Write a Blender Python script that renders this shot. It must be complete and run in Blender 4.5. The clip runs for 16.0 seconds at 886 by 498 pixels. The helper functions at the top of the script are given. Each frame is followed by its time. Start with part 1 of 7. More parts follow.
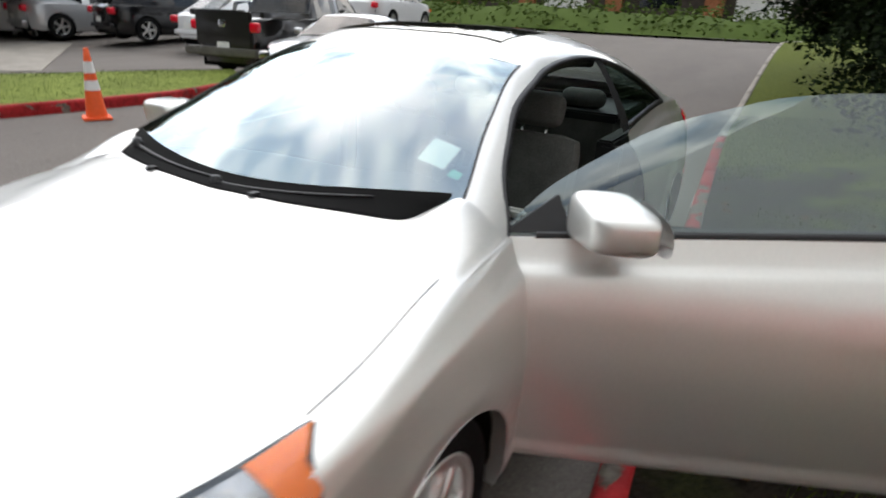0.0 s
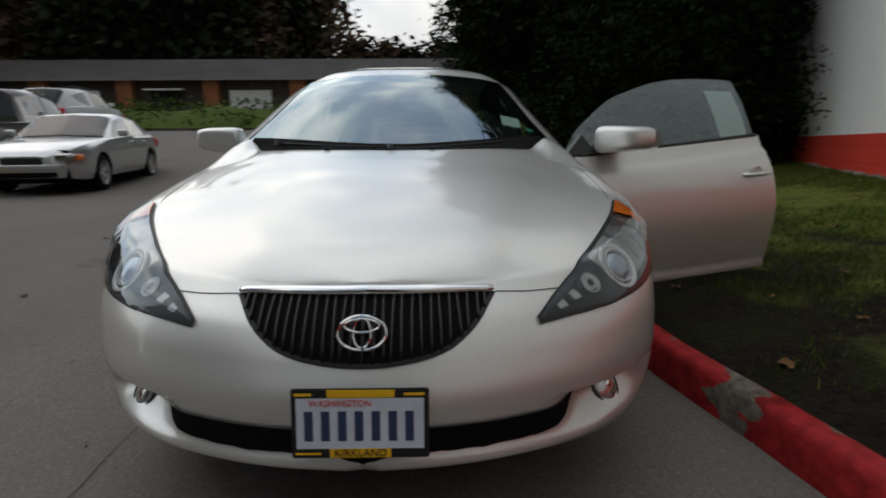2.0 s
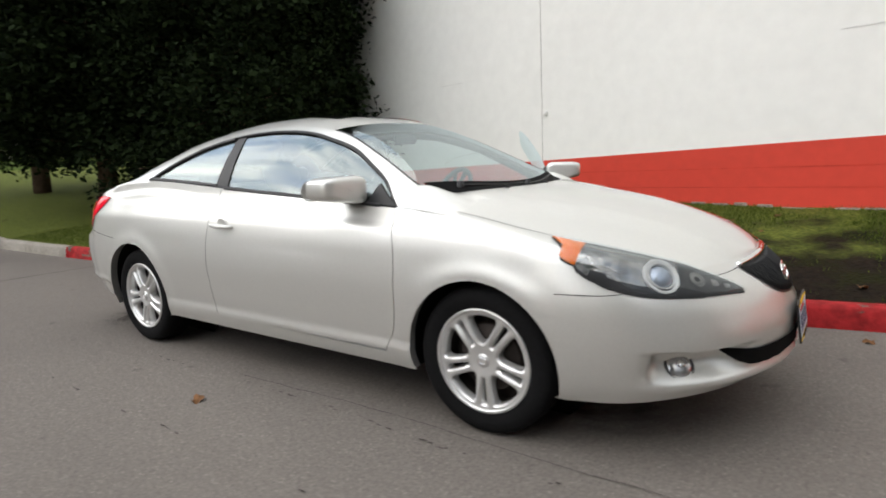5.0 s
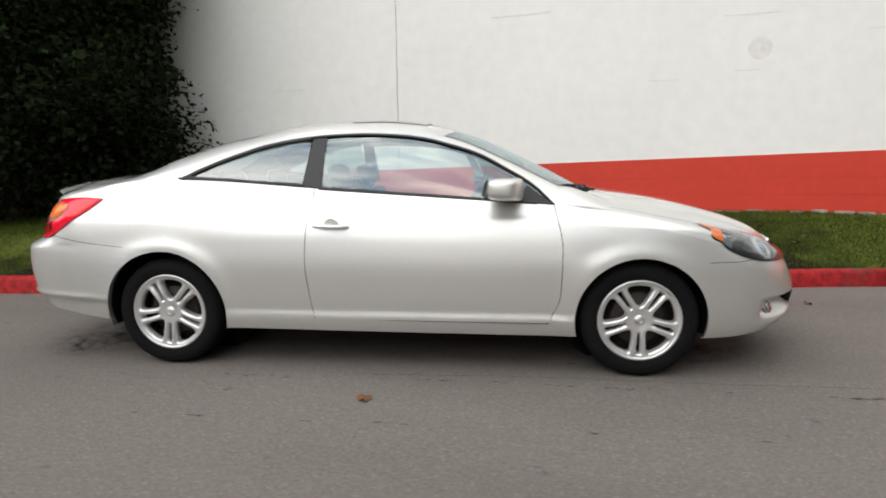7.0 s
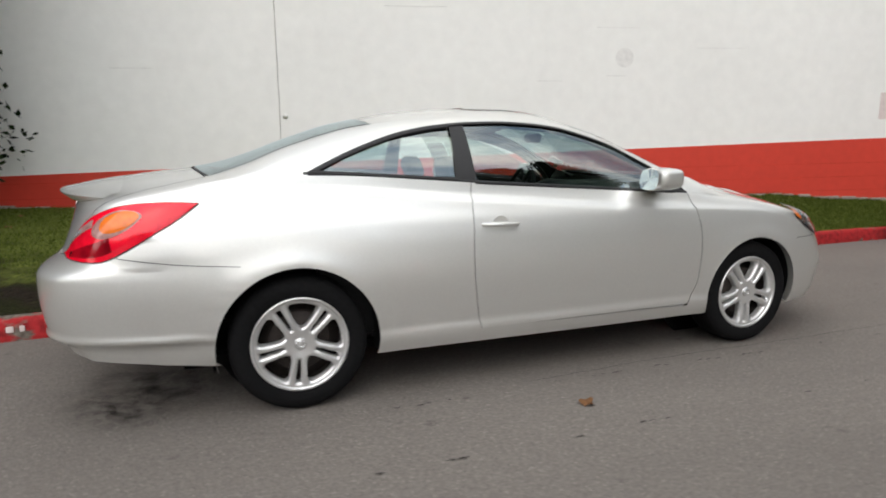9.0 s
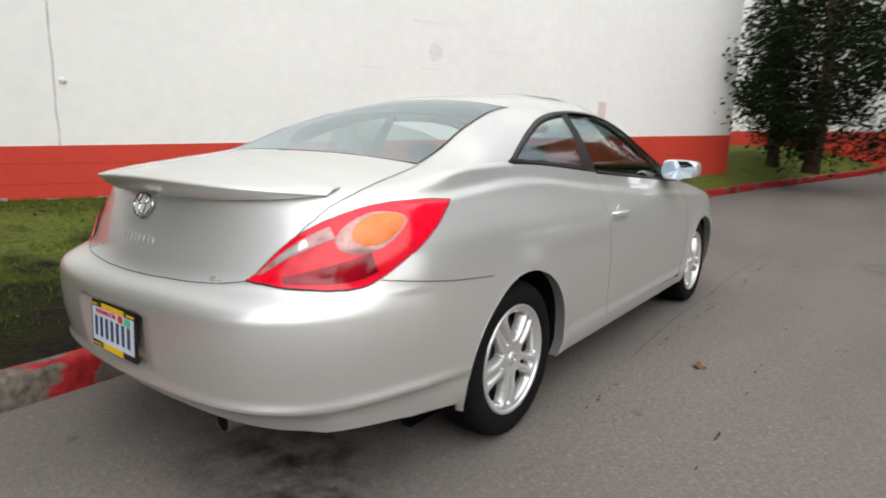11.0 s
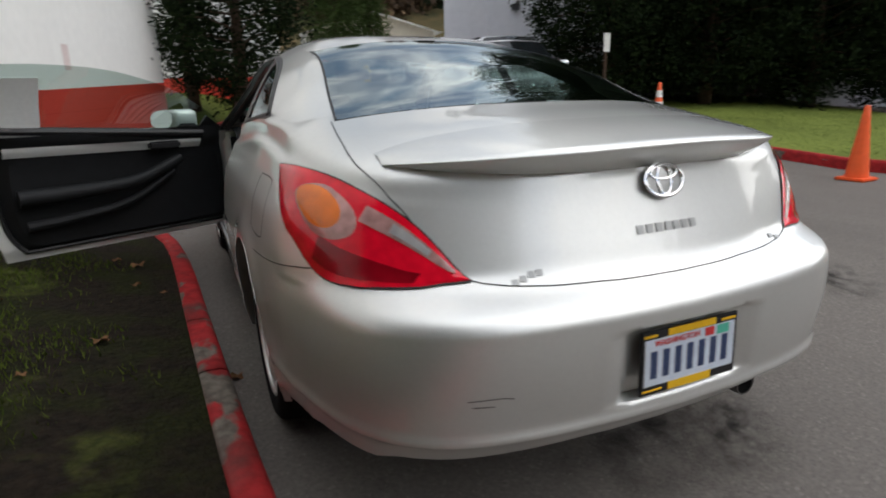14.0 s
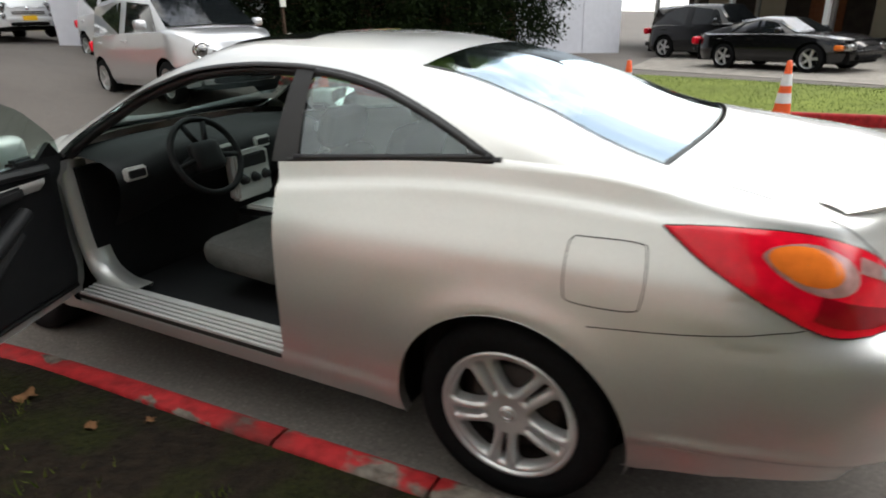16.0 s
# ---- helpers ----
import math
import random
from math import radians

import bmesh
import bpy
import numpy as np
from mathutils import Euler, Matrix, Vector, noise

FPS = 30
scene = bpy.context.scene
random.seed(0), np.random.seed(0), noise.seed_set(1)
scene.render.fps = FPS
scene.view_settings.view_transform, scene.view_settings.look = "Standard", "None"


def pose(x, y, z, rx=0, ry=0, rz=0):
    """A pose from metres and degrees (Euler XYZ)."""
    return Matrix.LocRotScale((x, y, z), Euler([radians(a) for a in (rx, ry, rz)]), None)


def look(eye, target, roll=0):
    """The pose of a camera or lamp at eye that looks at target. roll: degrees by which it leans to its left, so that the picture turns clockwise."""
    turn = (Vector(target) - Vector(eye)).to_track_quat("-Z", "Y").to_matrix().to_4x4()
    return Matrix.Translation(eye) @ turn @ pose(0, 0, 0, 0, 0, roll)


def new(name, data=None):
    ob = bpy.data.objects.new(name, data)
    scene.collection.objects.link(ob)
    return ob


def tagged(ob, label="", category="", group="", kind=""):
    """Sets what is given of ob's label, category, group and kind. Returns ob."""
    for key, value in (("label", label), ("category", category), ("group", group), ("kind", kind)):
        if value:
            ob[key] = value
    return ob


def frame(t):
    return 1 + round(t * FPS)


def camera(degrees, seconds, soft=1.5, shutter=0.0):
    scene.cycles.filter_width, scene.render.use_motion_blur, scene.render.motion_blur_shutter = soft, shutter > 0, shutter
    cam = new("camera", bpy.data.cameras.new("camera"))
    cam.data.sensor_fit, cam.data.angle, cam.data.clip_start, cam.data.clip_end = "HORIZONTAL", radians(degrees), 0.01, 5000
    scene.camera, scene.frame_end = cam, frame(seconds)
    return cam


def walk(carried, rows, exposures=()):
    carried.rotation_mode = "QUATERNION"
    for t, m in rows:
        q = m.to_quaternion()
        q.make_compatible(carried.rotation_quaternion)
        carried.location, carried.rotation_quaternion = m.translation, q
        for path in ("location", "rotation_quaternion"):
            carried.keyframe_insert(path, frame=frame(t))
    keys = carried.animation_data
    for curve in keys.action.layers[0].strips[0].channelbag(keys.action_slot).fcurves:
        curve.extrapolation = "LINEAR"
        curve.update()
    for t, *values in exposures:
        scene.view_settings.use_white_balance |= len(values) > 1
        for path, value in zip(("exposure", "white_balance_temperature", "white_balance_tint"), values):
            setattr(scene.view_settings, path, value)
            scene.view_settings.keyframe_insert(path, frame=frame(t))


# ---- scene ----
from mathutils.bvhtree import BVHTree

cam = camera(74.9, 16.0, 1.8, 0.4)
PATH = [
    (0, (2.246, 1.357, 1.491), (0.623, 0.461, 0.741), 3.1),
    (0.5, (2.772, 1.181, 1.46), (1.079, 0.358, 0.786), -3.5),
    (1, (3.208, 0.925, 1.387), (1.412, 0.294, 0.774), -1.7),
    (1.5, (3.466, 0.6, 1.186), (1.56, 0.218, 0.714), 0.1),
    (2, (3.65, 0.179, 1.095), (1.693, 0.199, 0.683), -0.3),
    (2.5, (3.711, -0.299, 1.099), (1.778, 0.089, 0.757), 1.6),
    (3, (3.669, -0.82, 1.1), (1.825, -0.135, 0.738), 2.7),
    (3.5, (3.575, -1.336, 1.163), (1.894, -0.33, 0.762), 0.9),
    (4, (3.346, -1.861, 1.141), (1.826, -0.61, 0.784), -1.0),
    (6.3, (1.349, -3.744, 1.186), (0.799, -1.847, 0.87), -1.3),
    (6.5, (1.156, -3.843, 1.177), (0.714, -1.918, 0.863), -1.0),
    (7, (0.635, -4.027, 1.193), (0.417, -2.062, 0.891), -0.6),
    (7.5, (0.051, -4.062, 1.208), (-0.007, -2.082, 0.933), -2.5),
    (8, (-0.497, -3.992, 1.231), (-0.261, -2.031, 0.913), -1.5),
    (8.5, (-1.069, -3.756, 1.19), (-0.579, -1.84, 0.886), 0.8),
    (9, (-1.606, -3.533, 1.192), (-0.94, -1.676, 0.865), -0.6),
    (9.5, (-2.124, -3.179, 1.22), (-1.228, -1.425, 0.871), -2.0),
    (10, (-2.601, -2.857, 1.18), (-1.486, -1.227, 0.867), -1.8),
    (10.2, (-2.771, -2.72, 1.209), (-1.575, -1.156, 0.861), -1.5),
    (12.3, (-3.713, -0.57, 1.1), (-1.776, -0.184, 0.784), -1.1),
    (12.5, (-3.716, -0.385, 1.129), (-1.771, -0.104, 0.758), -2.4),
    (13, (-3.693, 0.144, 1.114), (-1.735, 0.052, 0.713), -1.3),
    (13.5, (-3.613, 0.667, 1.173), (-1.756, 0.159, 0.628), -1.0),
    (14, (-3.45, 1.077, 1.179), (-1.689, 0.291, 0.648), -1.5),
    (14.5, (-3.155, 1.533, 1.223), (-1.597, 0.421, 0.644), -1.6),
    (15, (-2.828, 1.892, 1.331), (-1.539, 0.486, 0.729), -2.3),
    (15.5, (-2.412, 2.13, 1.415), (-1.368, 0.55, 0.774), -1.1),
    (16, (-1.926, 2.264, 1.476), (-1.026, 0.634, 0.745), -2.2),
]
# seconds, stops, white balance
EXPOSURES = [(0, -0.17, 6700, 10), (0.5, -0.71, 6600, 10), (1, -0.89, 6550, 9), (1.5, -1.16, 6600, 8), (2, -1.36, 6650, 8), (2.5, -1.08, 6750, 9), (3, -0.67, 6850, 10), (3.5, -0.33, 6900, 10), (4, -0.24, 6900, 10), (6.5, -0.20, 6950, 10), (7, -0.25, 6950, 10), (8, -0.28, 6900, 10), (9, -0.32, 6900, 10), (9.5, -0.27, 6900, 10), (10, -0.22, 6900, 10), (12.5, -0.13, 6700, 10), (13, -0.30, 6600, 10), (13.5, -0.58, 6600, 10), (14, -0.53, 6650, 10), (15, -0.22, 6800, 10), (15.5, -0.06, 6850, 10), (16, 0.08, 6900, 9)]
walk(cam, [(t, look(eye, target, roll)) for t, eye, target, roll in PATH], EXPOSURES)

# ---- light ----
SUN_FROM = (-4.2, -5.4, 6.8)


def world_sky():
    w = bpy.data.worlds.new("sky")
    scene.world = w
    w.use_nodes = True
    nt = w.node_tree
    nt.nodes.clear()
    sky = nt.nodes.new("ShaderNodeTexSky")
    sky.sky_type, sky.sun_disc = "NISHITA", False
    sky.sun_elevation, sky.sun_rotation = radians(45), radians(218)
    tc = nt.nodes.new("ShaderNodeTexCoord")
    mp = nt.nodes.new("ShaderNodeMapping")
    mp.inputs["Scale"].default_value, mp.inputs["Location"].default_value = (1.0, 1.0, 1.5), (5.1, 2.7, 1.9)
    nz = nt.nodes.new("ShaderNodeTexNoise")
    nz.inputs["Scale"].default_value, nz.inputs["Detail"].default_value, nz.inputs["Roughness"].default_value = 2.6, 9, 0.60
    rp = nt.nodes.new("ShaderNodeValToRGB")
    rp.color_ramp.elements[0].position, rp.color_ramp.elements[1].position = 0.42, 0.57
    rp.color_ramp.elements[0].color = (0.30, 0.30, 0.30, 1)
    nz2 = nt.nodes.new("ShaderNodeTexNoise")
    nz2.inputs["Scale"].default_value, nz2.inputs["Detail"].default_value = 6.0, 8
    cr = nt.nodes.new("ShaderNodeValToRGB")
    cr.color_ramp.elements[0].position, cr.color_ramp.elements[1].position = 0.36, 0.62
    cr.color_ramp.elements[0].color, cr.color_ramp.elements[1].color = (3.4, 4.3, 5.4, 1), (11.6, 11.3, 10.8, 1)
    mix = nt.nodes.new("ShaderNodeMix")
    mix.data_type = "RGBA"
    bg = nt.nodes.new("ShaderNodeBackground")
    bg.inputs["Strength"].default_value = 0.19
    out = nt.nodes.new("ShaderNodeOutputWorld")
    L = nt.links.new
    L(tc.outputs["Generated"], mp.inputs["Vector"])
    L(mp.outputs[0], nz.inputs["Vector"]); L(mp.outputs[0], nz2.inputs["Vector"])
    L(nz.outputs["Fac"], rp.inputs[0]); L(nz2.outputs["Fac"], cr.inputs[0])
    L(rp.outputs[0], mix.inputs["Factor"]); L(sky.outputs[0], mix.inputs["A"]); L(cr.outputs[0], mix.inputs["B"])
    # pale haze low in the sky, all round
    sep, low, haze = nt.nodes.new("ShaderNodeSeparateXYZ"), nt.nodes.new("ShaderNodeMapRange"), nt.nodes.new("ShaderNodeMix")
    haze.data_type = "RGBA"
    haze.inputs["B"].default_value = (7.4, 7.4, 7.4, 1)
    low.interpolation_type = "SMOOTHSTEP"
    low.inputs["From Min"].default_value, low.inputs["From Max"].default_value = 0.42, 0.06
    L(tc.outputs["Generated"], sep.inputs[0]); L(sep.outputs["Z"], low.inputs["Value"])
    L(low.outputs[0], haze.inputs["Factor"]); L(mix.outputs["Result"], haze.inputs["A"])
    # the cloud is thinnest and brightest round the sun
    way, toward, gain, bright = nt.nodes.new("ShaderNodeCombineXYZ"), nt.nodes.new("ShaderNodeVectorMath"), nt.nodes.new("ShaderNodeMapRange"), nt.nodes.new("ShaderNodeVectorMath")
    toward.operation, bright.operation = "DOT_PRODUCT", "SCALE"
    for k, v in enumerate(Vector(SUN_FROM).normalized()):
        way.inputs[k].default_value = v
    gain.interpolation_type = "SMOOTHSTEP"
    gain.inputs["From Min"].default_value, gain.inputs["From Max"].default_value = -0.1, 1.0
    gain.inputs["To Min"].default_value, gain.inputs["To Max"].default_value = 0.60, 2.2
    L(tc.outputs["Generated"], toward.inputs[0]); L(way.outputs[0], toward.inputs[1]); L(toward.outputs["Value"], gain.inputs["Value"])
    L(haze.outputs["Result"], bright.inputs[0]); L(gain.outputs[0], bright.inputs["Scale"])
    L(bright.outputs[0], bg.inputs[0]); L(bg.outputs[0], out.inputs[0])


world_sky()
sun = new("sun", bpy.data.lights.new("sun", "SUN"))
sun.data.energy, sun.data.angle, sun.data.color = 0.9, radians(120), (1.0, 0.96, 0.9)
sun.matrix_world = look(SUN_FROM, (0, 0, 0))


# ---- materials ----
def material(name, color, rough=0.5, metal=0.0, coat=0.0, grain=0.0, scale=30.0, bump=0.0, second=None, emission=0.0, alpha=1.0, trans=0.0, ior=1.45, detail=6):
    m = bpy.data.materials.new(name)
    m.use_nodes = True
    nt = m.node_tree
    b = nt.nodes["Principled BSDF"]
    b.inputs["Base Color"].default_value = (*color, 1)
    b.inputs["Roughness"].default_value, b.inputs["Metallic"].default_value = rough, metal
    b.inputs["Coat Weight"].default_value, b.inputs["Coat Roughness"].default_value = coat, 0.02
    b.inputs["Specular IOR Level"].default_value = 0.12 if rough >= 0.8 else 0.3 if rough >= 0.55 else 0.5
    b.inputs["Transmission Weight"].default_value, b.inputs["IOR"].default_value = trans, ior
    if emission:
        b.inputs["Emission Color"].default_value, b.inputs["Emission Strength"].default_value = (*color, 1), emission
    if grain or bump:
        tc = nt.nodes.new("ShaderNodeTexCoord")
        nz = nt.nodes.new("ShaderNodeTexNoise")
        nz.inputs["Scale"].default_value, nz.inputs["Detail"].default_value = scale, detail
        nt.links.new(tc.outputs["Object"], nz.inputs["Vector"])
        big = nt.nodes.new("ShaderNodeTexNoise")
        big.inputs["Scale"].default_value, big.inputs["Detail"].default_value = scale / 11.0, 5
        nt.links.new(tc.outputs["Object"], big.inputs["Vector"])
        if grain:
            add = nt.nodes.new("ShaderNodeMath")
            add.operation = "ADD"
            nt.links.new(nz.outputs["Fac"], add.inputs[0]); nt.links.new(big.outputs["Fac"], add.inputs[1])
            ramp = nt.nodes.new("ShaderNodeValToRGB")
            ramp.color_ramp.elements[0].position, ramp.color_ramp.elements[1].position = 0.32, 0.68
            half = nt.nodes.new("ShaderNodeMath")
            half.operation = "MULTIPLY"
            half.inputs[1].default_value = 0.5
            nt.links.new(add.outputs[0], half.inputs[0]); nt.links.new(half.outputs[0], ramp.inputs[0])
            lo = second or tuple(c * (1 - grain) for c in color)
            hi = color if second else tuple(min(1, c * (1 + grain)) for c in color)
            ramp.color_ramp.elements[0].color, ramp.color_ramp.elements[1].color = (*lo, 1), (*hi, 1)
            nt.links.new(ramp.outputs[0], b.inputs["Base Color"])
        if bump:
            bn = nt.nodes.new("ShaderNodeBump")
            bn.inputs["Strength"].default_value, bn.inputs["Distance"].default_value = bump, 0.02
            nt.links.new(nz.outputs["Fac"], bn.inputs["Height"]); nt.links.new(bn.outputs[0], b.inputs["Normal"])
    return m


def glass_material(name, tint, rough=0.0, floor_gloss=0.10):
    m = bpy.data.materials.new(name)
    m.use_nodes = True
    nt = m.node_tree
    nt.nodes.clear()
    tr = nt.nodes.new("ShaderNodeBsdfTransparent")
    tr.inputs[0].default_value = (*tint, 1)
    gl = nt.nodes.new("ShaderNodeBsdfGlossy")
    gl.inputs["Roughness"].default_value = rough + 0.01
    gl.inputs["Color"].default_value = (0.84, 0.95, 1.0, 1)
    lw = nt.nodes.new("ShaderNodeLayerWeight")
    lw.inputs["Blend"].default_value = 0.5
    pw = nt.nodes.new("ShaderNodeMath")
    pw.operation = "POWER"
    pw.inputs[1].default_value = 3.2
    fr = nt.nodes.new("ShaderNodeMapRange")
    fr.inputs["To Min"].default_value, fr.inputs["To Max"].default_value = floor_gloss, 1.0
    nt.links.new(lw.outputs["Facing"], pw.inputs[0]); nt.links.new(pw.outputs[0], fr.inputs["Value"])
    mx = nt.nodes.new("ShaderNodeMixShader")
    out = nt.nodes.new("ShaderNodeOutputMaterial")
    nt.links.new(fr.outputs[0], mx.inputs[0]); nt.links.new(tr.outputs[0], mx.inputs[1]); nt.links.new(gl.outputs[0], mx.inputs[2])
    nt.links.new(mx.outputs[0], out.inputs[0])
    return m


M = {}
M["paint"] = material("champagne_silver_paint", (0.72, 0.72, 0.69), 0.43, 0.72, 1.0, grain=0.03, scale=900)
M["black"] = material("black_plastic", (0.012, 0.012, 0.013), 0.45, grain=0.2, scale=300)
M["gap"] = material("dark_gap", (0.006, 0.006, 0.006), 0.9)
M["rubber"] = material("tyre_rubber", (0.008, 0.008, 0.0085), 0.85, grain=0.3, scale=60, bump=0.15)
M["alloy"] = material("bright_alloy", (0.66, 0.66, 0.65), 0.30, 0.62, 0.5, grain=0.04, scale=200)
M["chrome"] = material("chrome", (0.85, 0.86, 0.87), 0.06, 1.0)
M["steel"] = material("dull_steel", (0.2, 0.19, 0.18), 0.5, 0.8, grain=0.3, scale=40)
M["glass"] = glass_material("green_tinted_glass", (0.62, 0.74, 0.70), 0.0, 0.19)
M["side_glass"] = glass_material("side_window_glass", (0.55, 0.66, 0.62), 0.0, 0.16)
M["clear"] = glass_material("clear_lens", (0.90, 0.91, 0.92), 0.0, 0.025)
M["red_lens"] = material("red_lens", (0.86, 0.006, 0.026), 0.14, coat=0.22, grain=0.30, scale=26, bump=0.05)
M["dark_red_lens"] = material("dark_red_lens", (0.26, 0.003, 0.010), 0.12, coat=0.25, grain=0.5, scale=14)
M["amber"] = material("amber_lens", (0.92, 0.20, 0.028), 0.12, coat=0.3, grain=0.22, scale=30, bump=0.06)
M["white_lens"] = material("white_lens", (0.80, 0.77, 0.76), 0.1, 0.55, coat=0.6, grain=0.22, scale=40, bump=0.08)
M["reflector"] = material("lamp_reflector", (0.34, 0.34, 0.335), 0.16, 0.95, grain=0.6, scale=18, bump=0.35)
M["lamp_dark"] = material("smoked_lamp_housing", (0.016, 0.016, 0.018), 0.45, 0.0, 0.15, grain=0.12, scale=45)
M["cloth"] = material("grey_seat_cloth", (0.085, 0.085, 0.08), 0.85, grain=0.25, scale=120, bump=0.1)
M["dash"] = material("charcoal_trim", (0.0095, 0.010, 0.011), 0.6, grain=0.25, scale=200, bump=0.1)
M["silver_trim"] = material("silver_trim", (0.66, 0.66, 0.64), 0.35, 0.3, grain=0.05, scale=80)
M["white"] = material("white_paper", (0.8, 0.8, 0.78), 0.8, grain=0.05, scale=60)
M["yellow"] = material("yellow_print", (0.85, 0.50, 0.02), 0.6)
M["orange"] = material("orange_plastic", (0.95, 0.13, 0.03), 0.5, grain=0.12, scale=18)


def nodes_for(name, rough):
    m = bpy.data.materials.new(name)
    m.use_nodes = True
    nt = m.node_tree
    b = nt.nodes["Principled BSDF"]
    b.inputs["Roughness"].default_value, b.inputs["Specular IOR Level"].default_value = rough, 0.12
    tc = nt.nodes.new("ShaderNodeTexCoord")

    def noise_fac(scale, detail, lo, hi, stretch=(1, 1, 1)):
        mp, nz, mr = nt.nodes.new("ShaderNodeMapping"), nt.nodes.new("ShaderNodeTexNoise"), nt.nodes.new("ShaderNodeMapRange")
        mp.inputs["Scale"].default_value = stretch
        nz.inputs["Scale"].default_value, nz.inputs["Detail"].default_value = scale, detail
        mr.inputs["From Min"].default_value, mr.inputs["From Max"].default_value = lo, hi
        nt.links.new(tc.outputs["Object"], mp.inputs["Vector"]); nt.links.new(mp.outputs[0], nz.inputs["Vector"]); nt.links.new(nz.outputs["Fac"], mr.inputs["Value"])
        return mr.outputs[0]

    def mixed(fac, a, c):
        mx = nt.nodes.new("ShaderNodeMix")
        mx.data_type = "RGBA"
        for key, v in (("Factor", fac), ("A", a), ("B", c)):
            if isinstance(v, tuple):
                mx.inputs[key].default_value = (*v, 1)
            else:
                nt.links.new(v, mx.inputs[key])
        return mx.outputs["Result"]

    def relief(height, strength, dist):
        bn = nt.nodes.new("ShaderNodeBump")
        bn.inputs["Strength"].default_value, bn.inputs["Distance"].default_value = strength, dist
        nt.links.new(height, bn.inputs["Height"]); nt.links.new(bn.outputs[0], b.inputs["Normal"])
    return m, nt, b, tc, noise_fac, mixed, relief


def asphalt_material():
    """Grey binder with pale and dark stones, worn wheel tracks along the road and broad stains."""
    m, nt, b, tc, fac, mixed, relief = nodes_for("asphalt", 0.82)
    vo = nt.nodes.new("ShaderNodeTexVoronoi")
    vo.inputs["Scale"].default_value = 95
    nt.links.new(tc.outputs["Object"], vo.inputs["Vector"])
    sp = nt.nodes.new("ShaderNodeSeparateColor")
    nt.links.new(vo.outputs["Color"], sp.inputs[0])
    pale, dark = nt.nodes.new("ShaderNodeMapRange"), nt.nodes.new("ShaderNodeMapRange")
    for node, out, lo, hi in ((pale, "Red", 0.90, 0.99), (dark, "Green", 0.86, 0.97)):
        node.inputs["From Min"].default_value, node.inputs["From Max"].default_value, node.inputs["To Max"].default_value = lo, hi, 0.17
        nt.links.new(sp.outputs[out], node.inputs["Value"])
    base = mixed(fac(60, 5, 0.3, 0.7), (0.135, 0.120, 0.107), (0.183, 0.165, 0.148))
    base = mixed(pale.outputs[0], base, (0.42, 0.39, 0.35))
    base = mixed(dark.outputs[0], base, (0.055, 0.050, 0.046))
    soft = nt.nodes.new("ShaderNodeMath")
    soft.operation = "MULTIPLY"
    soft.inputs[1].default_value = 0.34
    nt.links.new(fac(0.9, 6, 0.42, 0.72, (0.35, 1, 1)), soft.inputs[0])
    base = mixed(soft.outputs[0], base, (0.085, 0.076, 0.070))
    spot = nt.nodes.new("ShaderNodeMath")
    spot.operation = "MULTIPLY"
    spot.inputs[1].default_value = 0.55
    nt.links.new(fac(5.5, 3, 0.68, 0.76), spot.inputs[0])
    base = mixed(spot.outputs[0], base, (0.055, 0.048, 0.043))
    nt.links.new(base, b.inputs["Base Color"])
    relief(fac(90, 4, 0.2, 0.8), 0.25, 0.010)
    return m


def kerb_material(name, lo, hi):
    """Red paint flaking off concrete, more at the edges of chips."""
    m, nt, b, tc, fac, mixed, relief = nodes_for(name, 0.65)
    red = mixed(fac(16, 6, 0.3, 0.7), (0.20, 0.014, 0.015), (0.42, 0.026, 0.028))
    con = mixed(fac(25, 6, 0.3, 0.7), (0.075, 0.062, 0.05), (0.20, 0.175, 0.145))
    both = mixed(fac(5.5, 8, lo, hi, (0.6, 1, 1)), red, con)
    both = mixed(fac(2.2, 5, 0.60, 0.75), both, (0.07, 0.035, 0.03))
    nt.links.new(both, b.inputs["Base Color"])
    relief(fac(30, 6, 0.2, 0.8), 0.35, 0.01)
    return m


def lawn_material():
    """Bare dark soil and moss turning to grass, by the lawn's own cover."""
    m, nt, b, tc, fac, mixed, relief = nodes_for("patchy_lawn", 0.95)
    at = nt.nodes.new("ShaderNodeAttribute")
    at.attribute_name = "cover"
    ad, mr = nt.nodes.new("ShaderNodeMath"), nt.nodes.new("ShaderNodeMapRange")
    mr.inputs["From Min"].default_value, mr.inputs["From Max"].default_value = 0.85, 1.25
    nt.links.new(at.outputs["Fac"], ad.inputs[0]); nt.links.new(fac(2.6, 7, 0.2, 0.8), ad.inputs[1]); nt.links.new(ad.outputs[0], mr.inputs["Value"])
    soil = mixed(fac(22, 7, 0.3, 0.7), (0.006, 0.0045, 0.003), (0.020, 0.014, 0.009))
    # moss toned down further, its colour carrying the shade of the trees
    moss = mixed(fac(45, 6, 0.3, 0.7), (0.006, 0.007, 0.002), (0.022, 0.023, 0.006))
    soil = mixed(fac(3.4, 8, 0.46, 0.60), soil, moss)
    green = mixed(fac(30, 6, 0.3, 0.7), (0.045, 0.062, 0.011), (0.138, 0.160, 0.030))
    nt.links.new(mixed(mr.outputs[0], soil, green), b.inputs["Base Color"])
    relief(fac(40, 5, 0.2, 0.8), 0.6, 0.03)
    return m


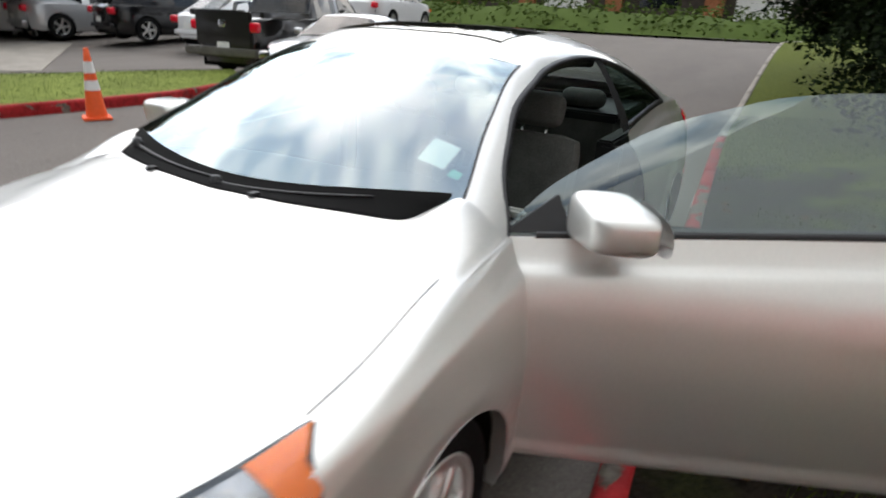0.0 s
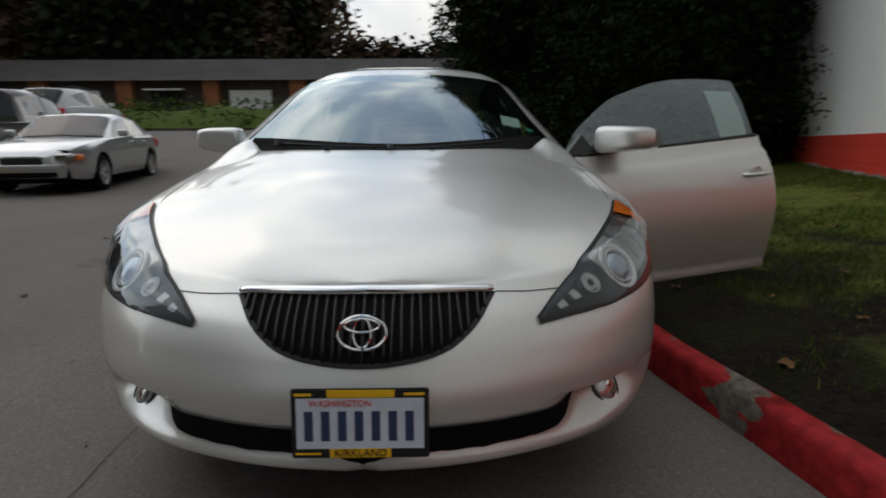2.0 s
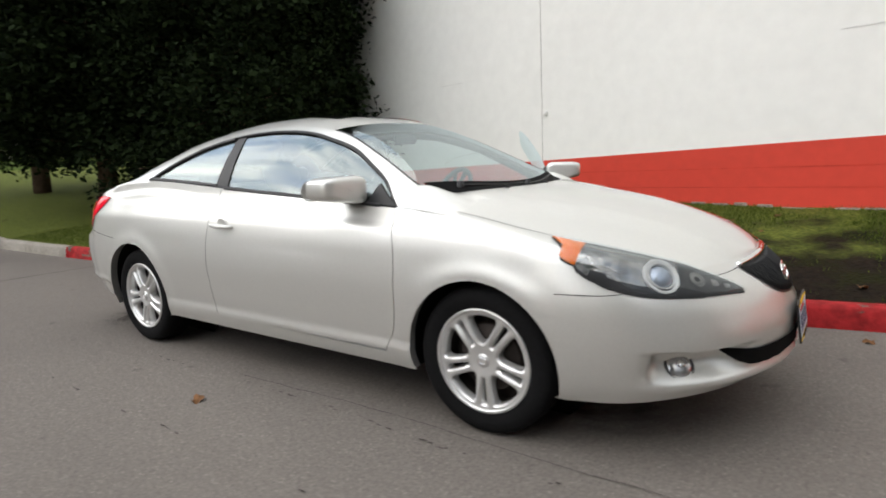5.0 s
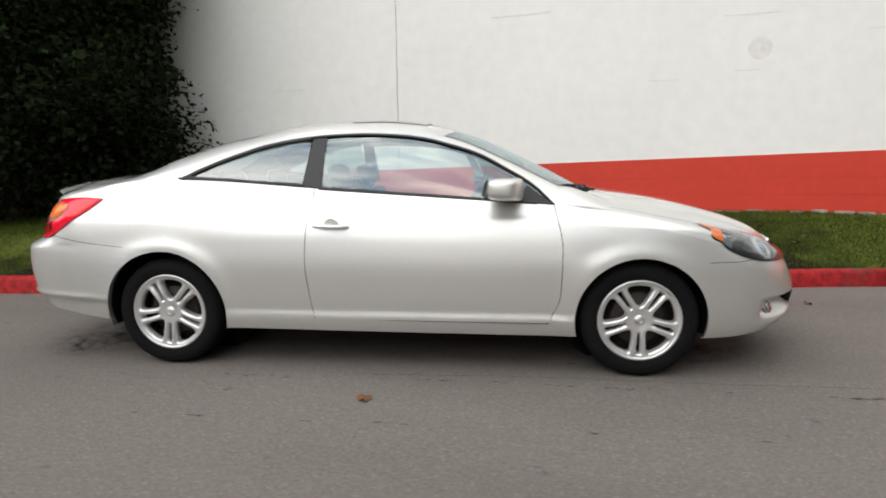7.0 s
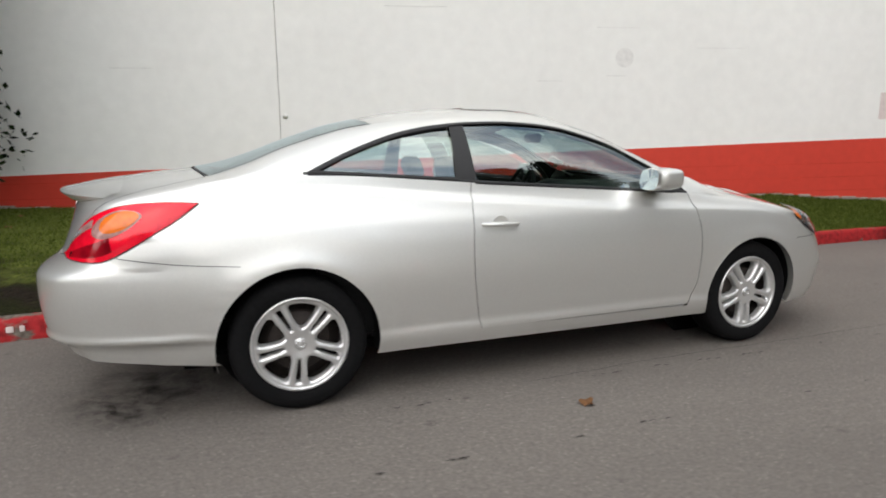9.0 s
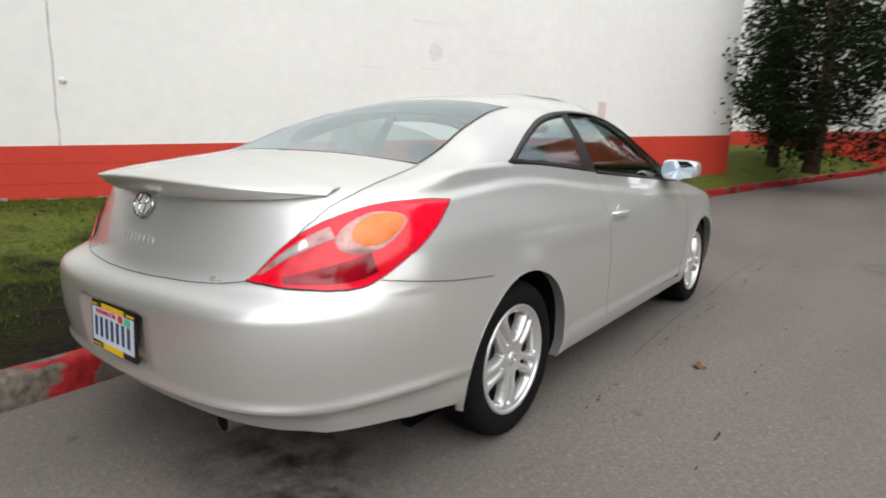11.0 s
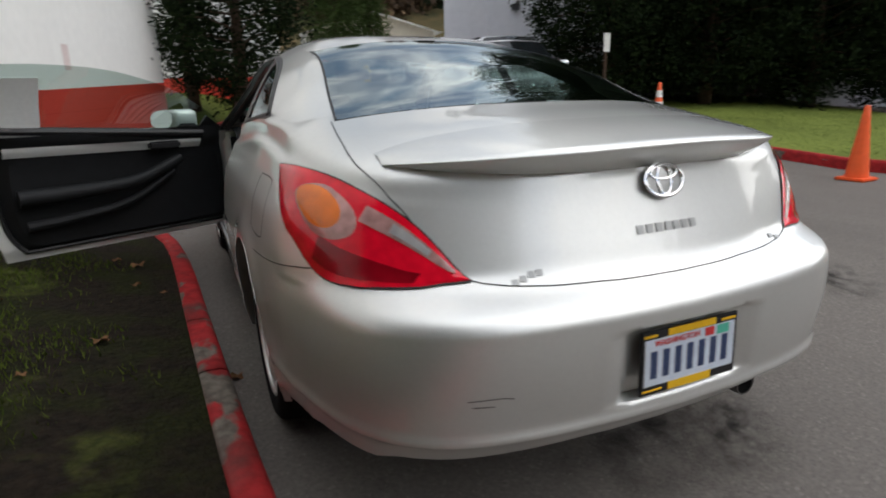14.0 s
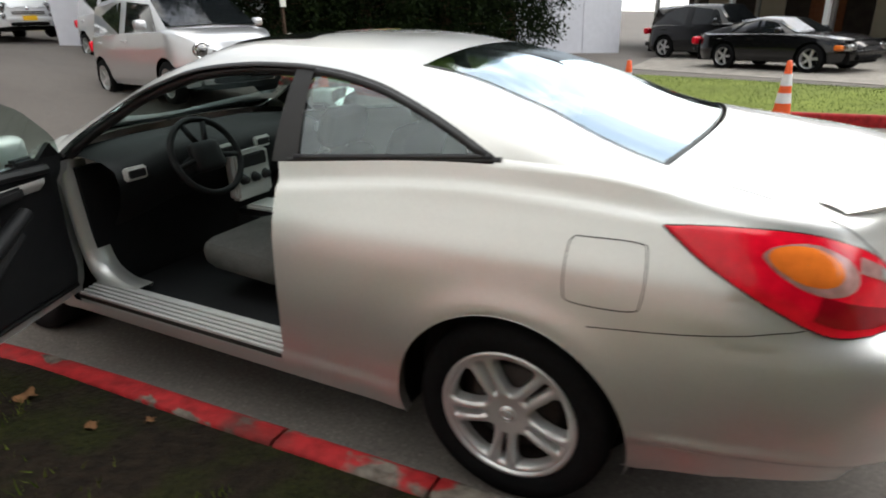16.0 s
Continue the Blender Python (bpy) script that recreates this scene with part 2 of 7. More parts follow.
def stain_material(name, color, lo, hi, most):
    """Soaked-in dirt that fades outwards and breaks up."""
    m, nt, b, tc, fac, mixed, relief = nodes_for(name, 0.7)
    b.inputs["Base Color"].default_value = (*color, 1)
    gr, mu, sc = nt.nodes.new("ShaderNodeTexGradient"), nt.nodes.new("ShaderNodeMath"), nt.nodes.new("ShaderNodeMath")
    gr.gradient_type = "SPHERICAL"
    mu.operation = sc.operation = "MULTIPLY"
    sc.inputs[1].default_value = most
    nt.links.new(tc.outputs["Object"], gr.inputs["Vector"])
    nt.links.new(gr.outputs["Fac"], mu.inputs[0]); nt.links.new(fac(3.5, 7, lo, hi), mu.inputs[1])
    nt.links.new(mu.outputs[0], sc.inputs[0]); nt.links.new(sc.outputs[0], b.inputs["Alpha"])
    return m


M["asphalt"] = asphalt_material()
M["joint"] = material("painted_joint", (0.53, 0.050, 0.032), 0.8, grain=0.35, scale=6)
M["stain"] = stain_material("oil_stain", (0.02, 0.018, 0.016), 0.42, 0.66, 0.75)
M["crack_fill"] = material("crack_dirt", (0.040, 0.035, 0.031), 0.95, grain=0.3, scale=60)
M["red_paint"] = material("red_wall_paint", (0.62, 0.058, 0.036), 0.65, grain=0.08, scale=9, bump=0.1)
M["white_wall"] = material("white_wall_paint", (0.85, 0.845, 0.81), 0.8, grain=0.045, scale=6, bump=0.12)
M["kerb_red"] = kerb_material("worn_red_kerb_paint", 0.60, 0.625)
M["kerb_worn"] = kerb_material("flaked_red_kerb_paint", 0.48, 0.53)
M["concrete"] = material("concrete", (0.30, 0.275, 0.24), 0.85, grain=0.3, scale=25, bump=0.3)
M["lawn"] = lawn_material()


M["lawn_green"] = material("green_lawn", (0.15, 0.185, 0.040), 0.95, grain=0.3, scale=9, bump=0.5)
M["chalk"] = material("crumbling_plaster", (0.34, 0.30, 0.27), 0.9, grain=0.4, scale=20, bump=0.4)
M["patch"] = material("grey_filler", (0.74, 0.73, 0.70), 0.85, grain=0.15, scale=14)
M["patch_pink"] = material("faded_pink_paint", (0.70, 0.60, 0.57), 0.85, grain=0.12, scale=14)
M["bark"] = material("bark", (0.075, 0.05, 0.036), 0.95, grain=0.4, scale=12, bump=0.6)
M["dark_glass"] = material("car_window_glass", (0.015, 0.018, 0.02), 0.04, coat=1.0)
M["cladding"] = material("pale_cladding", (0.74, 0.75, 0.80), 0.6, grain=0.06, scale=5)
M["roof_grey"] = material("grey_roofing", (0.16, 0.15, 0.145), 0.85, grain=0.25, scale=4)
M["dark_wall"] = material("dark_timber_wall", (0.07, 0.058, 0.05), 0.85, grain=0.35, scale=3)
M["beige"] = material("beige_siding", (0.68, 0.62, 0.49), 0.75, grain=0.08, scale=4)
M["brick"] = material("orange_brick", (0.30, 0.12, 0.06), 0.9, grain=0.3, scale=9, bump=0.3)
M["hill"] = material("brown_hillside", (0.14, 0.10, 0.05), 0.95, grain=0.5, scale=0.6, second=(0.04, 0.05, 0.025))


def foliage(name, a, b):
    """Leaves: each spray takes its own shade between two greens."""
    m = bpy.data.materials.new(name)
    m.use_nodes = True
    nt = m.node_tree
    p = nt.nodes["Principled BSDF"]
    p.inputs["Roughness"].default_value, p.inputs["Specular IOR Level"].default_value = 0.85, 0.05
    g = nt.nodes.new("ShaderNodeNewGeometry")
    r = nt.nodes.new("ShaderNodeValToRGB")
    r.color_ramp.elements[0].color, r.color_ramp.elements[1].color = (*a, 1), (*b, 1)
    nt.links.new(g.outputs["Random Per Island"], r.inputs[0]); nt.links.new(r.outputs[0], p.inputs["Base Color"])
    return m


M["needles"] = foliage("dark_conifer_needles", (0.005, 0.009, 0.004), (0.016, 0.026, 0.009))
M["cypress"] = foliage("cypress_green", (0.035, 0.06, 0.018), (0.09, 0.13, 0.04))
M["far_needles"] = foliage("far_fir_green", (0.012, 0.018, 0.010), (0.034, 0.042, 0.023))
M["twigs"] = foliage("bare_brown_twigs", (0.06, 0.043, 0.032), (0.15, 0.10, 0.06))
M["hedge"] = foliage("ground_cover_green", (0.035, 0.06, 0.012), (0.10, 0.14, 0.035))
M["grass"] = foliage("grass_blades", (0.024, 0.040, 0.006), (0.105, 0.135, 0.025))
M["dead_leaf"] = material("dead_leaf", (0.15, 0.075, 0.035), 0.8, grain=0.4, scale=40)


# ---- shaping helpers ----
def curve(*pts):
    """A smooth function through the given points (x rising)."""
    pts = sorted(pts)
    pts = [p for i, p in enumerate(pts) if i == 0 or p[0] - pts[i - 1][0] > 1e-4]
    xs, ys = np.array([p[0] for p in pts], float), np.array([p[1] for p in pts], float)
    d = np.diff(ys) / np.diff(xs)
    m = np.zeros(len(xs))
    m[0], m[-1] = d[0], d[-1]
    for i in range(1, len(xs) - 1):
        m[i] = 0 if d[i - 1] * d[i] <= 0 else 2 * d[i - 1] * d[i] / (d[i - 1] + d[i])

    def f(x):
        x = min(max(x, xs[0]), xs[-1])
        i = min(max(int(np.searchsorted(xs, x)) - 1, 0), len(xs) - 2)
        h = xs[i + 1] - xs[i]
        t = (x - xs[i]) / h
        return float((2 * t**3 - 3 * t**2 + 1) * ys[i] + (t**3 - 2 * t**2 + t) * h * m[i] + (-2 * t**3 + 3 * t**2) * ys[i + 1] + (t**3 - t**2) * h * m[i + 1])
    return f


def lerp(a, b, t):
    return a + (b - a) * t


def step(a, b, x):
    t = min(max((x - a) / (b - a), 0), 1)
    return t * t * (3 - 2 * t)


def spline(pts, n):
    """n points evenly along a Catmull-Rom curve through pts (3D)."""
    P = [Vector(p) for p in pts]
    P = [P[0] * 2 - P[1]] + P + [P[-1] * 2 - P[-2]]
    dense = []
    for i in range(1, len(P) - 2):
        for k in range(16):
            t = k / 16
            dense.append(0.5 * ((2 * P[i]) + (P[i + 1] - P[i - 1]) * t + (2 * P[i - 1] - 5 * P[i] + 4 * P[i + 1] - P[i + 2]) * t * t + (3 * P[i] - P[i - 1] - 3 * P[i + 1] + P[i + 2]) * t**3))
    dense.append(P[-2])
    acc = [0.0]
    for a, b in zip(dense, dense[1:]):
        acc.append(acc[-1] + (b - a).length)
    out, j = [], 0
    for k in range(n):
        s = acc[-1] * k / (n - 1)
        while j < len(acc) - 2 and acc[j + 1] < s:
            j += 1
        h = acc[j + 1] - acc[j]
        out.append(dense[j].lerp(dense[j + 1], (s - acc[j]) / h if h else 0))
    return out


def finish(bm, smooth=True, sharp=None):
    me = bpy.data.meshes.new("mesh")
    if smooth:
        for f in bm.faces:
            f.smooth = True
        if sharp:
            for e in bm.edges:
                if len(e.link_faces) == 2 and e.calc_face_angle(0) > radians(sharp):
                    e.smooth = False
    bm.to_mesh(me)
    bm.free()
    return me


def part(name, bm, mat, parent=None, label="", smooth=True, sharp=35):
    me = finish(bm, smooth, sharp)
    for m in (mat if isinstance(mat, (list, tuple)) else [mat]):
        me.materials.append(m)
    ob = new(name, me)
    if parent is not None:
        ob.parent = parent
    if label:
        ob["label"] = label
    return ob


def thing(name, label, category, group="", kind="", at=(0, 0, 0), rz=0):
    ob = new(name)
    ob.matrix_world = pose(*at, 0, 0, rz)
    return tagged(ob, label, category, group, kind)


def grid(rows, bm=None, close=False, mat=0):
    """A sheet of quads through rows of points."""
    bm = bm or bmesh.new()
    vs = [[bm.verts.new(p) for p in r] for r in rows]
    n = len(vs[0])
    for a, b in zip(vs, vs[1:]):
        for i in range(n if close else n - 1):
            j = (i + 1) % n
            try:
                bm.faces.new((a[i], a[j], b[j], b[i])).material_index = mat
            except ValueError:
                pass
    return bm


def box(bm, x0, x1, y0, y1, z0, z1, bevel=0.0, m=None, mat=0):
    r = bmesh.ops.create_cube(bm, size=1)
    vs = r["verts"]
    for v in vs:
        v.co = Vector((lerp(x0, x1, v.co.x + 0.5), lerp(y0, y1, v.co.y + 0.5), lerp(z0, z1, v.co.z + 0.5)))
    fs = {f for v in vs for f in v.link_faces}
    if bevel:
        es = list({e for v in vs for e in v.link_edges})
        r = bmesh.ops.bevel(bm, geom=es, offset=bevel, segments=2, affect="EDGES")
        vs = list({v for f in r["faces"] for v in f.verts} | {v for v in vs if v.is_valid})
        fs = {f for v in vs for f in v.link_faces}
    for f in fs:
        f.material_index = mat
    if m is not None:
        for v in vs:
            v.co = m @ v.co
    return bm


def lathe(profile, n=40, bm=None, axis="y", at=(0, 0, 0), mat=0):
    """Turn a profile of (radius, along) about an axis."""
    rows = []
    for r, h in profile:
        ring = []
        for k in range(n):
            a = 2 * math.pi * k / n
            c, s = r * math.cos(a), r * math.sin(a)
            p = {"y": (c, h, s), "z": (c, s, h), "x": (h, c, s)}[axis]
            ring.append(Vector(p) + Vector(at))
        rows.append(ring)
    return grid(rows, bm, True, mat)


def tube(pts, radius, bm=None, n=8, mat=0, caps=True):
    pts = [Vector(p) for p in pts]
    rows = []
    for i, p in enumerate(pts):
        t = (pts[min(i + 1, len(pts) - 1)] - pts[max(i - 1, 0)]).normalized()
        side = t.cross(Vector((0, 0, 1)))
        if side.length < 1e-3:
            side = t.cross(Vector((0, 1, 0)))
        side.normalize()
        up = side.cross(t)
        r = radius(i / (len(pts) - 1)) if callable(radius) else radius
        rows.append([p + side * r * math.cos(2 * math.pi * k / n) + up * r * math.sin(2 * math.pi * k / n) for k in range(n)])
    bm = bm or bmesh.new()
    first = len(bm.verts)
    grid(rows, bm, True, mat)
    if caps:
        bm.verts.ensure_lookup_table()
        a = [bm.verts[first + k] for k in range(n)]
        b = [bm.verts[len(bm.verts) - n + k] for k in range(n)]
        bm.faces.new(a[::-1]).material_index = mat
        bm.faces.new(b).material_index = mat
    return bm


def mirror(bm):
    bmesh.ops.scale(bm, vec=(1, -1, 1), verts=bm.verts)
    bmesh.ops.reverse_faces(bm, faces=bm.faces)
    return bm


# ---- the coupe's shape: half widths and ends by height, shoulder and roof by length ----
XF = curve((0.15, 2.26), (0.22, 2.34), (0.32, 2.40), (0.45, 2.42), (0.55, 2.385), (0.62, 2.34), (0.70, 2.25), (0.80, 2.13), (0.95, 1.95))
XR = curve((0.22, -2.36), (0.30, -2.44), (0.42, -2.50), (0.60, -2.522), (0.67, -2.52), (0.695, -2.508), (0.745, -2.45), (0.82, -2.415), (0.95, -2.37), (1.05, -2.345), (1.15, -2.33))
WID = curve((0.15, 0.80), (0.24, 0.865), (0.32, 0.885), (0.45, 0.90), (0.60, 0.908), (0.75, 0.895), (0.85, 0.872), (0.93, 0.835), (1.0, 0.805), (1.1, 0.78))
SHZ = curve((-2.52, 0.965), (-2.42, 0.98), (-2.2, 1.012), (-1.9, 1.052), (-1.6, 1.088), (-1.3, 1.095), (-0.4, 1.037), (0.9, 0.947), (1.1, 0.928), (1.36, 0.90), (1.5, 0.88), (1.77, 0.835), (1.95, 0.785), (2.1, 0.745), (2.25, 0.715), (2.34, 0.705))
BOT = curve((-2.52, 0.325), (-2.2, 0.30), (-1.75, 0.262), (-1.0, 0.235), (1.0, 0.225), (1.75, 0.225), (2.1, 0.25), (2.34, 0.285))
ROOF = curve((-2.39, 1.01), (-2.3, 1.052), (-2.2, 1.082), (-2.07, 1.103), (-1.84, 1.13), (-1.70, 1.155), (-1.56, 1.195), (-1.32, 1.285), (-1.04, 1.372), (-0.68, 1.432), (-0.4, 1.452), (-0.16, 1.454), (0.04, 1.441), (0.23, 1.408), (0.41, 1.355), (0.57, 1.29), (0.8, 1.18), (1.12, 1.015), (1.2, 0.975))
HOOD = curve((1.0, 1.016), (1.2, 0.993), (1.6, 0.934), (1.9, 0.862), (2.1, 0.791), (2.2, 0.742), (2.26, 0.705))
CREASE = curve((-1.75, 1.0), (-1.25, 1.03), (-0.49, 0.97), (0.25, 0.91), (0.9, 0.875), (1.6, 0.83))
DLO = curve((-1.30, 1.10), (-1.13, 1.18), (-0.98, 1.24), (-0.79, 1.30), (-0.6, 1.335), (-0.41, 1.353), (-0.22, 1.358), (-0.03, 1.35), (0.14, 1.33), (0.3, 1.29), (0.47, 1.235), (0.64, 1.145), (0.78, 1.06), (0.90, 0.948))
EDGE = curve((-1.80, 0.66), (-1.55, 0.615), (-0.95, 0.53), (-0.2, 0.535), (0.25, 0.535), (0.64, 0.605), (0.95, 0.695), (1.15, 0.74))
DOOR_R = curve((0.30, -0.455), (0.39, -0.475), (0.65, -0.50), (0.9, -0.485), (1.05, -0.465))
DOOR_F = curve((0.30, 0.865), (0.45, 0.93), (0.70, 0.94), (0.95, 0.895))
PLAN_F = [(p.x, p.y) for p in spline([(0, 1, 0), (0.3, 0.997, 0), (0.5, 0.98, 0), (0.65, 0.925, 0), (0.78, 0.79, 0), (0.88, 0.615, 0), (0.95, 0.40, 0), (0.985, 0.21, 0), (1, 0, 0)], 121)]
PLAN_R = [(p.x, p.y) for p in spline([(0, 1, 0), (0.4, 0.987, 0), (0.6, 0.955, 0), (0.75, 0.875, 0), (0.85, 0.735, 0), (0.92, 0.545, 0), (0.965, 0.36, 0), (0.99, 0.18, 0), (1, 0, 0)], 121)]
PLAN_B = [(p.x, p.y) for p in spline([(0, 1, 0), (0.3, 0.993, 0), (0.47, 0.975, 0), (0.64, 0.935, 0), (0.79, 0.865, 0), (0.88, 0.765, 0), (0.94, 0.635, 0), (0.975, 0.45, 0), (0.993, 0.22, 0), (1, 0, 0)], 121)]
FRONT_C, REAR_C, AXLE_F, AXLE_R, HUB_Z = 1.2, -1.36, 1.36, -1.36, 0.318


def belt(x):
    return 0.947 + 0.07 * (0.89 - x)


def side_y(x, z):
    """Half width of the lower body at a place along it and a height."""
    w = WID(z) + 0.010 * step(-0.7, -1.5, x) * step(0.75, 0.95, z)
    if x > FRONT_C:
        c = min((x - FRONT_C) / (XF(z) - FRONT_C), 1)
        w *= float(np.interp(c, [p[0] for p in PLAN_F], [p[1] for p in PLAN_F]))
    elif x < REAR_C:
        c = min((x - REAR_C) / (XR(z) - REAR_C), 1)
        w *= lerp(float(np.interp(c, [p[0] for p in PLAN_B], [p[1] for p in PLAN_B])), float(np.interp(c, [p[0] for p in PLAN_R], [p[1] for p in PLAN_R])), step(0.69, 0.78, z))
    for ax, r0 in ((AXLE_F, 0.375), (AXLE_R, 0.39)):
        r = math.hypot(x - ax, z - HUB_Z)
        w += 0.010 * math.exp(-((r - r0) / 0.05) ** 2)
    if -2.0 < x < 1.9:
        w += 0.008 * math.tanh((CREASE(x) - z) / 0.008) * step(1.9, 1.5, x)
    w += 0.012 * step(0.36, 0.31, z) * step(-1.1, -0.9, x) * step(1.1, 0.95, x)
    return w


def plan_at(table, t):
    f = t * (len(table) - 1)
    k = min(int(f), len(table) - 2)
    return (lerp(table[k][0], table[k + 1][0], f - k), lerp(table[k][1], table[k + 1][1], f - k))


def ring(u, z):
    """A point of the lower body: u runs 0 to 3 from the nose, round the side, to the tail."""
    if u < 1:
        c, k = plan_at(PLAN_F, 1 - u)
        x = FRONT_C + (XF(z) - FRONT_C) * c
    elif u <= 2:
        x, k = lerp(FRONT_C, REAR_C, u - 1), 1
    else:
        hi = step(0.69, 0.78, z)
        c, k = (lerp(a, b, hi) for a, b in zip(plan_at(PLAN_B, u - 2), plan_at(PLAN_R, u - 2)))
        x = REAR_C + (XR(z) - REAR_C) * c
    if u > 2:
        lip = (0.010 * math.exp(-((z - 0.405) / 0.016) ** 2) - 0.026 * step(0.398, 0.365, z)) * step(2.0, 2.35, u)
        x, k = x + (x - REAR_C) * lip, k * (1 + lip)
    if u > 2.7:
        x += 0.036 * step(0.215, 0.185, WID(z) * k) * step(0.440, 0.450, z) * step(0.640, 0.630, z)
    if u < 1e-6 or u > 3 - 1e-6:
        return Vector((x, 0, z))
    if u < 0.8 and x > 1.95:
        y = WID(z) * k if u < 0.5 else side_y(x, z)
        d = scoop(y, z)
        lip = 0.026 * math.exp(-((z - 0.305) / 0.022) ** 2) * step(0.80, 0.55, y)
        return Vector((x - 0.8 * d + lip, y - 0.6 * d, z))
    if u < 0.5:
        return Vector((x, WID(z) * k, z))
    if u > 2.5:
        return Vector((x, (WID(z) + 0.010 * step(0.75, 0.95, z)) * k, z))
    return Vector((x, side_y(x, z) * (1 + lip if u > 2 else 1), z))


def scoop(y, z):
    """Depth of the hollow round the fog lamp: a sharp upper edge, fading downwards."""
    a = abs(y)
    return 0.080 * step(0.46, 0.62, a) * step(0.815, 0.77, a) * step(0.438, 0.428, z) * step(0.285, 0.385, z)


def base_x(u):
    return ring(u, 0.60).x


SHOULDER = [(lambda p: (p.x, p.y, p.z))(ring(u, SHZ(base_x(u)))) for u in np.linspace(0.05, 2.95, 120)]
SH_Y = curve(*[(x, y) for x, y, z in reversed(SHOULDER)])
SH_Z = curve(*[(x, z) for x, y, z in reversed(SHOULDER)])


def deck_z(x, y):
    """Height of the bonnet or the boot lid."""
    zs, ys = SH_Z(x), SH_Y(x)
    zc = max(HOOD(x) if x > 0 else ROOF(x), zs)
    k = min(abs(y) / ys, 1)
    z = zs + (zc - zs) * (1 - k ** (2.6 + 2.6 * step(1.5, 1.0, x) * (x > 0)))
    if x > 0:
        yr = lerp(0.62, 0.30, (x - 1.1) / 1.15)
        z += 0.015 * (step(yr + 0.05, yr - 0.03, abs(y)) - 0.5) * step(1.0, 1.2, x) * step(2.24, 2.1, x)
    return z


def cab_y(x, z):
    zb, zc, yb = SH_Z(x), ROOF(x), SH_Y(x) - 0.012
    h = min(max((z - zb) / max(zc - zb, 1e-4), 0), 1)
    return yb * max(1 - h**1.4, 0) ** 0.25


def cab_z(x, y):
    zb, zc, yb = SH_Z(x), ROOF(x), SH_Y(x) - 0.012
    k = min(abs(y) / yb, 1)
    return zb + (zc - zb) * lerp(max(1 - k**4, 0) ** (1 / 1.4), 1 - k**2.6, step(-1.38, -1.72, x))


def glass_z(x, y):
    """Windscreen and rear window: an even bow between the centre line and the pillars."""
    a = min(abs(y) / EDGE(x), 1)
    return lerp(ROOF(x), cab_z(x, EDGE(x)), a**2.3)


def ws_bottom(a):
    return 1.135 - 0.19 * a * a


def ws_top(a):
    return 0.33 - 0.07 * a * a


def rw_top(a):
    return -0.95 + 0.03 * a * a


def rw_bottom(a):
    return -1.80 + 0.09 * a * a


def columns():
    us = [0.0] + [k / 36 for k in range(1, 36)]
    xs = [FRONT_C - 0.04 * k for k in range(0, 65)]
    xs = sorted(set([round(x, 3) for x in xs if abs(x - 0.90) > 0.021 and abs(x + 0.48) > 0.021] + [0.90, -0.48]), reverse=True)
    us += [1 + (FRONT_C - x) / (FRONT_C - REAR_C) for x in xs if x > REAR_C]
    us += sorted(set([2 + k / 36 for k in range(0, 37)] + [3 - k / 180 for k in range(6, 20)]))
    return us


ROWS = [0, 0.03, 0.06, 0.092, 0.12] + [0.12 + 0.88 * k / 64 for k in range(1, 65)]
TOPS = [1 - (k / 14) ** 1.15 for k in range(15)]


def skin_point(u, s):
    bx = base_x(u)
    zb, zs = BOT(bx), SHZ(bx)
    z = lerp(zb, zs, s)
    p = ring(u, z)
    if 1 < u < 2:
        # columns beside a door edge follow it
        for line, x0 in ((DOOR_R, -0.48), (DOOR_F, 0.90)):
            k = max(0, 1 - abs(p.x - x0) / 0.30)
            p.x += (line(z) - x0) * (k if k < 1 else 1)
        p.y = side_y(p.x, z)
    return p


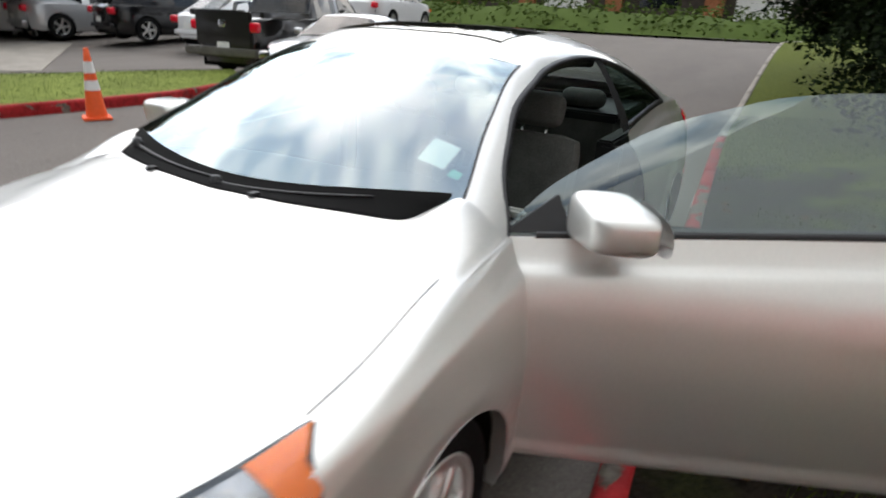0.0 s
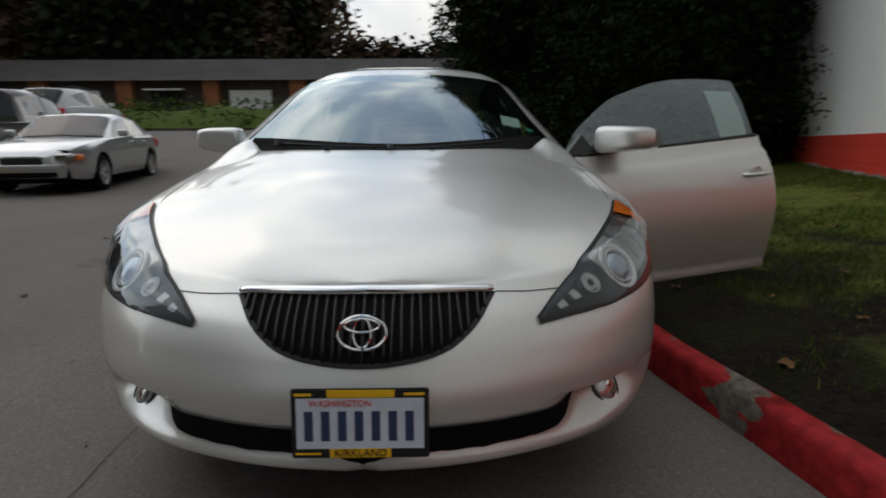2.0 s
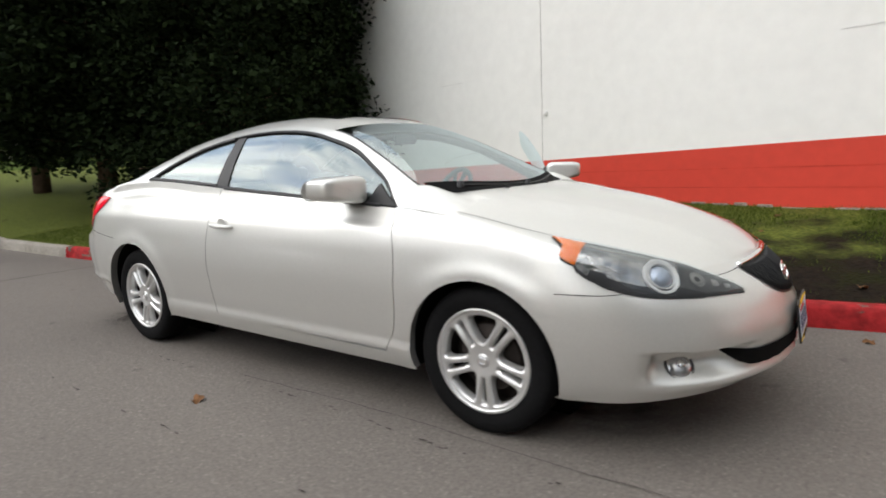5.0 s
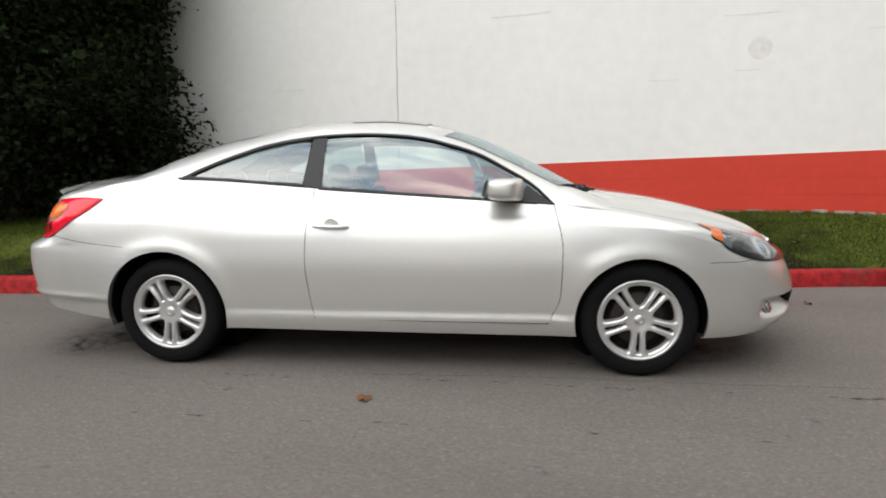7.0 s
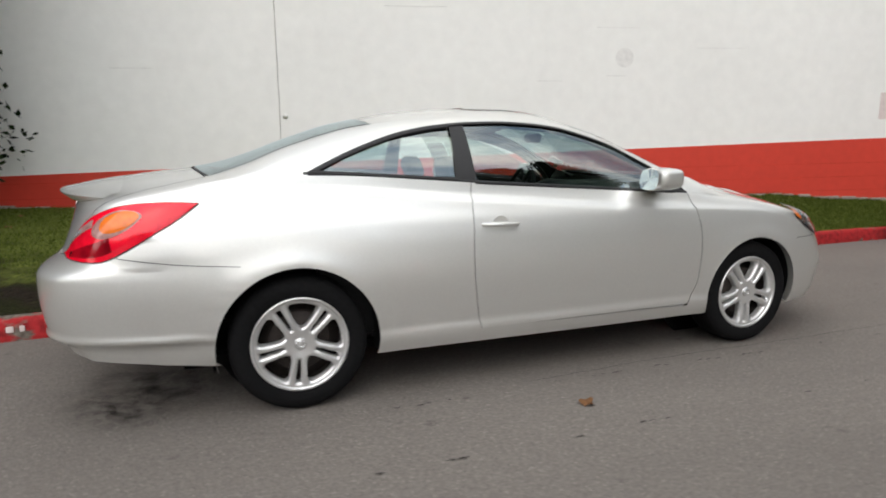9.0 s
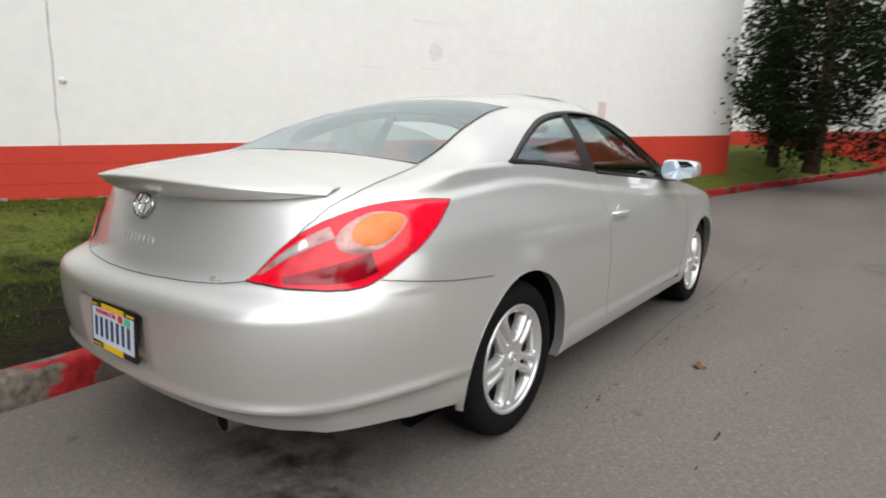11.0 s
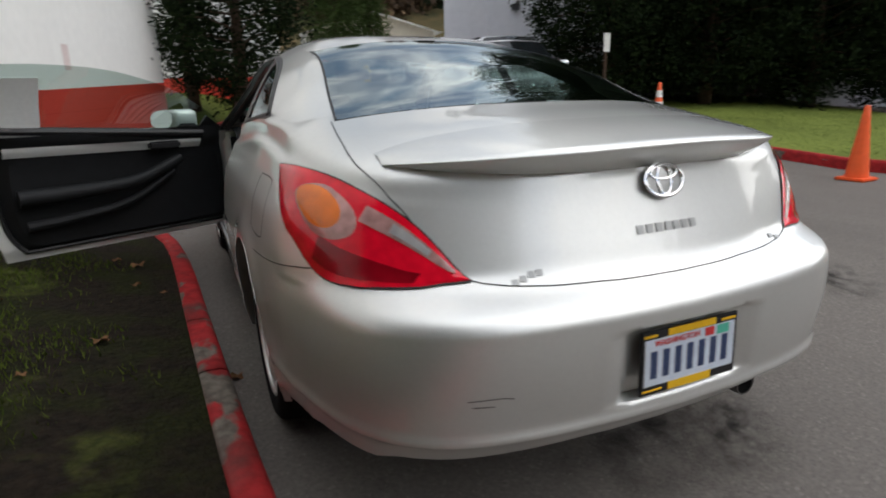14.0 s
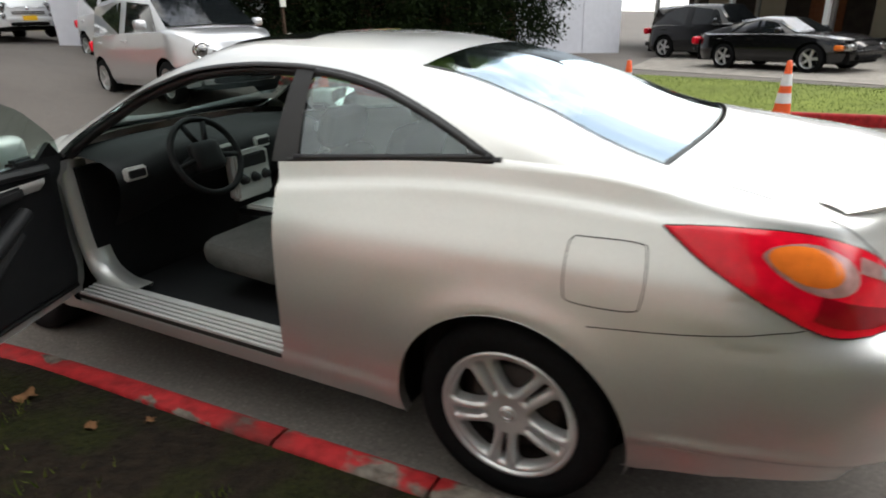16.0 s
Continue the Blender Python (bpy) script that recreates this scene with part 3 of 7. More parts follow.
def coupe_skin():
    """The lower body as one half: side wall, bonnet and boot lid, wheel openings and door opening cut out."""
    us = columns()
    bm = bmesh.new()
    side = [[bm.verts.new(skin_point(u, s)) for s in ROWS] for u in us]
    top = []
    for i, u in enumerate(us):
        sp = side[i][-1].co
        col = [side[i][-1]]
        for q in TOPS[1:]:
            y = sp.y * q
            a = min(1, y / EDGE(sp.x))
            x = sp.x + (ws_bottom(a) - 0.945) * step(1.7, 0.97, sp.x) * (sp.x > 0) + (rw_bottom(a) + 1.71) * step(-2.1, -1.73, sp.x) * (sp.x < 0)
            col.append(bm.verts.new((x, y, deck_z(x, y) if q < 0.97 else deck_z(sp.x, y))))
        top.append(col)
    hood, boot = [], []
    for i in range(len(us) - 1):
        xm = (side[i][0].co.x + side[i + 1][0].co.x) / 2
        for j in range(len(ROWS) - 1):
            c = (side[i][j].co + side[i + 1][j + 1].co) / 2
            if -0.49 < c.x < 0.945 and us[i] >= 1 and us[i + 1] <= 2 and j >= 3 and DOOR_R(c.z) < c.x < DOOR_F(c.z):
                continue
            if c.y > 0.6 and (math.hypot(c.x - AXLE_F, c.z - HUB_Z) < 0.352 or math.hypot(c.x - AXLE_R, c.z - HUB_Z) < 0.372):
                continue
            bm.faces.new((side[i][j], side[i][j + 1], side[i + 1][j + 1], side[i + 1][j]))
        sx = (side[i][-1].co.x + side[i + 1][-1].co.x) / 2
        for j in range(len(TOPS) - 1):
            yy = abs(top[i][j].co.y)
            if -1.72 < sx < 0.925 and not (sx < -1.3 and yy > 0.66):
                continue
            f = bm.faces.new((top[i][j], top[i][j + 1], top[i + 1][j + 1], top[i + 1][j]))
            (hood if sx > 0 else boot).append(f)
    bmesh.ops.remove_doubles(bm, verts=bm.verts, dist=0.0008)
    for v in list(bm.verts):
        if not v.link_faces:
            bm.verts.remove(v)
    for e in bm.edges:
        if len(e.link_faces) == 1:
            for v in e.verts:
                if v.co.y > 0.6:
                    for ax, r0 in ((AXLE_F, 0.352), (AXLE_R, 0.372)):
                        d = Vector((v.co.x - ax, v.co.z - HUB_Z))
                        if d.length < r0 + 0.045 and v.co.z > BOT(v.co.x) + 0.01:
                            d = d.normalized() * r0
                            v.co.x, v.co.z = ax + d.x, HUB_Z + d.y
                            v.co.y = side_y(v.co.x, v.co.z)
    return bm


def both_halves(bm):
    me = bpy.data.meshes.new("half")
    bm.to_mesh(me)
    n = len(bm.verts)
    bmesh.ops.scale(bm, vec=(1, -1, 1), verts=bm.verts)
    bmesh.ops.reverse_faces(bm, faces=bm.faces)
    bm.from_mesh(me)
    bpy.data.meshes.remove(me)
    bmesh.ops.remove_doubles(bm, verts=[v for v in bm.verts if abs(v.co.y) < 0.002], dist=0.002)
    bmesh.ops.recalc_face_normals(bm, faces=bm.faces)
    return bm



# ---- the coupe ----
def out_normal(p, n):
    return n if n.dot(p - Vector((p.x * 0.72, 0, 0.55))) > 0 else -n


def snap(p):
    loc, n, _, _ = tree.find_nearest(Vector(p))
    return loc, out_normal(loc, n)


def ribbon(pts, width, off=0.0012, n=None, tight=True):
    """A thin band that follows a line over the body."""
    P = spline(pts, n or max(8, 8 * len(pts)))
    rows = []
    for i, p in enumerate(P):
        loc, nr = snap(p) if tight else (p, Vector((0, 1 if p.y > 0 else -1, 0)))
        t = (P[min(i + 1, len(P) - 1)] - P[max(i - 1, 0)]).normalized()
        sd = nr.cross(t).normalized() * width / 2
        rows.append([loc + nr * off - sd, loc + nr * (off + 0.0006), loc + nr * off + sd])
    return grid(rows)


def between(up, low, nu=28, nv=10, off=0.003, bulge=0.0, u0=0.0, u1=1.0, v0=0.0, v1=1.0):
    """A sheet on the body between two lines."""
    A, B = spline(up, 101), spline(low, 101)
    rows = []
    for i in range(nu + 1):
        u = lerp(u0, u1, i / nu)
        k = min(int(u * 100), 99)
        a, b = A[k].lerp(A[k + 1], u * 100 - k), B[k].lerp(B[k + 1], u * 100 - k)
        row = []
        for j in range(nv + 1):
            v = lerp(v0, v1, j / nv)
            loc, nr = snap(a.lerp(b, v))
            row.append(loc + nr * (off + bulge * math.sin(math.pi * min(max(v, 0.02), 0.98)) ** 0.5 * math.sin(math.pi * min(max(u, 0.02), 0.98)) ** 0.5))
        rows.append(row)
    return grid(rows)


def oval(up, low, cu, cv, ru, rv, off, dome=0.0, n=28):
    """A round sheet on the body, placed by its share along and across two lines."""
    A, B = spline(up, 101), spline(low, 101)
    rows = []
    for i in range(9):
        r = max(i / 8, 0.01)
        row = []
        for k in range(n):
            a = 2 * math.pi * k / n
            u = min(max(cu + ru * r * math.cos(a), 0), 1)
            v = cv + rv * r * math.sin(a)
            q = min(int(u * 100), 99)
            loc, nr = snap(A[q].lerp(A[q + 1], u * 100 - q).lerp(B[q].lerp(B[q + 1], u * 100 - q), v))
            row.append(loc + nr * (off + dome * (1 - r * r)))
        rows.append(row)
    return grid(rows, None, True)


def flip(bm, sgn):
    return bm if sgn > 0 else mirror(bm)


def turned(bm, m):
    bmesh.ops.transform(bm, matrix=m, verts=bm.verts)
    return bm


def frame_on(p, n, up=(0, 0, 1)):
    """A pose at p whose z looks along n."""
    z = Vector(n).normalized()
    x = Vector(up).cross(z).normalized()
    y = z.cross(x)
    m = Matrix((x, y, z)).transposed().to_4x4()
    m.translation = p
    return m


def cabin_patch(x0, x1, a0, a1, nx=24, na=24, off=0.0, z_at=cab_z):
    """Sheet of the cabin over x0(a)..x1(a), with a from a0 to a1 of the glass edge."""
    rows = []
    for k in range(na + 1):
        a = lerp(a0, a1, k / na)
        row = []
        for i in range(nx + 1):
            x = lerp(x0(a), x1(a), i / nx)
            y = a * EDGE(x)
            row.append((x, y, z_at(x, y) + off))
        rows.append(row)
    return grid(rows)


def side_glass(x0, x1, nx=20, nz=8, off=-0.006):
    """Side window between two lines x0(s), x1(s) (s from the belt up), below the roof rail."""
    rows = []
    for k in range(nz + 1):
        s = k / nz
        row = []
        for i in range(nx + 1):
            x = lerp(x0(s), x1(s), i / nx)
            z = lerp(belt(x), max(DLO(x), belt(x)), s)
            flat = lerp(cab_y(x, belt(x)), cab_y(x, max(DLO(x), belt(x))), s)
            row.append((x, lerp(flat, cab_y(x, z), 0.45) + off, z))
        rows.append(row)
    return grid(rows)


def dlo_trim(belt_from):
    """Black rubber round the side windows: along the belt and the roof rail."""
    bm = bmesh.new()
    for line, w, first in ((lambda x: belt(x) + 0.004, 0.009, belt_from), (lambda x: DLO(x) - 0.004, 0.0075, 0.895)):
        rows = []
        for k in range(56):
            x = lerp(first, -1.30, k / 55)
            z = line(x)
            rows.append([(x, cab_y(x, z + d) + o, z + d) for d, o in ((w, 0.0), (w * 0.5, 0.006), (-w * 0.5, 0.006), (-w, 0.0))])
        grid(rows, bm)
    return bm


def door_sheet(off=0.0):
    rows = []
    for k in range(57):
        s = k / 56
        row = []
        for i in range(37):
            t = i / 36
            z0 = lerp(0.302, belt(lerp(DOOR_R(1.0), DOOR_F(0.95), t)), s)
            x = lerp(DOOR_R(z0) + 0.004, DOOR_F(z0) - 0.004, t)
            row.append(Vector((x, side_y(x, z0) + off, z0)))
        rows.append(row)
    return rows


def edge_walls(rows, depth):
    """The turned-in rim of a sheet."""
    bm = bmesh.new()
    n, m = len(rows), len(rows[0])
    loop = [rows[0][i] for i in range(m)] + [rows[k][m - 1] for k in range(1, n)] + [rows[n - 1][i] for i in range(m - 2, -1, -1)] + [rows[k][0] for k in range(n - 2, -1, -1)]
    grid([loop, [Vector((p.x, p.y - depth, p.z)) for p in loop]], bm)
    return bm


def mirror_housing():
    """A rounded box, flat towards the rear, blunt towards the front."""
    rows = []
    for i in range(19):
        a = math.pi * i / 18
        depth = 0.080 * math.copysign(abs(math.cos(a)) ** 0.55, math.cos(a))
        full = math.sin(a) ** 0.30 if 0 < i < 18 else 0.02
        row = []
        for b in [2 * math.pi * k / 36 for k in range(36)]:
            cy, cz = (math.copysign(abs(f) ** 0.45, f) for f in (math.cos(b), math.sin(b)))
            out = 0.918 + 0.120 * cy * full
            row.append((0.630 + depth - 0.025 * (out - 0.918) / 0.12, out, 1.037 + (0.062 - 0.010 * cy) * cz * full + 0.006 * cy))
        rows.append(row)
    return grid(rows, None, True)


def build_door(parent, sgn, swing):
    hinge = Matrix.Translation((0.87, 0.80, 0))
    back = Matrix.Translation((-0.87, -0.80, 0))
    m = hinge @ Matrix.Rotation(radians(-swing), 4, "Z") @ back

    def put(bm):
        return flip(turned(bm, m), sgn)
    rows = door_sheet()
    door = part("door", put(grid(rows)), M["paint"], parent, "champagne silver door skin" if not swing else "open champagne silver door")
    part("door_edge", put(edge_walls(rows, 0.045)), M["paint"], door)
    part("window_pane", put(side_glass(lambda s: lerp(-0.435, -0.445, s), lambda s: 0.885, 26)), M["side_glass"], door, "green-tinted side window")
    part("belt_strip", put(tube([(x, cab_y(x, belt(x)) + 0.006, belt(x) + 0.002) for x in np.linspace(-0.44, 0.80, 24)], 0.011, None, 8)), M["black"], door)
    # handle with its bowl
    y0 = side_y(-0.345, 0.835)
    bm = bmesh.new()
    lathe([(0.001, 0.001), (0.036, 0.002), (0.044, 0.0035), (0.046, 0.0005)], 28, bm, "y", (-0.345, y0 + 0.0015, 0.834))
    part("handle_bowl", put(bm), M["paint"], door)
    pts = [(-0.445, y0 + 0.004, 0.836), (-0.42, y0 + 0.026, 0.838), (-0.345, y0 + 0.036, 0.836), (-0.27, y0 + 0.026, 0.833), (-0.245, y0 + 0.004, 0.832)]
    part("handle", put(tube(spline(pts, 22), lambda t: 0.0125 - 0.004 * abs(2 * t - 1), None, 10)), M["paint"], door)
    # mirror
    mir = part("mirror", put(mirror_housing()), M["paint"], door, "silver wing mirror")
    bm = bmesh.new()
    grid([[(0.533 - 0.025 * math.cos(b) * r + 0.20 * 0.056 * r * math.sin(b), 0.918 + 0.105 * r * math.copysign(abs(math.cos(b)) ** 0.62, math.cos(b)), 1.037 + 0.056 * r * math.copysign(abs(math.sin(b)) ** 0.75, math.sin(b))) for b in [2 * math.pi * k / 28 for k in range(28)]] for r in (0.02, 0.5, 1)], bm, True)
    part("mirror_glass", put(bm), M["chrome"], mir)
    part("mirror_arm", put(box(bmesh.new(), 0.585, 0.70, 0.765, 0.86, 0.965, 1.01, 0.012)), M["black"], mir)
    # black corner panel ahead of the window
    bm = bmesh.new()
    P = [(0.885, 0.955), (0.70, 0.968), (0.745, 1.055)]
    vs = [bm.verts.new((x, cab_y(x, z) + 0.003, z)) for x, z in P] + [bm.verts.new((x, cab_y(x, z) - 0.02, z)) for x, z in P]
    bm.faces.new(vs[:3]); bm.faces.new(vs[5:2:-1])
    for a, b in ((0, 1), (1, 2), (2, 0)):
        bm.faces.new((vs[a], vs[b], vs[b + 3], vs[a + 3]))
    part("corner_panel", put(bm), M["black"], door, smooth=False)
    if swing:
        def lin_y(x, z):
            q = min(max((z - 0.302) / (belt(x) - 0.302), 0), 1)
            return side_y(x, z) - 0.055 - 0.035 * math.sin(math.pi * q) ** 0.5
        part("inner_shell", put(grid([[Vector((p.x, p.y - 0.044, p.z)) for p in r[::-1]] for r in rows[::2]])), M["paint"], door)
        inner = []
        for k in range(29):
            row_ = []
            for i in range(25):
                z_ = lerp(0.352, belt(0.2) - 0.004, k / 28)
                cut = 0.05 * max(0, 1 - k / 7) ** 2
                x_ = lerp(DOOR_R(z_) + 0.075 + cut, DOOR_F(z_) - 0.05, i / 24)
                row_.append(Vector((x_, lin_y(x_, z_) if 0 < i < 24 and 0 < k else side_y(x_, z_) - 0.045, z_)))
            inner.append(row_)
        part("door_lining", put(grid([r[::-1] for r in inner])), M["dash"], door, "charcoal door lining")
        edge = [inner[k][0] for k in range(28, 0, -1)] + [inner[0][i] for i in range(25)]
        part("weather_strip", put(tube([(p.x - 0.012, p.y - 0.004, p.z - 0.006) for p in edge], 0.012, None, 8)), M["black"], door)
        part("latch", put(box(bmesh.new(), -0.488, -0.455, 0.83, 0.865, 0.60, 0.72, 0.006)), M["steel"], door)
        part("top_rail", put(tube([(x, lin_y(x, 0.93) - 0.004, belt(x) - 0.012) for x in np.linspace(-0.40, 0.72, 20)], 0.022, None, 8)), M["black"], door)
        bm = bmesh.new()
        grid([[(x, lin_y(x, z) - 0.006 - 0.006 * math.cos((z - 0.895) * 50), z + 0.02 * (0.2 - x)) for x in np.linspace(-0.385, 0.70, 22)] for z in np.linspace(0.868, 0.922, 6)], bm)
        part("trim_strip", put(bm), M["silver_trim"], door, "silver trim strip")
        part("pull_handle", put(box(bmesh.new(), 0.36, 0.56, 0.735, 0.775, 0.862, 0.912, 0.012)), M["black"], door)
        pts = [(-0.36, 0.755, 0.66), (-0.1, 0.74, 0.665), (0.25, 0.735, 0.69), (0.55, 0.755, 0.80)]
        part("armrest", put(tube(spline(pts, 20), lambda t: 0.05 - 0.02 * t, None, 12)), M["dash"], door)
        pts = [(-0.34, 0.765, 0.50), (-0.1, 0.745, 0.52), (0.2, 0.745, 0.57), (0.5, 0.76, 0.72)]
        part("door_pocket", put(tube(spline(pts, 20), lambda t: 0.03 - 0.012 * t, None, 10)), M["dash"], door)
        bm = bmesh.new()
        def sheet_y(x, z):
            t = (z - belt(x)) / (DLO(x) - belt(x))
            return lerp(lerp(cab_y(x, belt(x)), cab_y(x, DLO(x)), t), cab_y(x, z), 0.45) - 0.016
        grid([[(x, sheet_y(x, z), z) for x in (-0.405, -0.30, -0.19)] for z in np.linspace(1.035, 1.29, 6)], bm)
        part("price_sheet", put(bm), M["white"], door, "white paper sheet taped inside the window")
    return door


def soft_max(a, b, k):
    h = max(k - abs(a - b), 0.0) / k
    return max(a, b) + h * h * k * 0.25


def wheel_solid(p, q):
    """How far a point of the wheel's face lies inside the metal: five pairs of spokes, a slot in each pair, rounded windows between."""
    r, a = math.hypot(p, q), math.atan2(p, q)
    a = abs((a + math.pi / 5) % (2 * math.pi / 5) - math.pi / 5)
    d, l = r * math.sin(a), r * math.cos(a)
    t = min(max((l - 0.06) / 0.15, 0), 1)
    window = soft_max(soft_max(0.0355 + 0.003 * t + 0.018 * t**3 - d, 0.074 - r, 0.022), r - 0.1935, 0.022)
    slot = soft_max(soft_max(d - (0.0048 + 0.0095 * t), 0.078 - l, 0.008), r - 0.190, 0.010)
    return min(window, slot)


FACE = []


def wheel_face():
    """The cast face of an alloy wheel as one mesh, made once and shared."""
    if FACE:
        return FACE[0]
    bm, ringz, n, eps = bmesh.new(), [], 260, 0.0005
    radii = [0.012 + 0.2005 * k / 46 for k in range(47)]
    for r in radii:
        row = []
        for k in range(n):
            a = 2 * math.pi * k / n
            p, q = r * math.sin(a), r * math.cos(a)
            s = wheel_solid(p, q)
            cut = s < 0
            if s < 0.0022:
                g = Vector(((wheel_solid(p + eps, q) - wheel_solid(p - eps, q)), (wheel_solid(p, q + eps) - wheel_solid(p, q - eps)), 0))
                if g.length > 1e-7:
                    g = g.normalized() * -max(min(s, 0.006), -0.006)
                    p, q = p + g.x, q + g.y
            rr, t = math.hypot(p, q), min(max((r - 0.03) / 0.165, 0), 1)
            hi = 0.083 + 0.010 * math.sin(math.pi * min(t * 0.95, 1)) ** 1.2 + 0.006 * t**2
            edge = min(max(s, 0) / 0.013, 1)
            y = hi - 0.011 * (1 - edge) ** 2 if not cut else hi - 0.048
            row.append((bm.verts.new((p, y, q)), cut))
        ringz.append(row)
    for u, v in zip(ringz, ringz[1:]):
        for k in range(n):
            quad = (u[k], u[(k + 1) % n], v[(k + 1) % n], v[k])
            if not all(c for _, c in quad):
                bm.faces.new([w for w, _ in quad])
    for w in [w for w in bm.verts if not w.link_faces]:
        bm.verts.remove(w)
    bmesh.ops.recalc_face_normals(bm, faces=bm.faces)
    me = finish(bm, True, 50)
    me.materials.append(M["alloy"])
    FACE.append(me)
    return me


def build_wheel(parent, x, sgn):
    w = new("wheel")
    w.parent = parent
    w.matrix_local = pose(x, sgn * 0.775, HUB_Z, 0, 0, 0 if sgn > 0 else 180) @ pose(0, 0, 0, 0, 174 + (x > 0) * 6, 0)
    prof = [(0.215, -0.095), (0.25, -0.107), (0.285, -0.106), (0.308, -0.092), (0.318, -0.07), (0.320, -0.03), (0.320, 0.03), (0.318, 0.07), (0.310, 0.091), (0.290, 0.104), (0.262, 0.106), (0.240, 0.100), (0.226, 0.093)]
    bm = lathe(prof, 72)
    tyre = part("tyre", bm, M["rubber"], w)
    bm = bmesh.new()
    for k in range(64):
        R = Matrix.Rotation(2 * math.pi * k / 64, 4, "Y")
        for y0, y1 in ((-0.088, -0.045), (-0.036, -0.004), (0.004, 0.036), (0.045, 0.088)):
            vs = [bm.verts.new(R @ Vector((dx, y, 0.3225 - (0.012 if abs(y) > 0.08 else 0)))) for dx, y in ((-0.0115, y0), (0.0115, y0), (0.0145, y1), (-0.0085, y1))]
            bm.faces.new(vs)
    tagged(part("tread", bm, M["rubber"], tyre, smooth=False), kind="stuff")
    bm = bmesh.new()
    lathe([(0.227, 0.091), (0.226, 0.0975), (0.221, 0.1005), (0.215, 0.0995), (0.211, 0.0955), (0.207, 0.075)], 72, bm)
    rim = part("rim", bm, M["alloy"], w, "five-spoke alloy rim")
    part("barrel", lathe([(0.209, 0.070), (0.203, 0.03), (0.200, 0.0), (0.207, -0.09)], 60), M["disc"], rim)
    sp = new("spokes", wheel_face())
    sp.parent = rim
    part("hub_cap", lathe([(0.001, 0.0905), (0.022, 0.0895), (0.029, 0.085), (0.031, 0.076)], 32), M["alloy"], rim)
    part("centre_cap", torus_oval(0.020, 0.014, 0.0025), M["chrome"], rim).matrix_local = pose(0, 0.0895, 0, -90, 0, 0)
    for k in range(5):
        a = 2 * math.pi * k / 5
        bm = lathe([(0.001, 0.0845), (0.0085, 0.084), (0.0105, 0.080), (0.0135, 0.0795), (0.0145, 0.074)], 12, None, "y", (0.0565 * math.sin(a), 0, 0.0565 * math.cos(a)))
        part("wheel_nut", bm, M["nut"], rim)
    bm = lathe([(0.001, 0.035), (0.14, 0.033), (0.15, 0.02), (0.15, 0.0), (0.198, -0.02)], 48)
    part("brake_disc", bm, M["disc"], w)
    return w


def text_mesh(body, size, depth=0.001):
    cu = bpy.data.curves.new("text", "FONT")
    cu.body, cu.size, cu.align_x, cu.align_y, cu.extrude = body, size, "CENTER", "CENTER", depth
    ob = bpy.data.objects.new("text", cu)
    scene.collection.objects.link(ob)
    me = bpy.data.meshes.new_from_object(ob.evaluated_get(bpy.context.evaluated_depsgraph_get()))
    bpy.data.objects.remove(ob)
    bpy.data.curves.remove(cu)
    return me


def build_plate(parent, m, lower_word):
    """Registration plate in a black dealer's frame with yellow bands."""
    fr = part("number_plate", box(bmesh.new(), -0.158, 0.158, -0.082, 0.082, -0.004, 0.004, 0.003), M["black"], parent, "white plate in a black and yellow frame")
    fr.matrix_local = m
    bm = bmesh.new()
    box(bm, -0.146, 0.146, -0.058, 0.060, 0.004, 0.0055)
    part("plate_panel", bm, M["plate"], fr)
    part("yellow_band", box(bmesh.new(), -0.075, 0.080, 0.062, 0.079, 0.004, 0.006), M["yellow"], fr)
    part("yellow_band", box(bmesh.new(), -0.070, 0.070, -0.079, -0.058, 0.004, 0.0062), M["yellow"], fr)
    for x0, x1, y0, y1 in ((-0.15, -0.11, 0.066, 0.072), (0.10, 0.148, 0.066, 0.072), (-0.15, -0.09, -0.072, -0.068)):
        part("yellow_line", box(bmesh.new(), x0, x1, y0, y1, 0.004, 0.006), M["yellow"], fr)
    me = text_mesh("WASHINGTON", 0.021)
    me.materials.append(M["red_print"])
    t = new("state_name", me)
    t.parent, t.matrix_local = fr, pose(-0.045, 0.048, 0.0065)
    if lower_word:
        me = text_mesh(lower_word, 0.025)
        me.materials.append(M["black"])
        t = new("frame_word", me)
        t.parent, t.matrix_local = fr, pose(0, -0.0685, 0.0072)
    for k in range(7):
        x = -0.118 + 0.0385 * k
        part("bar", box(bmesh.new(), x - 0.010, x + 0.010, -0.040, 0.030, 0.0055, 0.0062), M["blue_print"], fr)
    if not lower_word:
        part("sticker", box(bmesh.new(), 0.045, 0.075, 0.036, 0.058, 0.0055, 0.0066), M["red_print"], fr)
        part("sticker", box(bmesh.new(), 0.085, 0.125, 0.034, 0.058, 0.0055, 0.0066), M["green_print"], fr)
    return fr


def build_emblem(parent, p, n, size, name="emblem", filled=False):
    """Three crossed oval rings in chrome."""
    m = frame_on(p, n)
    em = part(name, turned(torus_oval(size, size * 0.68, 0.075 * size), m), M["chrome"], parent, "chrome oval badge")
    if filled:
        dish = [[(size * 0.97 * q * math.cos(t), size * 0.66 * q * math.sin(t), -0.003 * q * q - 0.001) for t in np.linspace(0, 2 * math.pi, 36, endpoint=False)] for q in np.linspace(0.01, 1, 7)]
        part("badge_dish", turned(grid(dish, None, True), m), M["silver_trim"], em)
    part("oval", turned(torus_oval(size * 0.36, size * 0.60, 0.06 * size), m), M["chrome"], em)
    part("oval", turned(turned(torus_oval(size * 0.70, size * 0.27, 0.06 * size), Matrix.Translation((0, size * 0.30, 0))), m), M["chrome"], em)
    return em


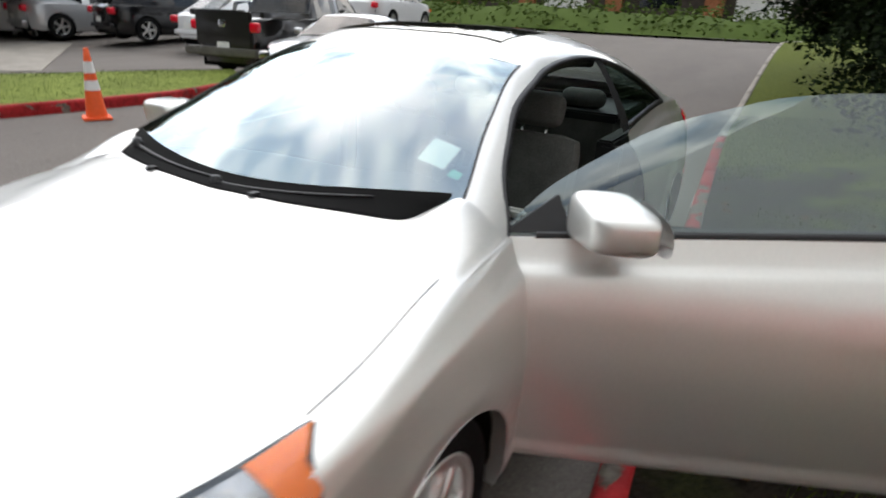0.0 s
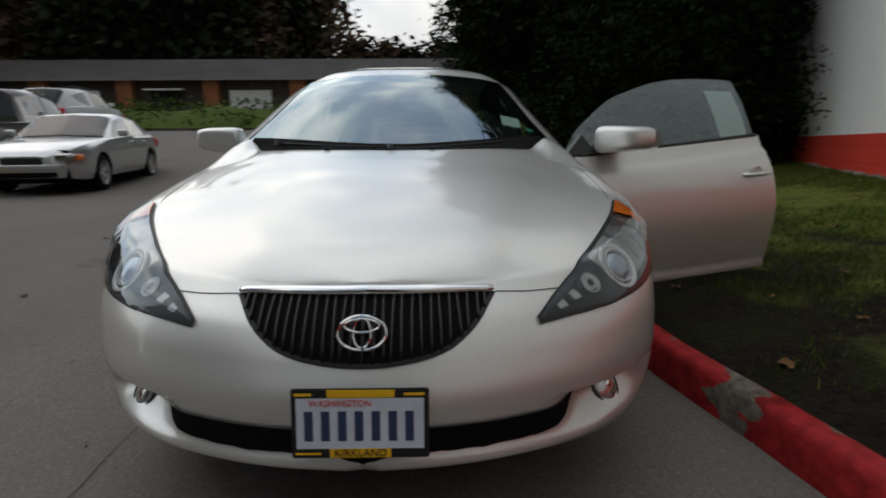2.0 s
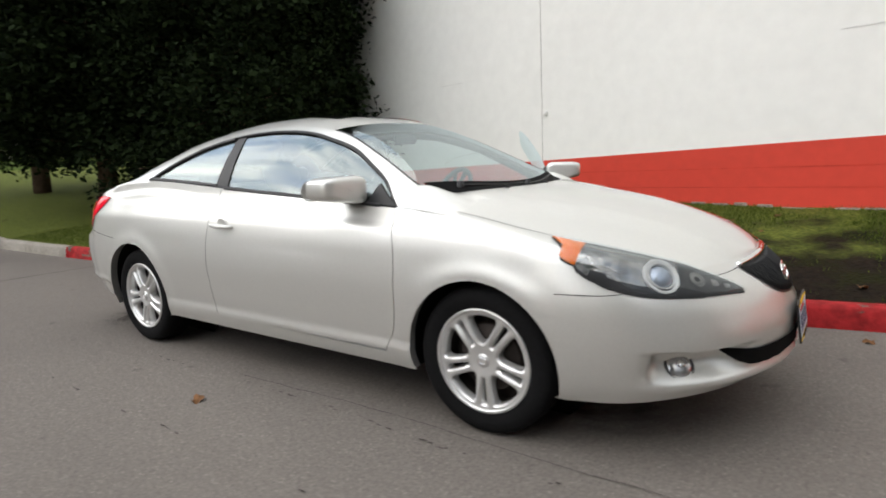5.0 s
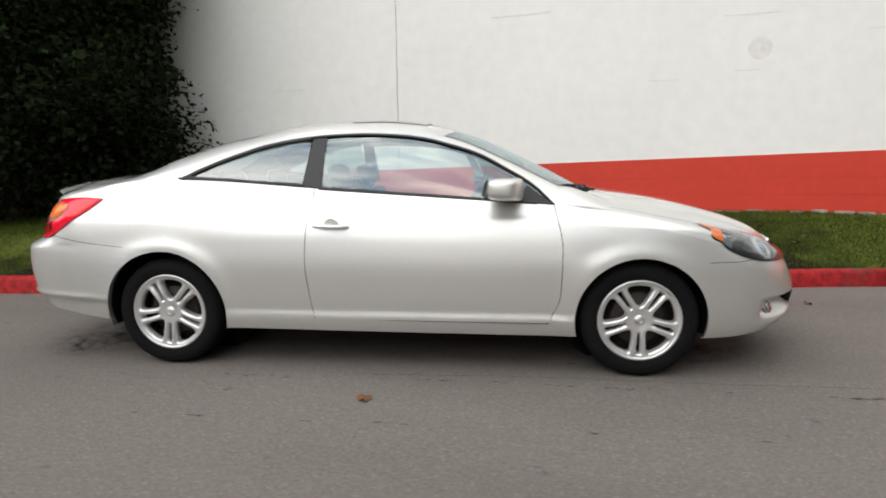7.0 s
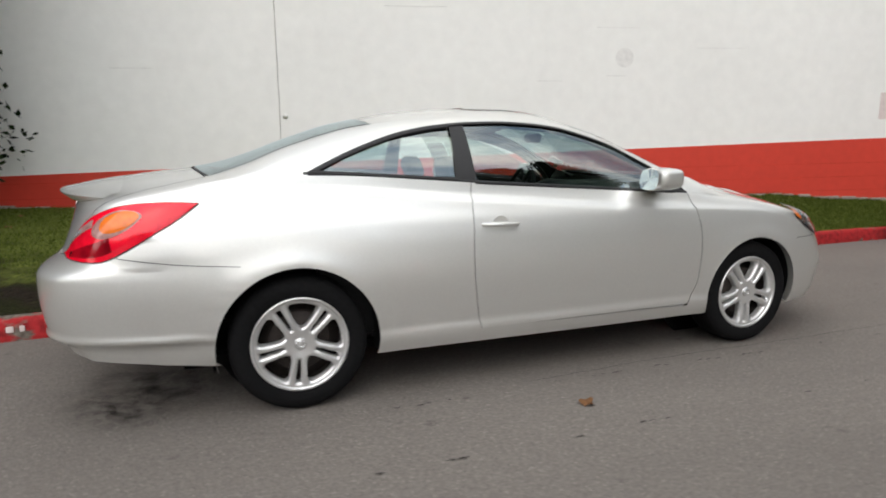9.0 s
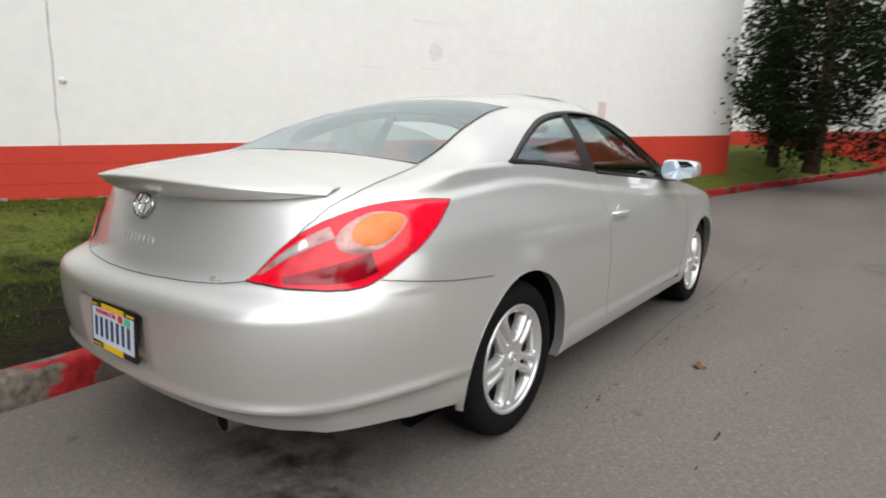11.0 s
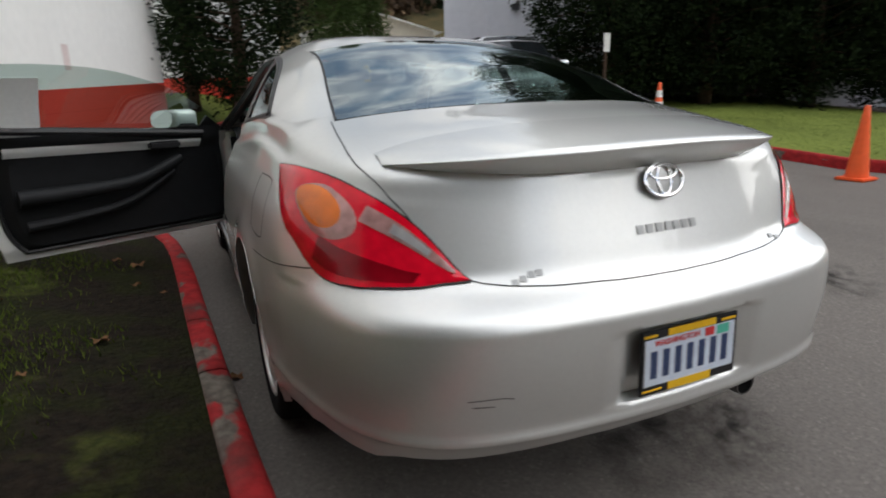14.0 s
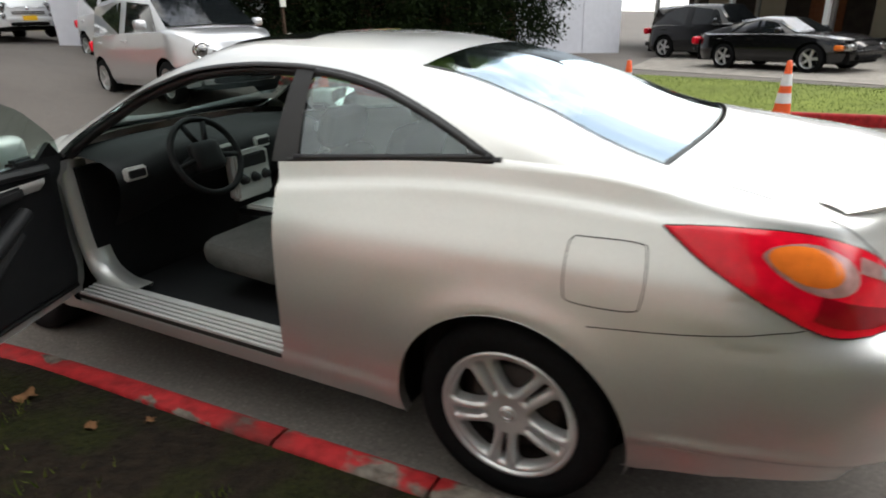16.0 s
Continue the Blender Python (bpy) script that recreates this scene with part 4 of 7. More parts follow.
def torus_oval(a, b, r):
    rows = []
    for k in range(36):
        t = 2 * math.pi * k / 36
        c = Vector((a * math.cos(t), b * math.sin(t), 0))
        nrm = Vector((math.cos(t) / a, math.sin(t) / b, 0)).normalized()
        rows.append([c + nrm * r * math.cos(2 * math.pi * q / 8) + Vector((0, 0, 1)) * r * 0.8 * math.sin(2 * math.pi * q / 8) for q in range(8)])
    rows.append(rows[0])
    return grid(rows, None, True)


def cushion(x0, x1, y0, y1, z0, z1, r=0.06, m=None):
    bm = bmesh.new()
    bmesh.ops.create_cube(bm, size=1)
    bmesh.ops.subdivide_edges(bm, edges=bm.edges, cuts=5, use_grid_fill=True)
    c = Vector(((x0 + x1) / 2, (y0 + y1) / 2, (z0 + z1) / 2))
    h = Vector(((x1 - x0) / 2, (y1 - y0) / 2, (z1 - z0) / 2))
    for v in bm.verts:
        p = Vector((v.co.x * 2 * h.x, v.co.y * 2 * h.y, v.co.z * 2 * h.z))
        q = Vector([math.copysign(max(abs(p[i]) - (h[i] - min(r, h[i])), 0), p[i]) for i in range(3)])
        base = p - q
        if q.length > 0:
            q = q.normalized() * min(r, q.length)
        v.co = c + base + q
        if m is not None:
            v.co = m @ v.co
    return bm


def build_seat(parent, y, x=0.06):
    s = part("front_seat", cushion(x - 0.26, x + 0.27, y - 0.25, y + 0.25, 0.41, 0.57, 0.07, Matrix.Translation((0, 0, 0)) @ Matrix.Rotation(radians(-4), 4, "Y")), M["cloth"], parent, "grey cloth front seat")
    tilt = Matrix.Translation((x - 0.25, 0, 0.46)) @ Matrix.Rotation(radians(-20), 4, "Y") @ Matrix.Translation((-(x - 0.25), 0, -0.46))
    part("backrest", cushion(x - 0.32, x - 0.19, y - 0.25, y + 0.25, 0.48, 1.03, 0.06, tilt), M["cloth"], s)
    part("headrest", cushion(x - 0.31, x - 0.21, y - 0.13, y + 0.13, 1.06, 1.22, 0.05, tilt), M["cloth"], s)
    for d in (-0.06, 0.06):
        part("headrest_post", tube([tilt @ Vector((x - 0.26, y + d, 0.98)), tilt @ Vector((x - 0.26, y + d, 1.08))], 0.007), M["chrome"], s)
    return s


M["fog"] = material("fog_lamp_glass", (0.55, 0.56, 0.57), 0.12, 0.7, 1.0, grain=0.3, scale=60)
M["projector"] = material("projector_glass", (0.34, 0.39, 0.46), 0.05, 0.55, 1.0, grain=0.35, scale=20)
M["slat"] = material("dark_grille_slat", (0.008, 0.008, 0.009), 0.38, 0.0, 0.15)
M["pale_lens"] = material("pink_white_lens", (0.50, 0.27, 0.25), 0.15, 0.2, 0.4, grain=0.5, scale=34, bump=0.08)
M["plate"] = material("plate_white", (0.62, 0.68, 0.76), 0.4, grain=0.12, scale=30)
M["red_print"] = material("red_print", (0.6, 0.05, 0.05), 0.6)
M["blue_print"] = material("dark_blue_print", (0.03, 0.05, 0.12), 0.5)
M["green_print"] = material("green_print", (0.1, 0.5, 0.35), 0.6)
M["badge"] = material("satin_silver_badge", (0.42, 0.42, 0.41), 0.4, 0.3)
M["disc"] = material("rusty_dark_brake", (0.035, 0.028, 0.025), 0.6, 0.3, grain=0.3, scale=40)
M["nut"] = material("dark_wheel_nut", (0.03, 0.03, 0.031), 0.4, 0.6)
M["seam"] = material("panel_gap", (0.05, 0.05, 0.05), 0.8)
M["scuff"] = material("scuffed_paint", (0.16, 0.155, 0.145), 0.7, grain=0.6, scale=120)
M["tail_glass"] = material("smoke_roof_glass", (0.015, 0.015, 0.016), 0.05, coat=1.0)

coupe = thing("car", "champagne silver two-door coupe at the kerb, driver's door open", "car")
skin = both_halves(coupe_skin())
soft_edge = [v for v in skin.verts if (v.co.x < -1.74 or v.co.x > 1.02) and abs(v.co.y) > 0.40 and abs(v.co.z - SH_Z(v.co.x)) < 0.05 and not any(e.is_boundary for e in v.link_edges)]
for _ in range(5):
    bmesh.ops.smooth_vert(skin, verts=soft_edge, factor=0.5, use_axis_x=True, use_axis_y=True, use_axis_z=True)
tree = BVHTree.FromBMesh(skin)
body = part("body", skin, M["paint"], coupe, sharp=75)

# cabin: roof, glass, pillars


def roof_z(x, y):
    k = max(step(0.10, 0.33, x), step(-0.72, -0.95, x))
    return lerp(cab_z(x, y), glass_z(x, y), k)


roof = part("roof", cabin_patch(ws_top, rw_top, -1, 1, 30, z_at=roof_z), M["paint"], coupe)
part("sunroof", cabin_patch(lambda a: 0.14, lambda a: -0.34, -0.74, 0.74, 10, 10, 0.004), M["tail_glass"], roof, "dark glass sunroof")
part("windscreen", cabin_patch(ws_bottom, ws_top, -1, 1, z_at=glass_z), M["glass"], coupe, "green-tinted windscreen")
part("rear_window", cabin_patch(rw_top, rw_bottom, -1, 1, z_at=glass_z), M["glass"], coupe, "green-tinted rear window")
for sgn in (1, -1):
    rows = []
    for k in range(80):
        x = lerp(0.955, -1.715, k / 79)
        ye, zl = EDGE(x), max(DLO(x) if x > -1.30 else 0, SH_Z(x) - 0.005)
        yl = cab_y(x, zl)
        rows.append([(x, sgn * lerp(ye, yl, j / 9), cab_z(x, lerp(ye, yl, j / 9)) if j < 9 else zl) for j in range(10)])
    pil = part("roof_pillar", grid(rows), M["paint"], coupe)
    part("inner_rail", grid([[(p[0], p[1] * 0.965 - 0.002 * sgn, p[2] - 0.018) for p in r[::3]] for r in rows if -1.25 < r[0][0] < 0.9]), M["dash"], pil)
    trim = part("window_trim", flip(dlo_trim(-0.50 if sgn > 0 else 0.895), sgn), M["black"], coupe, "black rubber window surround")
    frame_pts = [(x, belt(x) + 0.012) for x in np.linspace(-0.53, -1.27, 14)] + [(x, DLO(x) - 0.014) for x in np.linspace(-1.25, -0.53, 20)]
    part("quarter_frame", flip(tube([(x, cab_y(x, z) - 0.003, z) for x, z in frame_pts], 0.012, None, 6), sgn), M["black"], trim)
    part("quarter_window", flip(side_glass(lambda s: -1.285, lambda s: -0.53), sgn), M["side_glass"], coupe)
    bm = side_glass(lambda s: -0.545 + 0.03 * s, lambda s: -0.425 - 0.01 * s, 3, 10, 0.0)
    part("middle_pillar", flip(bm, sgn), M["black"], coupe)
    # glass edge seals, front and rear
    for lo, hi in ((0.945, 0.262), (-0.92, -1.71)):
        rows = [[(x, sgn * (EDGE(x) + d), cab_z(x, EDGE(x) + d) + 0.003) for d in (-0.006, -0.002, 0.002)] for x in np.linspace(lo, hi, 24)]
        part("glass_seal", grid(rows), M["black"], coupe)
BONNET_END = curve((0, 1.187), (0.26, 1.164), (0.42, 1.130), (0.573, 1.078), (0.62, 1.035), (0.655, 0.975))
rows = []
for y in np.linspace(-0.655, 0.655, 56):
    x = ws_bottom(min(abs(y) / EDGE(0.96), 1.0))
    xe = max(BONNET_END(abs(y)), x + 0.004)
    row_ = [(x - 0.030, y, glass_z(x - 0.030, y) + 0.004)]
    for q in (0.0, 0.2, 0.45, 0.7, 0.9, 1.0):
        xx = lerp(x, xe, q)
        row_.append((xx, y, max(lerp(glass_z(x, y) + 0.002, deck_z(xe, y) + 0.004, q ** 0.8), deck_z(xx, y) + 0.004)))
    rows.append(row_ + [(xe + 0.004, y, deck_z(xe + 0.004, y) - 0.004)])
cowl = part("cowl", grid(rows), M["gap"], coupe, "black plastic cowl")
rows = [[(rw_bottom(a) + d, a * EDGE(rw_bottom(a)), glass_z(rw_bottom(a) + d * 0.5, a * EDGE(rw_bottom(a))) + h) for a in np.linspace(-1.0, 1.0, 24)] for d, h in ((0.010, -0.004), (0.0, -0.003), (-0.006, -0.006))]
part("glass_seal", grid(rows), M["black"], coupe)
for sgn in (1, -1):
    rows = []
    for y in np.linspace(0.58, SH_Y(0.95) - 0.004, 24):
        x = ws_bottom(min(y / EDGE(0.945), 1.0)) - 0.014
        hi = glass_z(x, y) if y < EDGE(x) else cab_z(x, y)
        far_x = x + 0.30
        row_ = []
        for k in range(15):
            xx = lerp(x, far_x, k / 14)
            d = deck_z(xx, min(y, SH_Y(xx) - 0.002)) + 0.0015
            lift = max(hi - deck_z(x, min(y, SH_Y(x) - 0.002)), 0) * step(0.58, 0.68, y)
            row_.append((xx, y * sgn, d + lift * step(1, 0, k / 14) - 0.004 * step(0.85, 1, k / 14)))
        rows.append(row_)
    part("scuttle_corner", grid(rows), M["paint"], coupe)
for a0 in (-0.72, -0.02):
    P = []
    for k in range(9):
        a = a0 + 0.68 * k / 8
        x = ws_bottom(a) + lerp(0.016, -0.004, k / 8)
        y = a * EDGE(x)
        P.append((x, y, glass_z(x, y) + 0.006 - 0.002 * k / 8))
    wp = part("wiper", tube(P, lambda t: 0.007 - 0.003 * t, None, 6), M["black"], coupe, "black wiper")
    part("wiper_pivot", lathe([(0.001, 0.022), (0.014, 0.020), (0.018, -0.01)], 12, None, "z", P[0]), M["black"], wp)
for y in (-0.28, 0.16):
    z = deck_z(1.17, y)
    part("washer_nozzle", box(bmesh.new(), 1.155, 1.185, y - 0.012, y + 0.012, z - 0.004, z + 0.010, 0.003), M["black"], coupe)
# rear window sun-strip of the parcel shelf, dashboard and tub
tub = part("floor_pan", box(bmesh.new(), -1.9, 1.9, -0.70, 0.70, 0.20, 0.27, 0.02), M["gap"], coupe, "dark floor pan")
part("carpet", box(bmesh.new(), -1.0, 0.80, -0.74, 0.74, 0.27, 0.30, 0.01), M["dash"], coupe)
part("bulkhead", box(bmesh.new(), 0.86, 0.90, -0.74, 0.74, 0.27, 0.90), M["dash"], coupe)
part("engine_block", box(bmesh.new(), 1.0, 2.1, -0.5, 0.5, 0.27, 0.62, 0.03), M["gap"], coupe)
part("parcel_shelf", box(bmesh.new(), -1.78, -1.02, -0.60, 0.60, 0.98, 1.03, 0.01), M["dash"], coupe)
part("boot_floor", box(bmesh.new(), -2.35, -1.2, -0.60, 0.60, 0.36, 0.40, 0.01), M["gap"], coupe)
part("rear_seat", cushion(-1.02, -0.58, -0.60, 0.60, 0.34, 0.56, 0.07), M["cloth"], coupe, "grey cloth rear bench")
part("rear_backrest", cushion(-1.22, -1.02, -0.60, 0.60, 0.48, 1.02, 0.07), M["cloth"], coupe)
for y in (-0.36, 0.36):
    part("rear_headrest", cushion(-1.20, -1.10, y - 0.13, y + 0.13, 1.03, 1.14, 0.05), M["cloth"], coupe)
    build_seat(coupe, y)
for sgn in (1, -1):
    part("quarter_lining", box(bmesh.new(), -1.25, -0.50, 0.66 * sgn - 0.02, 0.66 * sgn + 0.06 * sgn, 0.28, 0.98, 0.01), M["dash"], coupe)
    # grooved sill plate
    sill = part("sill_plate", box(bmesh.new(), -0.50, 0.90, 0.755 * sgn - 0.02, 0.755 * sgn + 0.02, 0.24, 0.33, 0.008), M["silver_trim"], coupe, "ribbed metal sill plate")
    part("base_plate", box(bmesh.new(), -0.485, 0.87, min(0.77 * sgn, 0.884 * sgn), max(0.77 * sgn, 0.884 * sgn), 0.29, 0.316, 0.004), M["disc"], sill)
    for k in range(5):
        y = (0.783 + 0.0225 * k) * sgn
        part("rib", box(bmesh.new(), -0.47, 0.86, y - 0.0075, y + 0.0075, 0.27, 0.340 - 0.004 * k, 0.003), M["silver_trim"], sill)
    bm = bmesh.new()
    box(bm, -0.53, -0.49, 0.66 * sgn, 0.77 * sgn, 0.30, 0.96, 0.008)
    part("door_post", bm, M["dash"], coupe)
    P = spline([(0.885, 0, 0.935), (0.88, 0, 0.72), (0.865, 0, 0.52), (0.82, 0, 0.405), (0.72, 0, 0.350), (0.58, 0, 0.338)], 24)
    part("hinge_post", grid([[(p.x + 0.03, y * sgn, p.z - 0.03) if e else (p.x, y * sgn, p.z) for y, e in ((0.665, 1), (0.675, 0), (0.785, 0), (0.80, 1))] for p in P]), M["paint"], coupe)
    seal = [(x, cab_y(x, DLO(x)) - 0.030, DLO(x) - 0.026) for x in np.linspace(0.86, -0.50, 34)]
    part("door_seal", flip(tube(seal, 0.021 if sgn > 0 else 0.009, None, 8), sgn), M["black"], coupe)
rows = []
for x, z in ((0.98, 0.985), (0.80, 0.985), (0.64, 0.965), (0.56, 0.93), (0.545, 0.86), (0.58, 0.76), (0.66, 0.66)):
    rows.append([(x + 0.04 * (y / 0.7) ** 2, y, z - 0.03 * abs(y / 0.7) ** 3 + (0.035 * math.exp(-((y - 0.37) / 0.16) ** 2) if 0.55 < x < 0.7 else 0)) for y in np.linspace(-0.72, 0.72, 40)])
dash = part("dashboard", grid(rows), M["dash"], coupe, "charcoal dashboard")
for y in (0.66, -0.66, 0.13, -0.13):
    part("air_vent", box(bmesh.new(), 0.53, 0.56, y - 0.055, y + 0.055, 0.855, 0.915, 0.008), M["silver_trim"], dash)
    part("vent_slot", box(bmesh.new(), 0.522, 0.54, y - 0.042, y + 0.042, 0.868, 0.903, 0.004), M["black"], dash)
stack = part("console_panel", box(bmesh.new(), 0.50, 0.58, -0.135, 0.135, 0.60, 0.865, 0.02), M["silver_trim"], dash, "silver centre stack")
part("radio", box(bmesh.new(), 0.492, 0.52, -0.10, 0.10, 0.775, 0.845, 0.006), M["black"], stack)
for y in (-0.08, 0.0, 0.08):
    part("knob", lathe([(0.001, -0.03), (0.020, -0.03), (0.024, -0.006), (0.030, 0.0)], 18, None, "x", (0.50, y, 0.715)), M["black"], stack)
cons = part("console", box(bmesh.new(), -0.45, 0.60, -0.115, 0.115, 0.29, 0.55, 0.03), M["dash"], coupe, "centre console")
part("console_trim", box(bmesh.new(), 0.05, 0.52, -0.09, 0.09, 0.545, 0.575, 0.02), M["silver_trim"], cons)
part("gear_lever", tube([(0.22, 0, 0.56), (0.20, 0, 0.68)], lambda t: 0.012 + 0.014 * t, None, 10), M["black"], cons)
sw = Matrix.Translation((0.40, 0.37, 0.915)) @ Matrix.Rotation(radians(-66), 4, "Y")
rim_pts = [sw @ Vector((0.185 * math.cos(a), 0.185 * math.sin(a), 0)) for a in np.linspace(0, 2 * math.pi, 41)]
wheel_st = part("steering_wheel", tube(rim_pts, 0.016, None, 10, caps=False), M["dash"], coupe, "black steering wheel")
part("hub_pad", turned(cushion(-0.075, 0.075, -0.085, 0.085, -0.03, 0.03, 0.03), sw), M["dash"], wheel_st)
for a in (0.15, math.pi - 0.15, -math.pi / 2 - 0.35, -math.pi / 2 + 0.35):
    a += math.pi / 2
    part("spoke", tube([sw @ Vector((0.05 * math.cos(a), 0.05 * math.sin(a), 0)), sw @ Vector((0.18 * math.cos(a), 0.18 * math.sin(a), 0))], 0.014), M["dash"], wheel_st)
part("column", tube([(0.42, 0.37, 0.905), (0.62, 0.37, 0.80)], 0.045, None, 12), M["dash"], wheel_st)
part("rear_view_mirror", box(bmesh.new(), 0.30, 0.325, -0.11, 0.11, 1.255, 1.315, 0.012), M["black"], coupe)
rows = [[(0.86 - d, y, glass_z(0.86 - d, y) - 0.008) for y in (0.49, 0.58)] for d in (0, 0.05, 0.10)]
part("sticker", grid(rows), M["white"], coupe, "white paper sticker inside the windscreen")
rows = [[(0.875 - d, y, glass_z(0.875 - d, y) - 0.008) for y in (0.60, 0.635)] for d in (0, 0.03)]
part("sticker", grid(rows), M["green_print"], coupe)

# sides, lamps and seams
HL_UP = [(1.645, 0.79, 0.815), (1.80, 0.735, 0.795), (2.0, 0.62, 0.73), (2.15, 0.51, 0.668), (2.255, 0.43, 0.615)]
HL_LO = [(1.645, 0.79, 0.815), (1.72, 0.83, 0.755), (1.86, 0.83, 0.675), (1.99, 0.765, 0.63), (2.13, 0.61, 0.605), (2.255, 0.43, 0.605)]
TL_UP = [(-1.755, 0.815, 0.985), (-1.90, 0.80, 0.995), (-2.10, 0.735, 0.975), (-2.25, 0.62, 0.89), (-2.335, 0.515, 0.75)]
TL_LO = [(-1.755, 0.815, 0.985), (-1.87, 0.845, 0.905), (-2.02, 0.845, 0.82), (-2.15, 0.80, 0.755), (-2.27, 0.66, 0.73), (-2.335, 0.515, 0.75)]


def dome_on(p, radius, height, mat, parent, name, ring_r=0.0):
    loc, n = snap(p)
    prof = [(radius * math.cos(a), height * math.sin(a)) for a in np.linspace(0, math.pi / 2 - 0.01, 8)]
    return part(name, turned(lathe(prof, 24, None, "z"), frame_on(loc, n)), mat, parent)


def ring_on(p, r0, r1, h, mat, parent, name):
    loc, n = snap(p)
    return part(name, turned(lathe([(r1, 0.0), (r1, h), (lerp(r0, r1, 0.6), h * 1.1), (r0, h * 0.4), (r0, 0)], 30, None, "z"), frame_on(loc, n)), mat, parent)


for sgn in (1, -1):
    def S(p):
        return (p[0], p[1] * sgn, p[2])
    HU, HLo, TU, TLo = [[S(p) for p in q] for q in (HL_UP, HL_LO, TL_UP, TL_LO)]
    lamp = part("headlight", between(HU, HLo, 44, 18, 0.004), M["reflector"], coupe, "clear headlight with amber corner")
    part("dark_housing", between(HU, HLo, 20, 14, 0.0052, 0, 0.62, 0.99, 0.03, 0.97), M["lamp_dark"], lamp)
    part("dark_housing", between(HU, HLo, 26, 5, 0.0055, 0, 0.24, 0.64, 0.80, 0.97), M["lamp_dark"], lamp)
    part("amber_reflector", between(HU, HLo, 20, 18, 0.008, 0.003, 0.0, 0.17, 0.03, 0.97), M["amber"], lamp)
    for k in range(3):
        part("flute", between(HU, HLo, 4, 14, 0.0052, 0, 0.20 + 0.075 * k, 0.25 + 0.075 * k, 0.08, 0.74 if k > 1 else 0.78), M["reflector"], lamp)
    A, B = spline(HU, 101), spline(HLo, 101)
    pr = A[54].lerp(B[54], 0.50)
    ring_on(pr, 0.046, 0.053, 0.010, M["silver_trim"], lamp, "projector_ring")
    ring_on(pr, 0.053, 0.070, 0.008, M["silver_trim"], lamp, "projector_shroud")
    dome_on(pr, 0.044, 0.020, M["projector"], lamp, "projector_lens")
    hb = A[72].lerp(B[72], 0.44)
    bowl = ring_on(hb, 0.030, 0.037, 0.006, M["lamp_dark"], lamp, "high_beam_rim")
    loc, n = snap(hb)
    part("high_beam_bowl", turned(lathe([(0.001, 0.003), (0.010, 0.0035), (0.011, 0.0075), (0.022, 0.0055), (0.031, 0.0075)], 24, None, "z"), frame_on(loc, n)), M["reflector"], bowl)
    for u0, v0, v1 in ((0.80, 0.30, 0.62), (0.87, 0.34, 0.66)):
        part("reflector_step", between(HU, HLo, 4, 6, 0.0065, 0, u0, u0 + 0.035, v0, v1), M["reflector"], lamp)
    part("lens", between(HU, HLo, 44, 16, 0.013, 0.012), M["clear"], lamp, "clear lens cover")
    part("lamp_rim", ribbon(HU, 0.014, 0.004, 48), M["black"], lamp)
    part("lamp_rim", ribbon(HLo, 0.013, 0.004, 48), M["black"], lamp)

    tl = part("tail_light", between(TU, TLo, 30, 12, 0.003, 0.012), M["red_lens"], coupe, "red tail light with amber and white lenses")
    part("dark_red_lens", between(TU, TLo, 16, 6, 0.0040, 0.0125, 0.50, 0.84, 0.62, 0.90), M["dark_red_lens"], tl)
    part("white_lens", oval(TU, TLo, 0.455, 0.38, 0.150, 0.26, 0.0155, 0.006), M["pale_lens"], tl)
    part("amber_lens", oval(TU, TLo, 0.430, 0.37, 0.116, 0.215, 0.0195, 0.007), M["amber"], tl)
    part("white_lens", between(TU, TLo, 16, 5, 0.004, 0.0135, 0.60, 0.94, 0.10, 0.29), M["pale_lens"], tl)
    part("reversing_reflector", between(TU, TLo, 8, 4, 0.005, 0.0140, 0.70, 0.84, 0.13, 0.25), M["white_lens"], tl)
    part("lamp_rim", ribbon(TU, 0.007, 0.004, 48), M["black"], tl)
    part("lamp_rim", ribbon(TLo, 0.007, 0.004, 48), M["black"], tl)

    # seams
    for nm, pts in (("bonnet_seam", [(0.99, 0.775, 0.965), (1.25, 0.775, 0.93), (1.5, 0.785, 0.875), (1.645, 0.775, 0.835)]),
                    ("bonnet_seam", [(2.165, 0.50, 0.668), (2.21, 0.42, 0.685), (2.24, 0.33, 0.700)]),
                    ("bumper_seam", [(1.70, 0.89, 0.645), (1.85, 0.87, 0.648), (1.93, 0.83, 0.652)]),
                    ("bumper_seam", [(-1.60, 0.90, 0.71), (-1.85, 0.89, 0.735), (-2.05, 0.86, 0.765), (-2.10, 0.84, 0.775)]),
                    ("boot_seam", [(-1.73, 0.66, 1.105), (-1.95, 0.695, 1.085), (-2.12, 0.70, 1.02), (-2.24, 0.63, 0.91), (-2.33, 0.53, 0.765), (-2.40, 0.38, 0.738), (-2.43, 0.18, 0.728), (-2.44, 0, 0.726)]),
                    ("wing_seam", [(0.90, 0.80, 0.94), (0.93, 0.79, 0.965), (0.99, 0.775, 0.967)])):
        part(nm, ribbon([S(p) for p in pts], 0.0032), M["seam"], body)
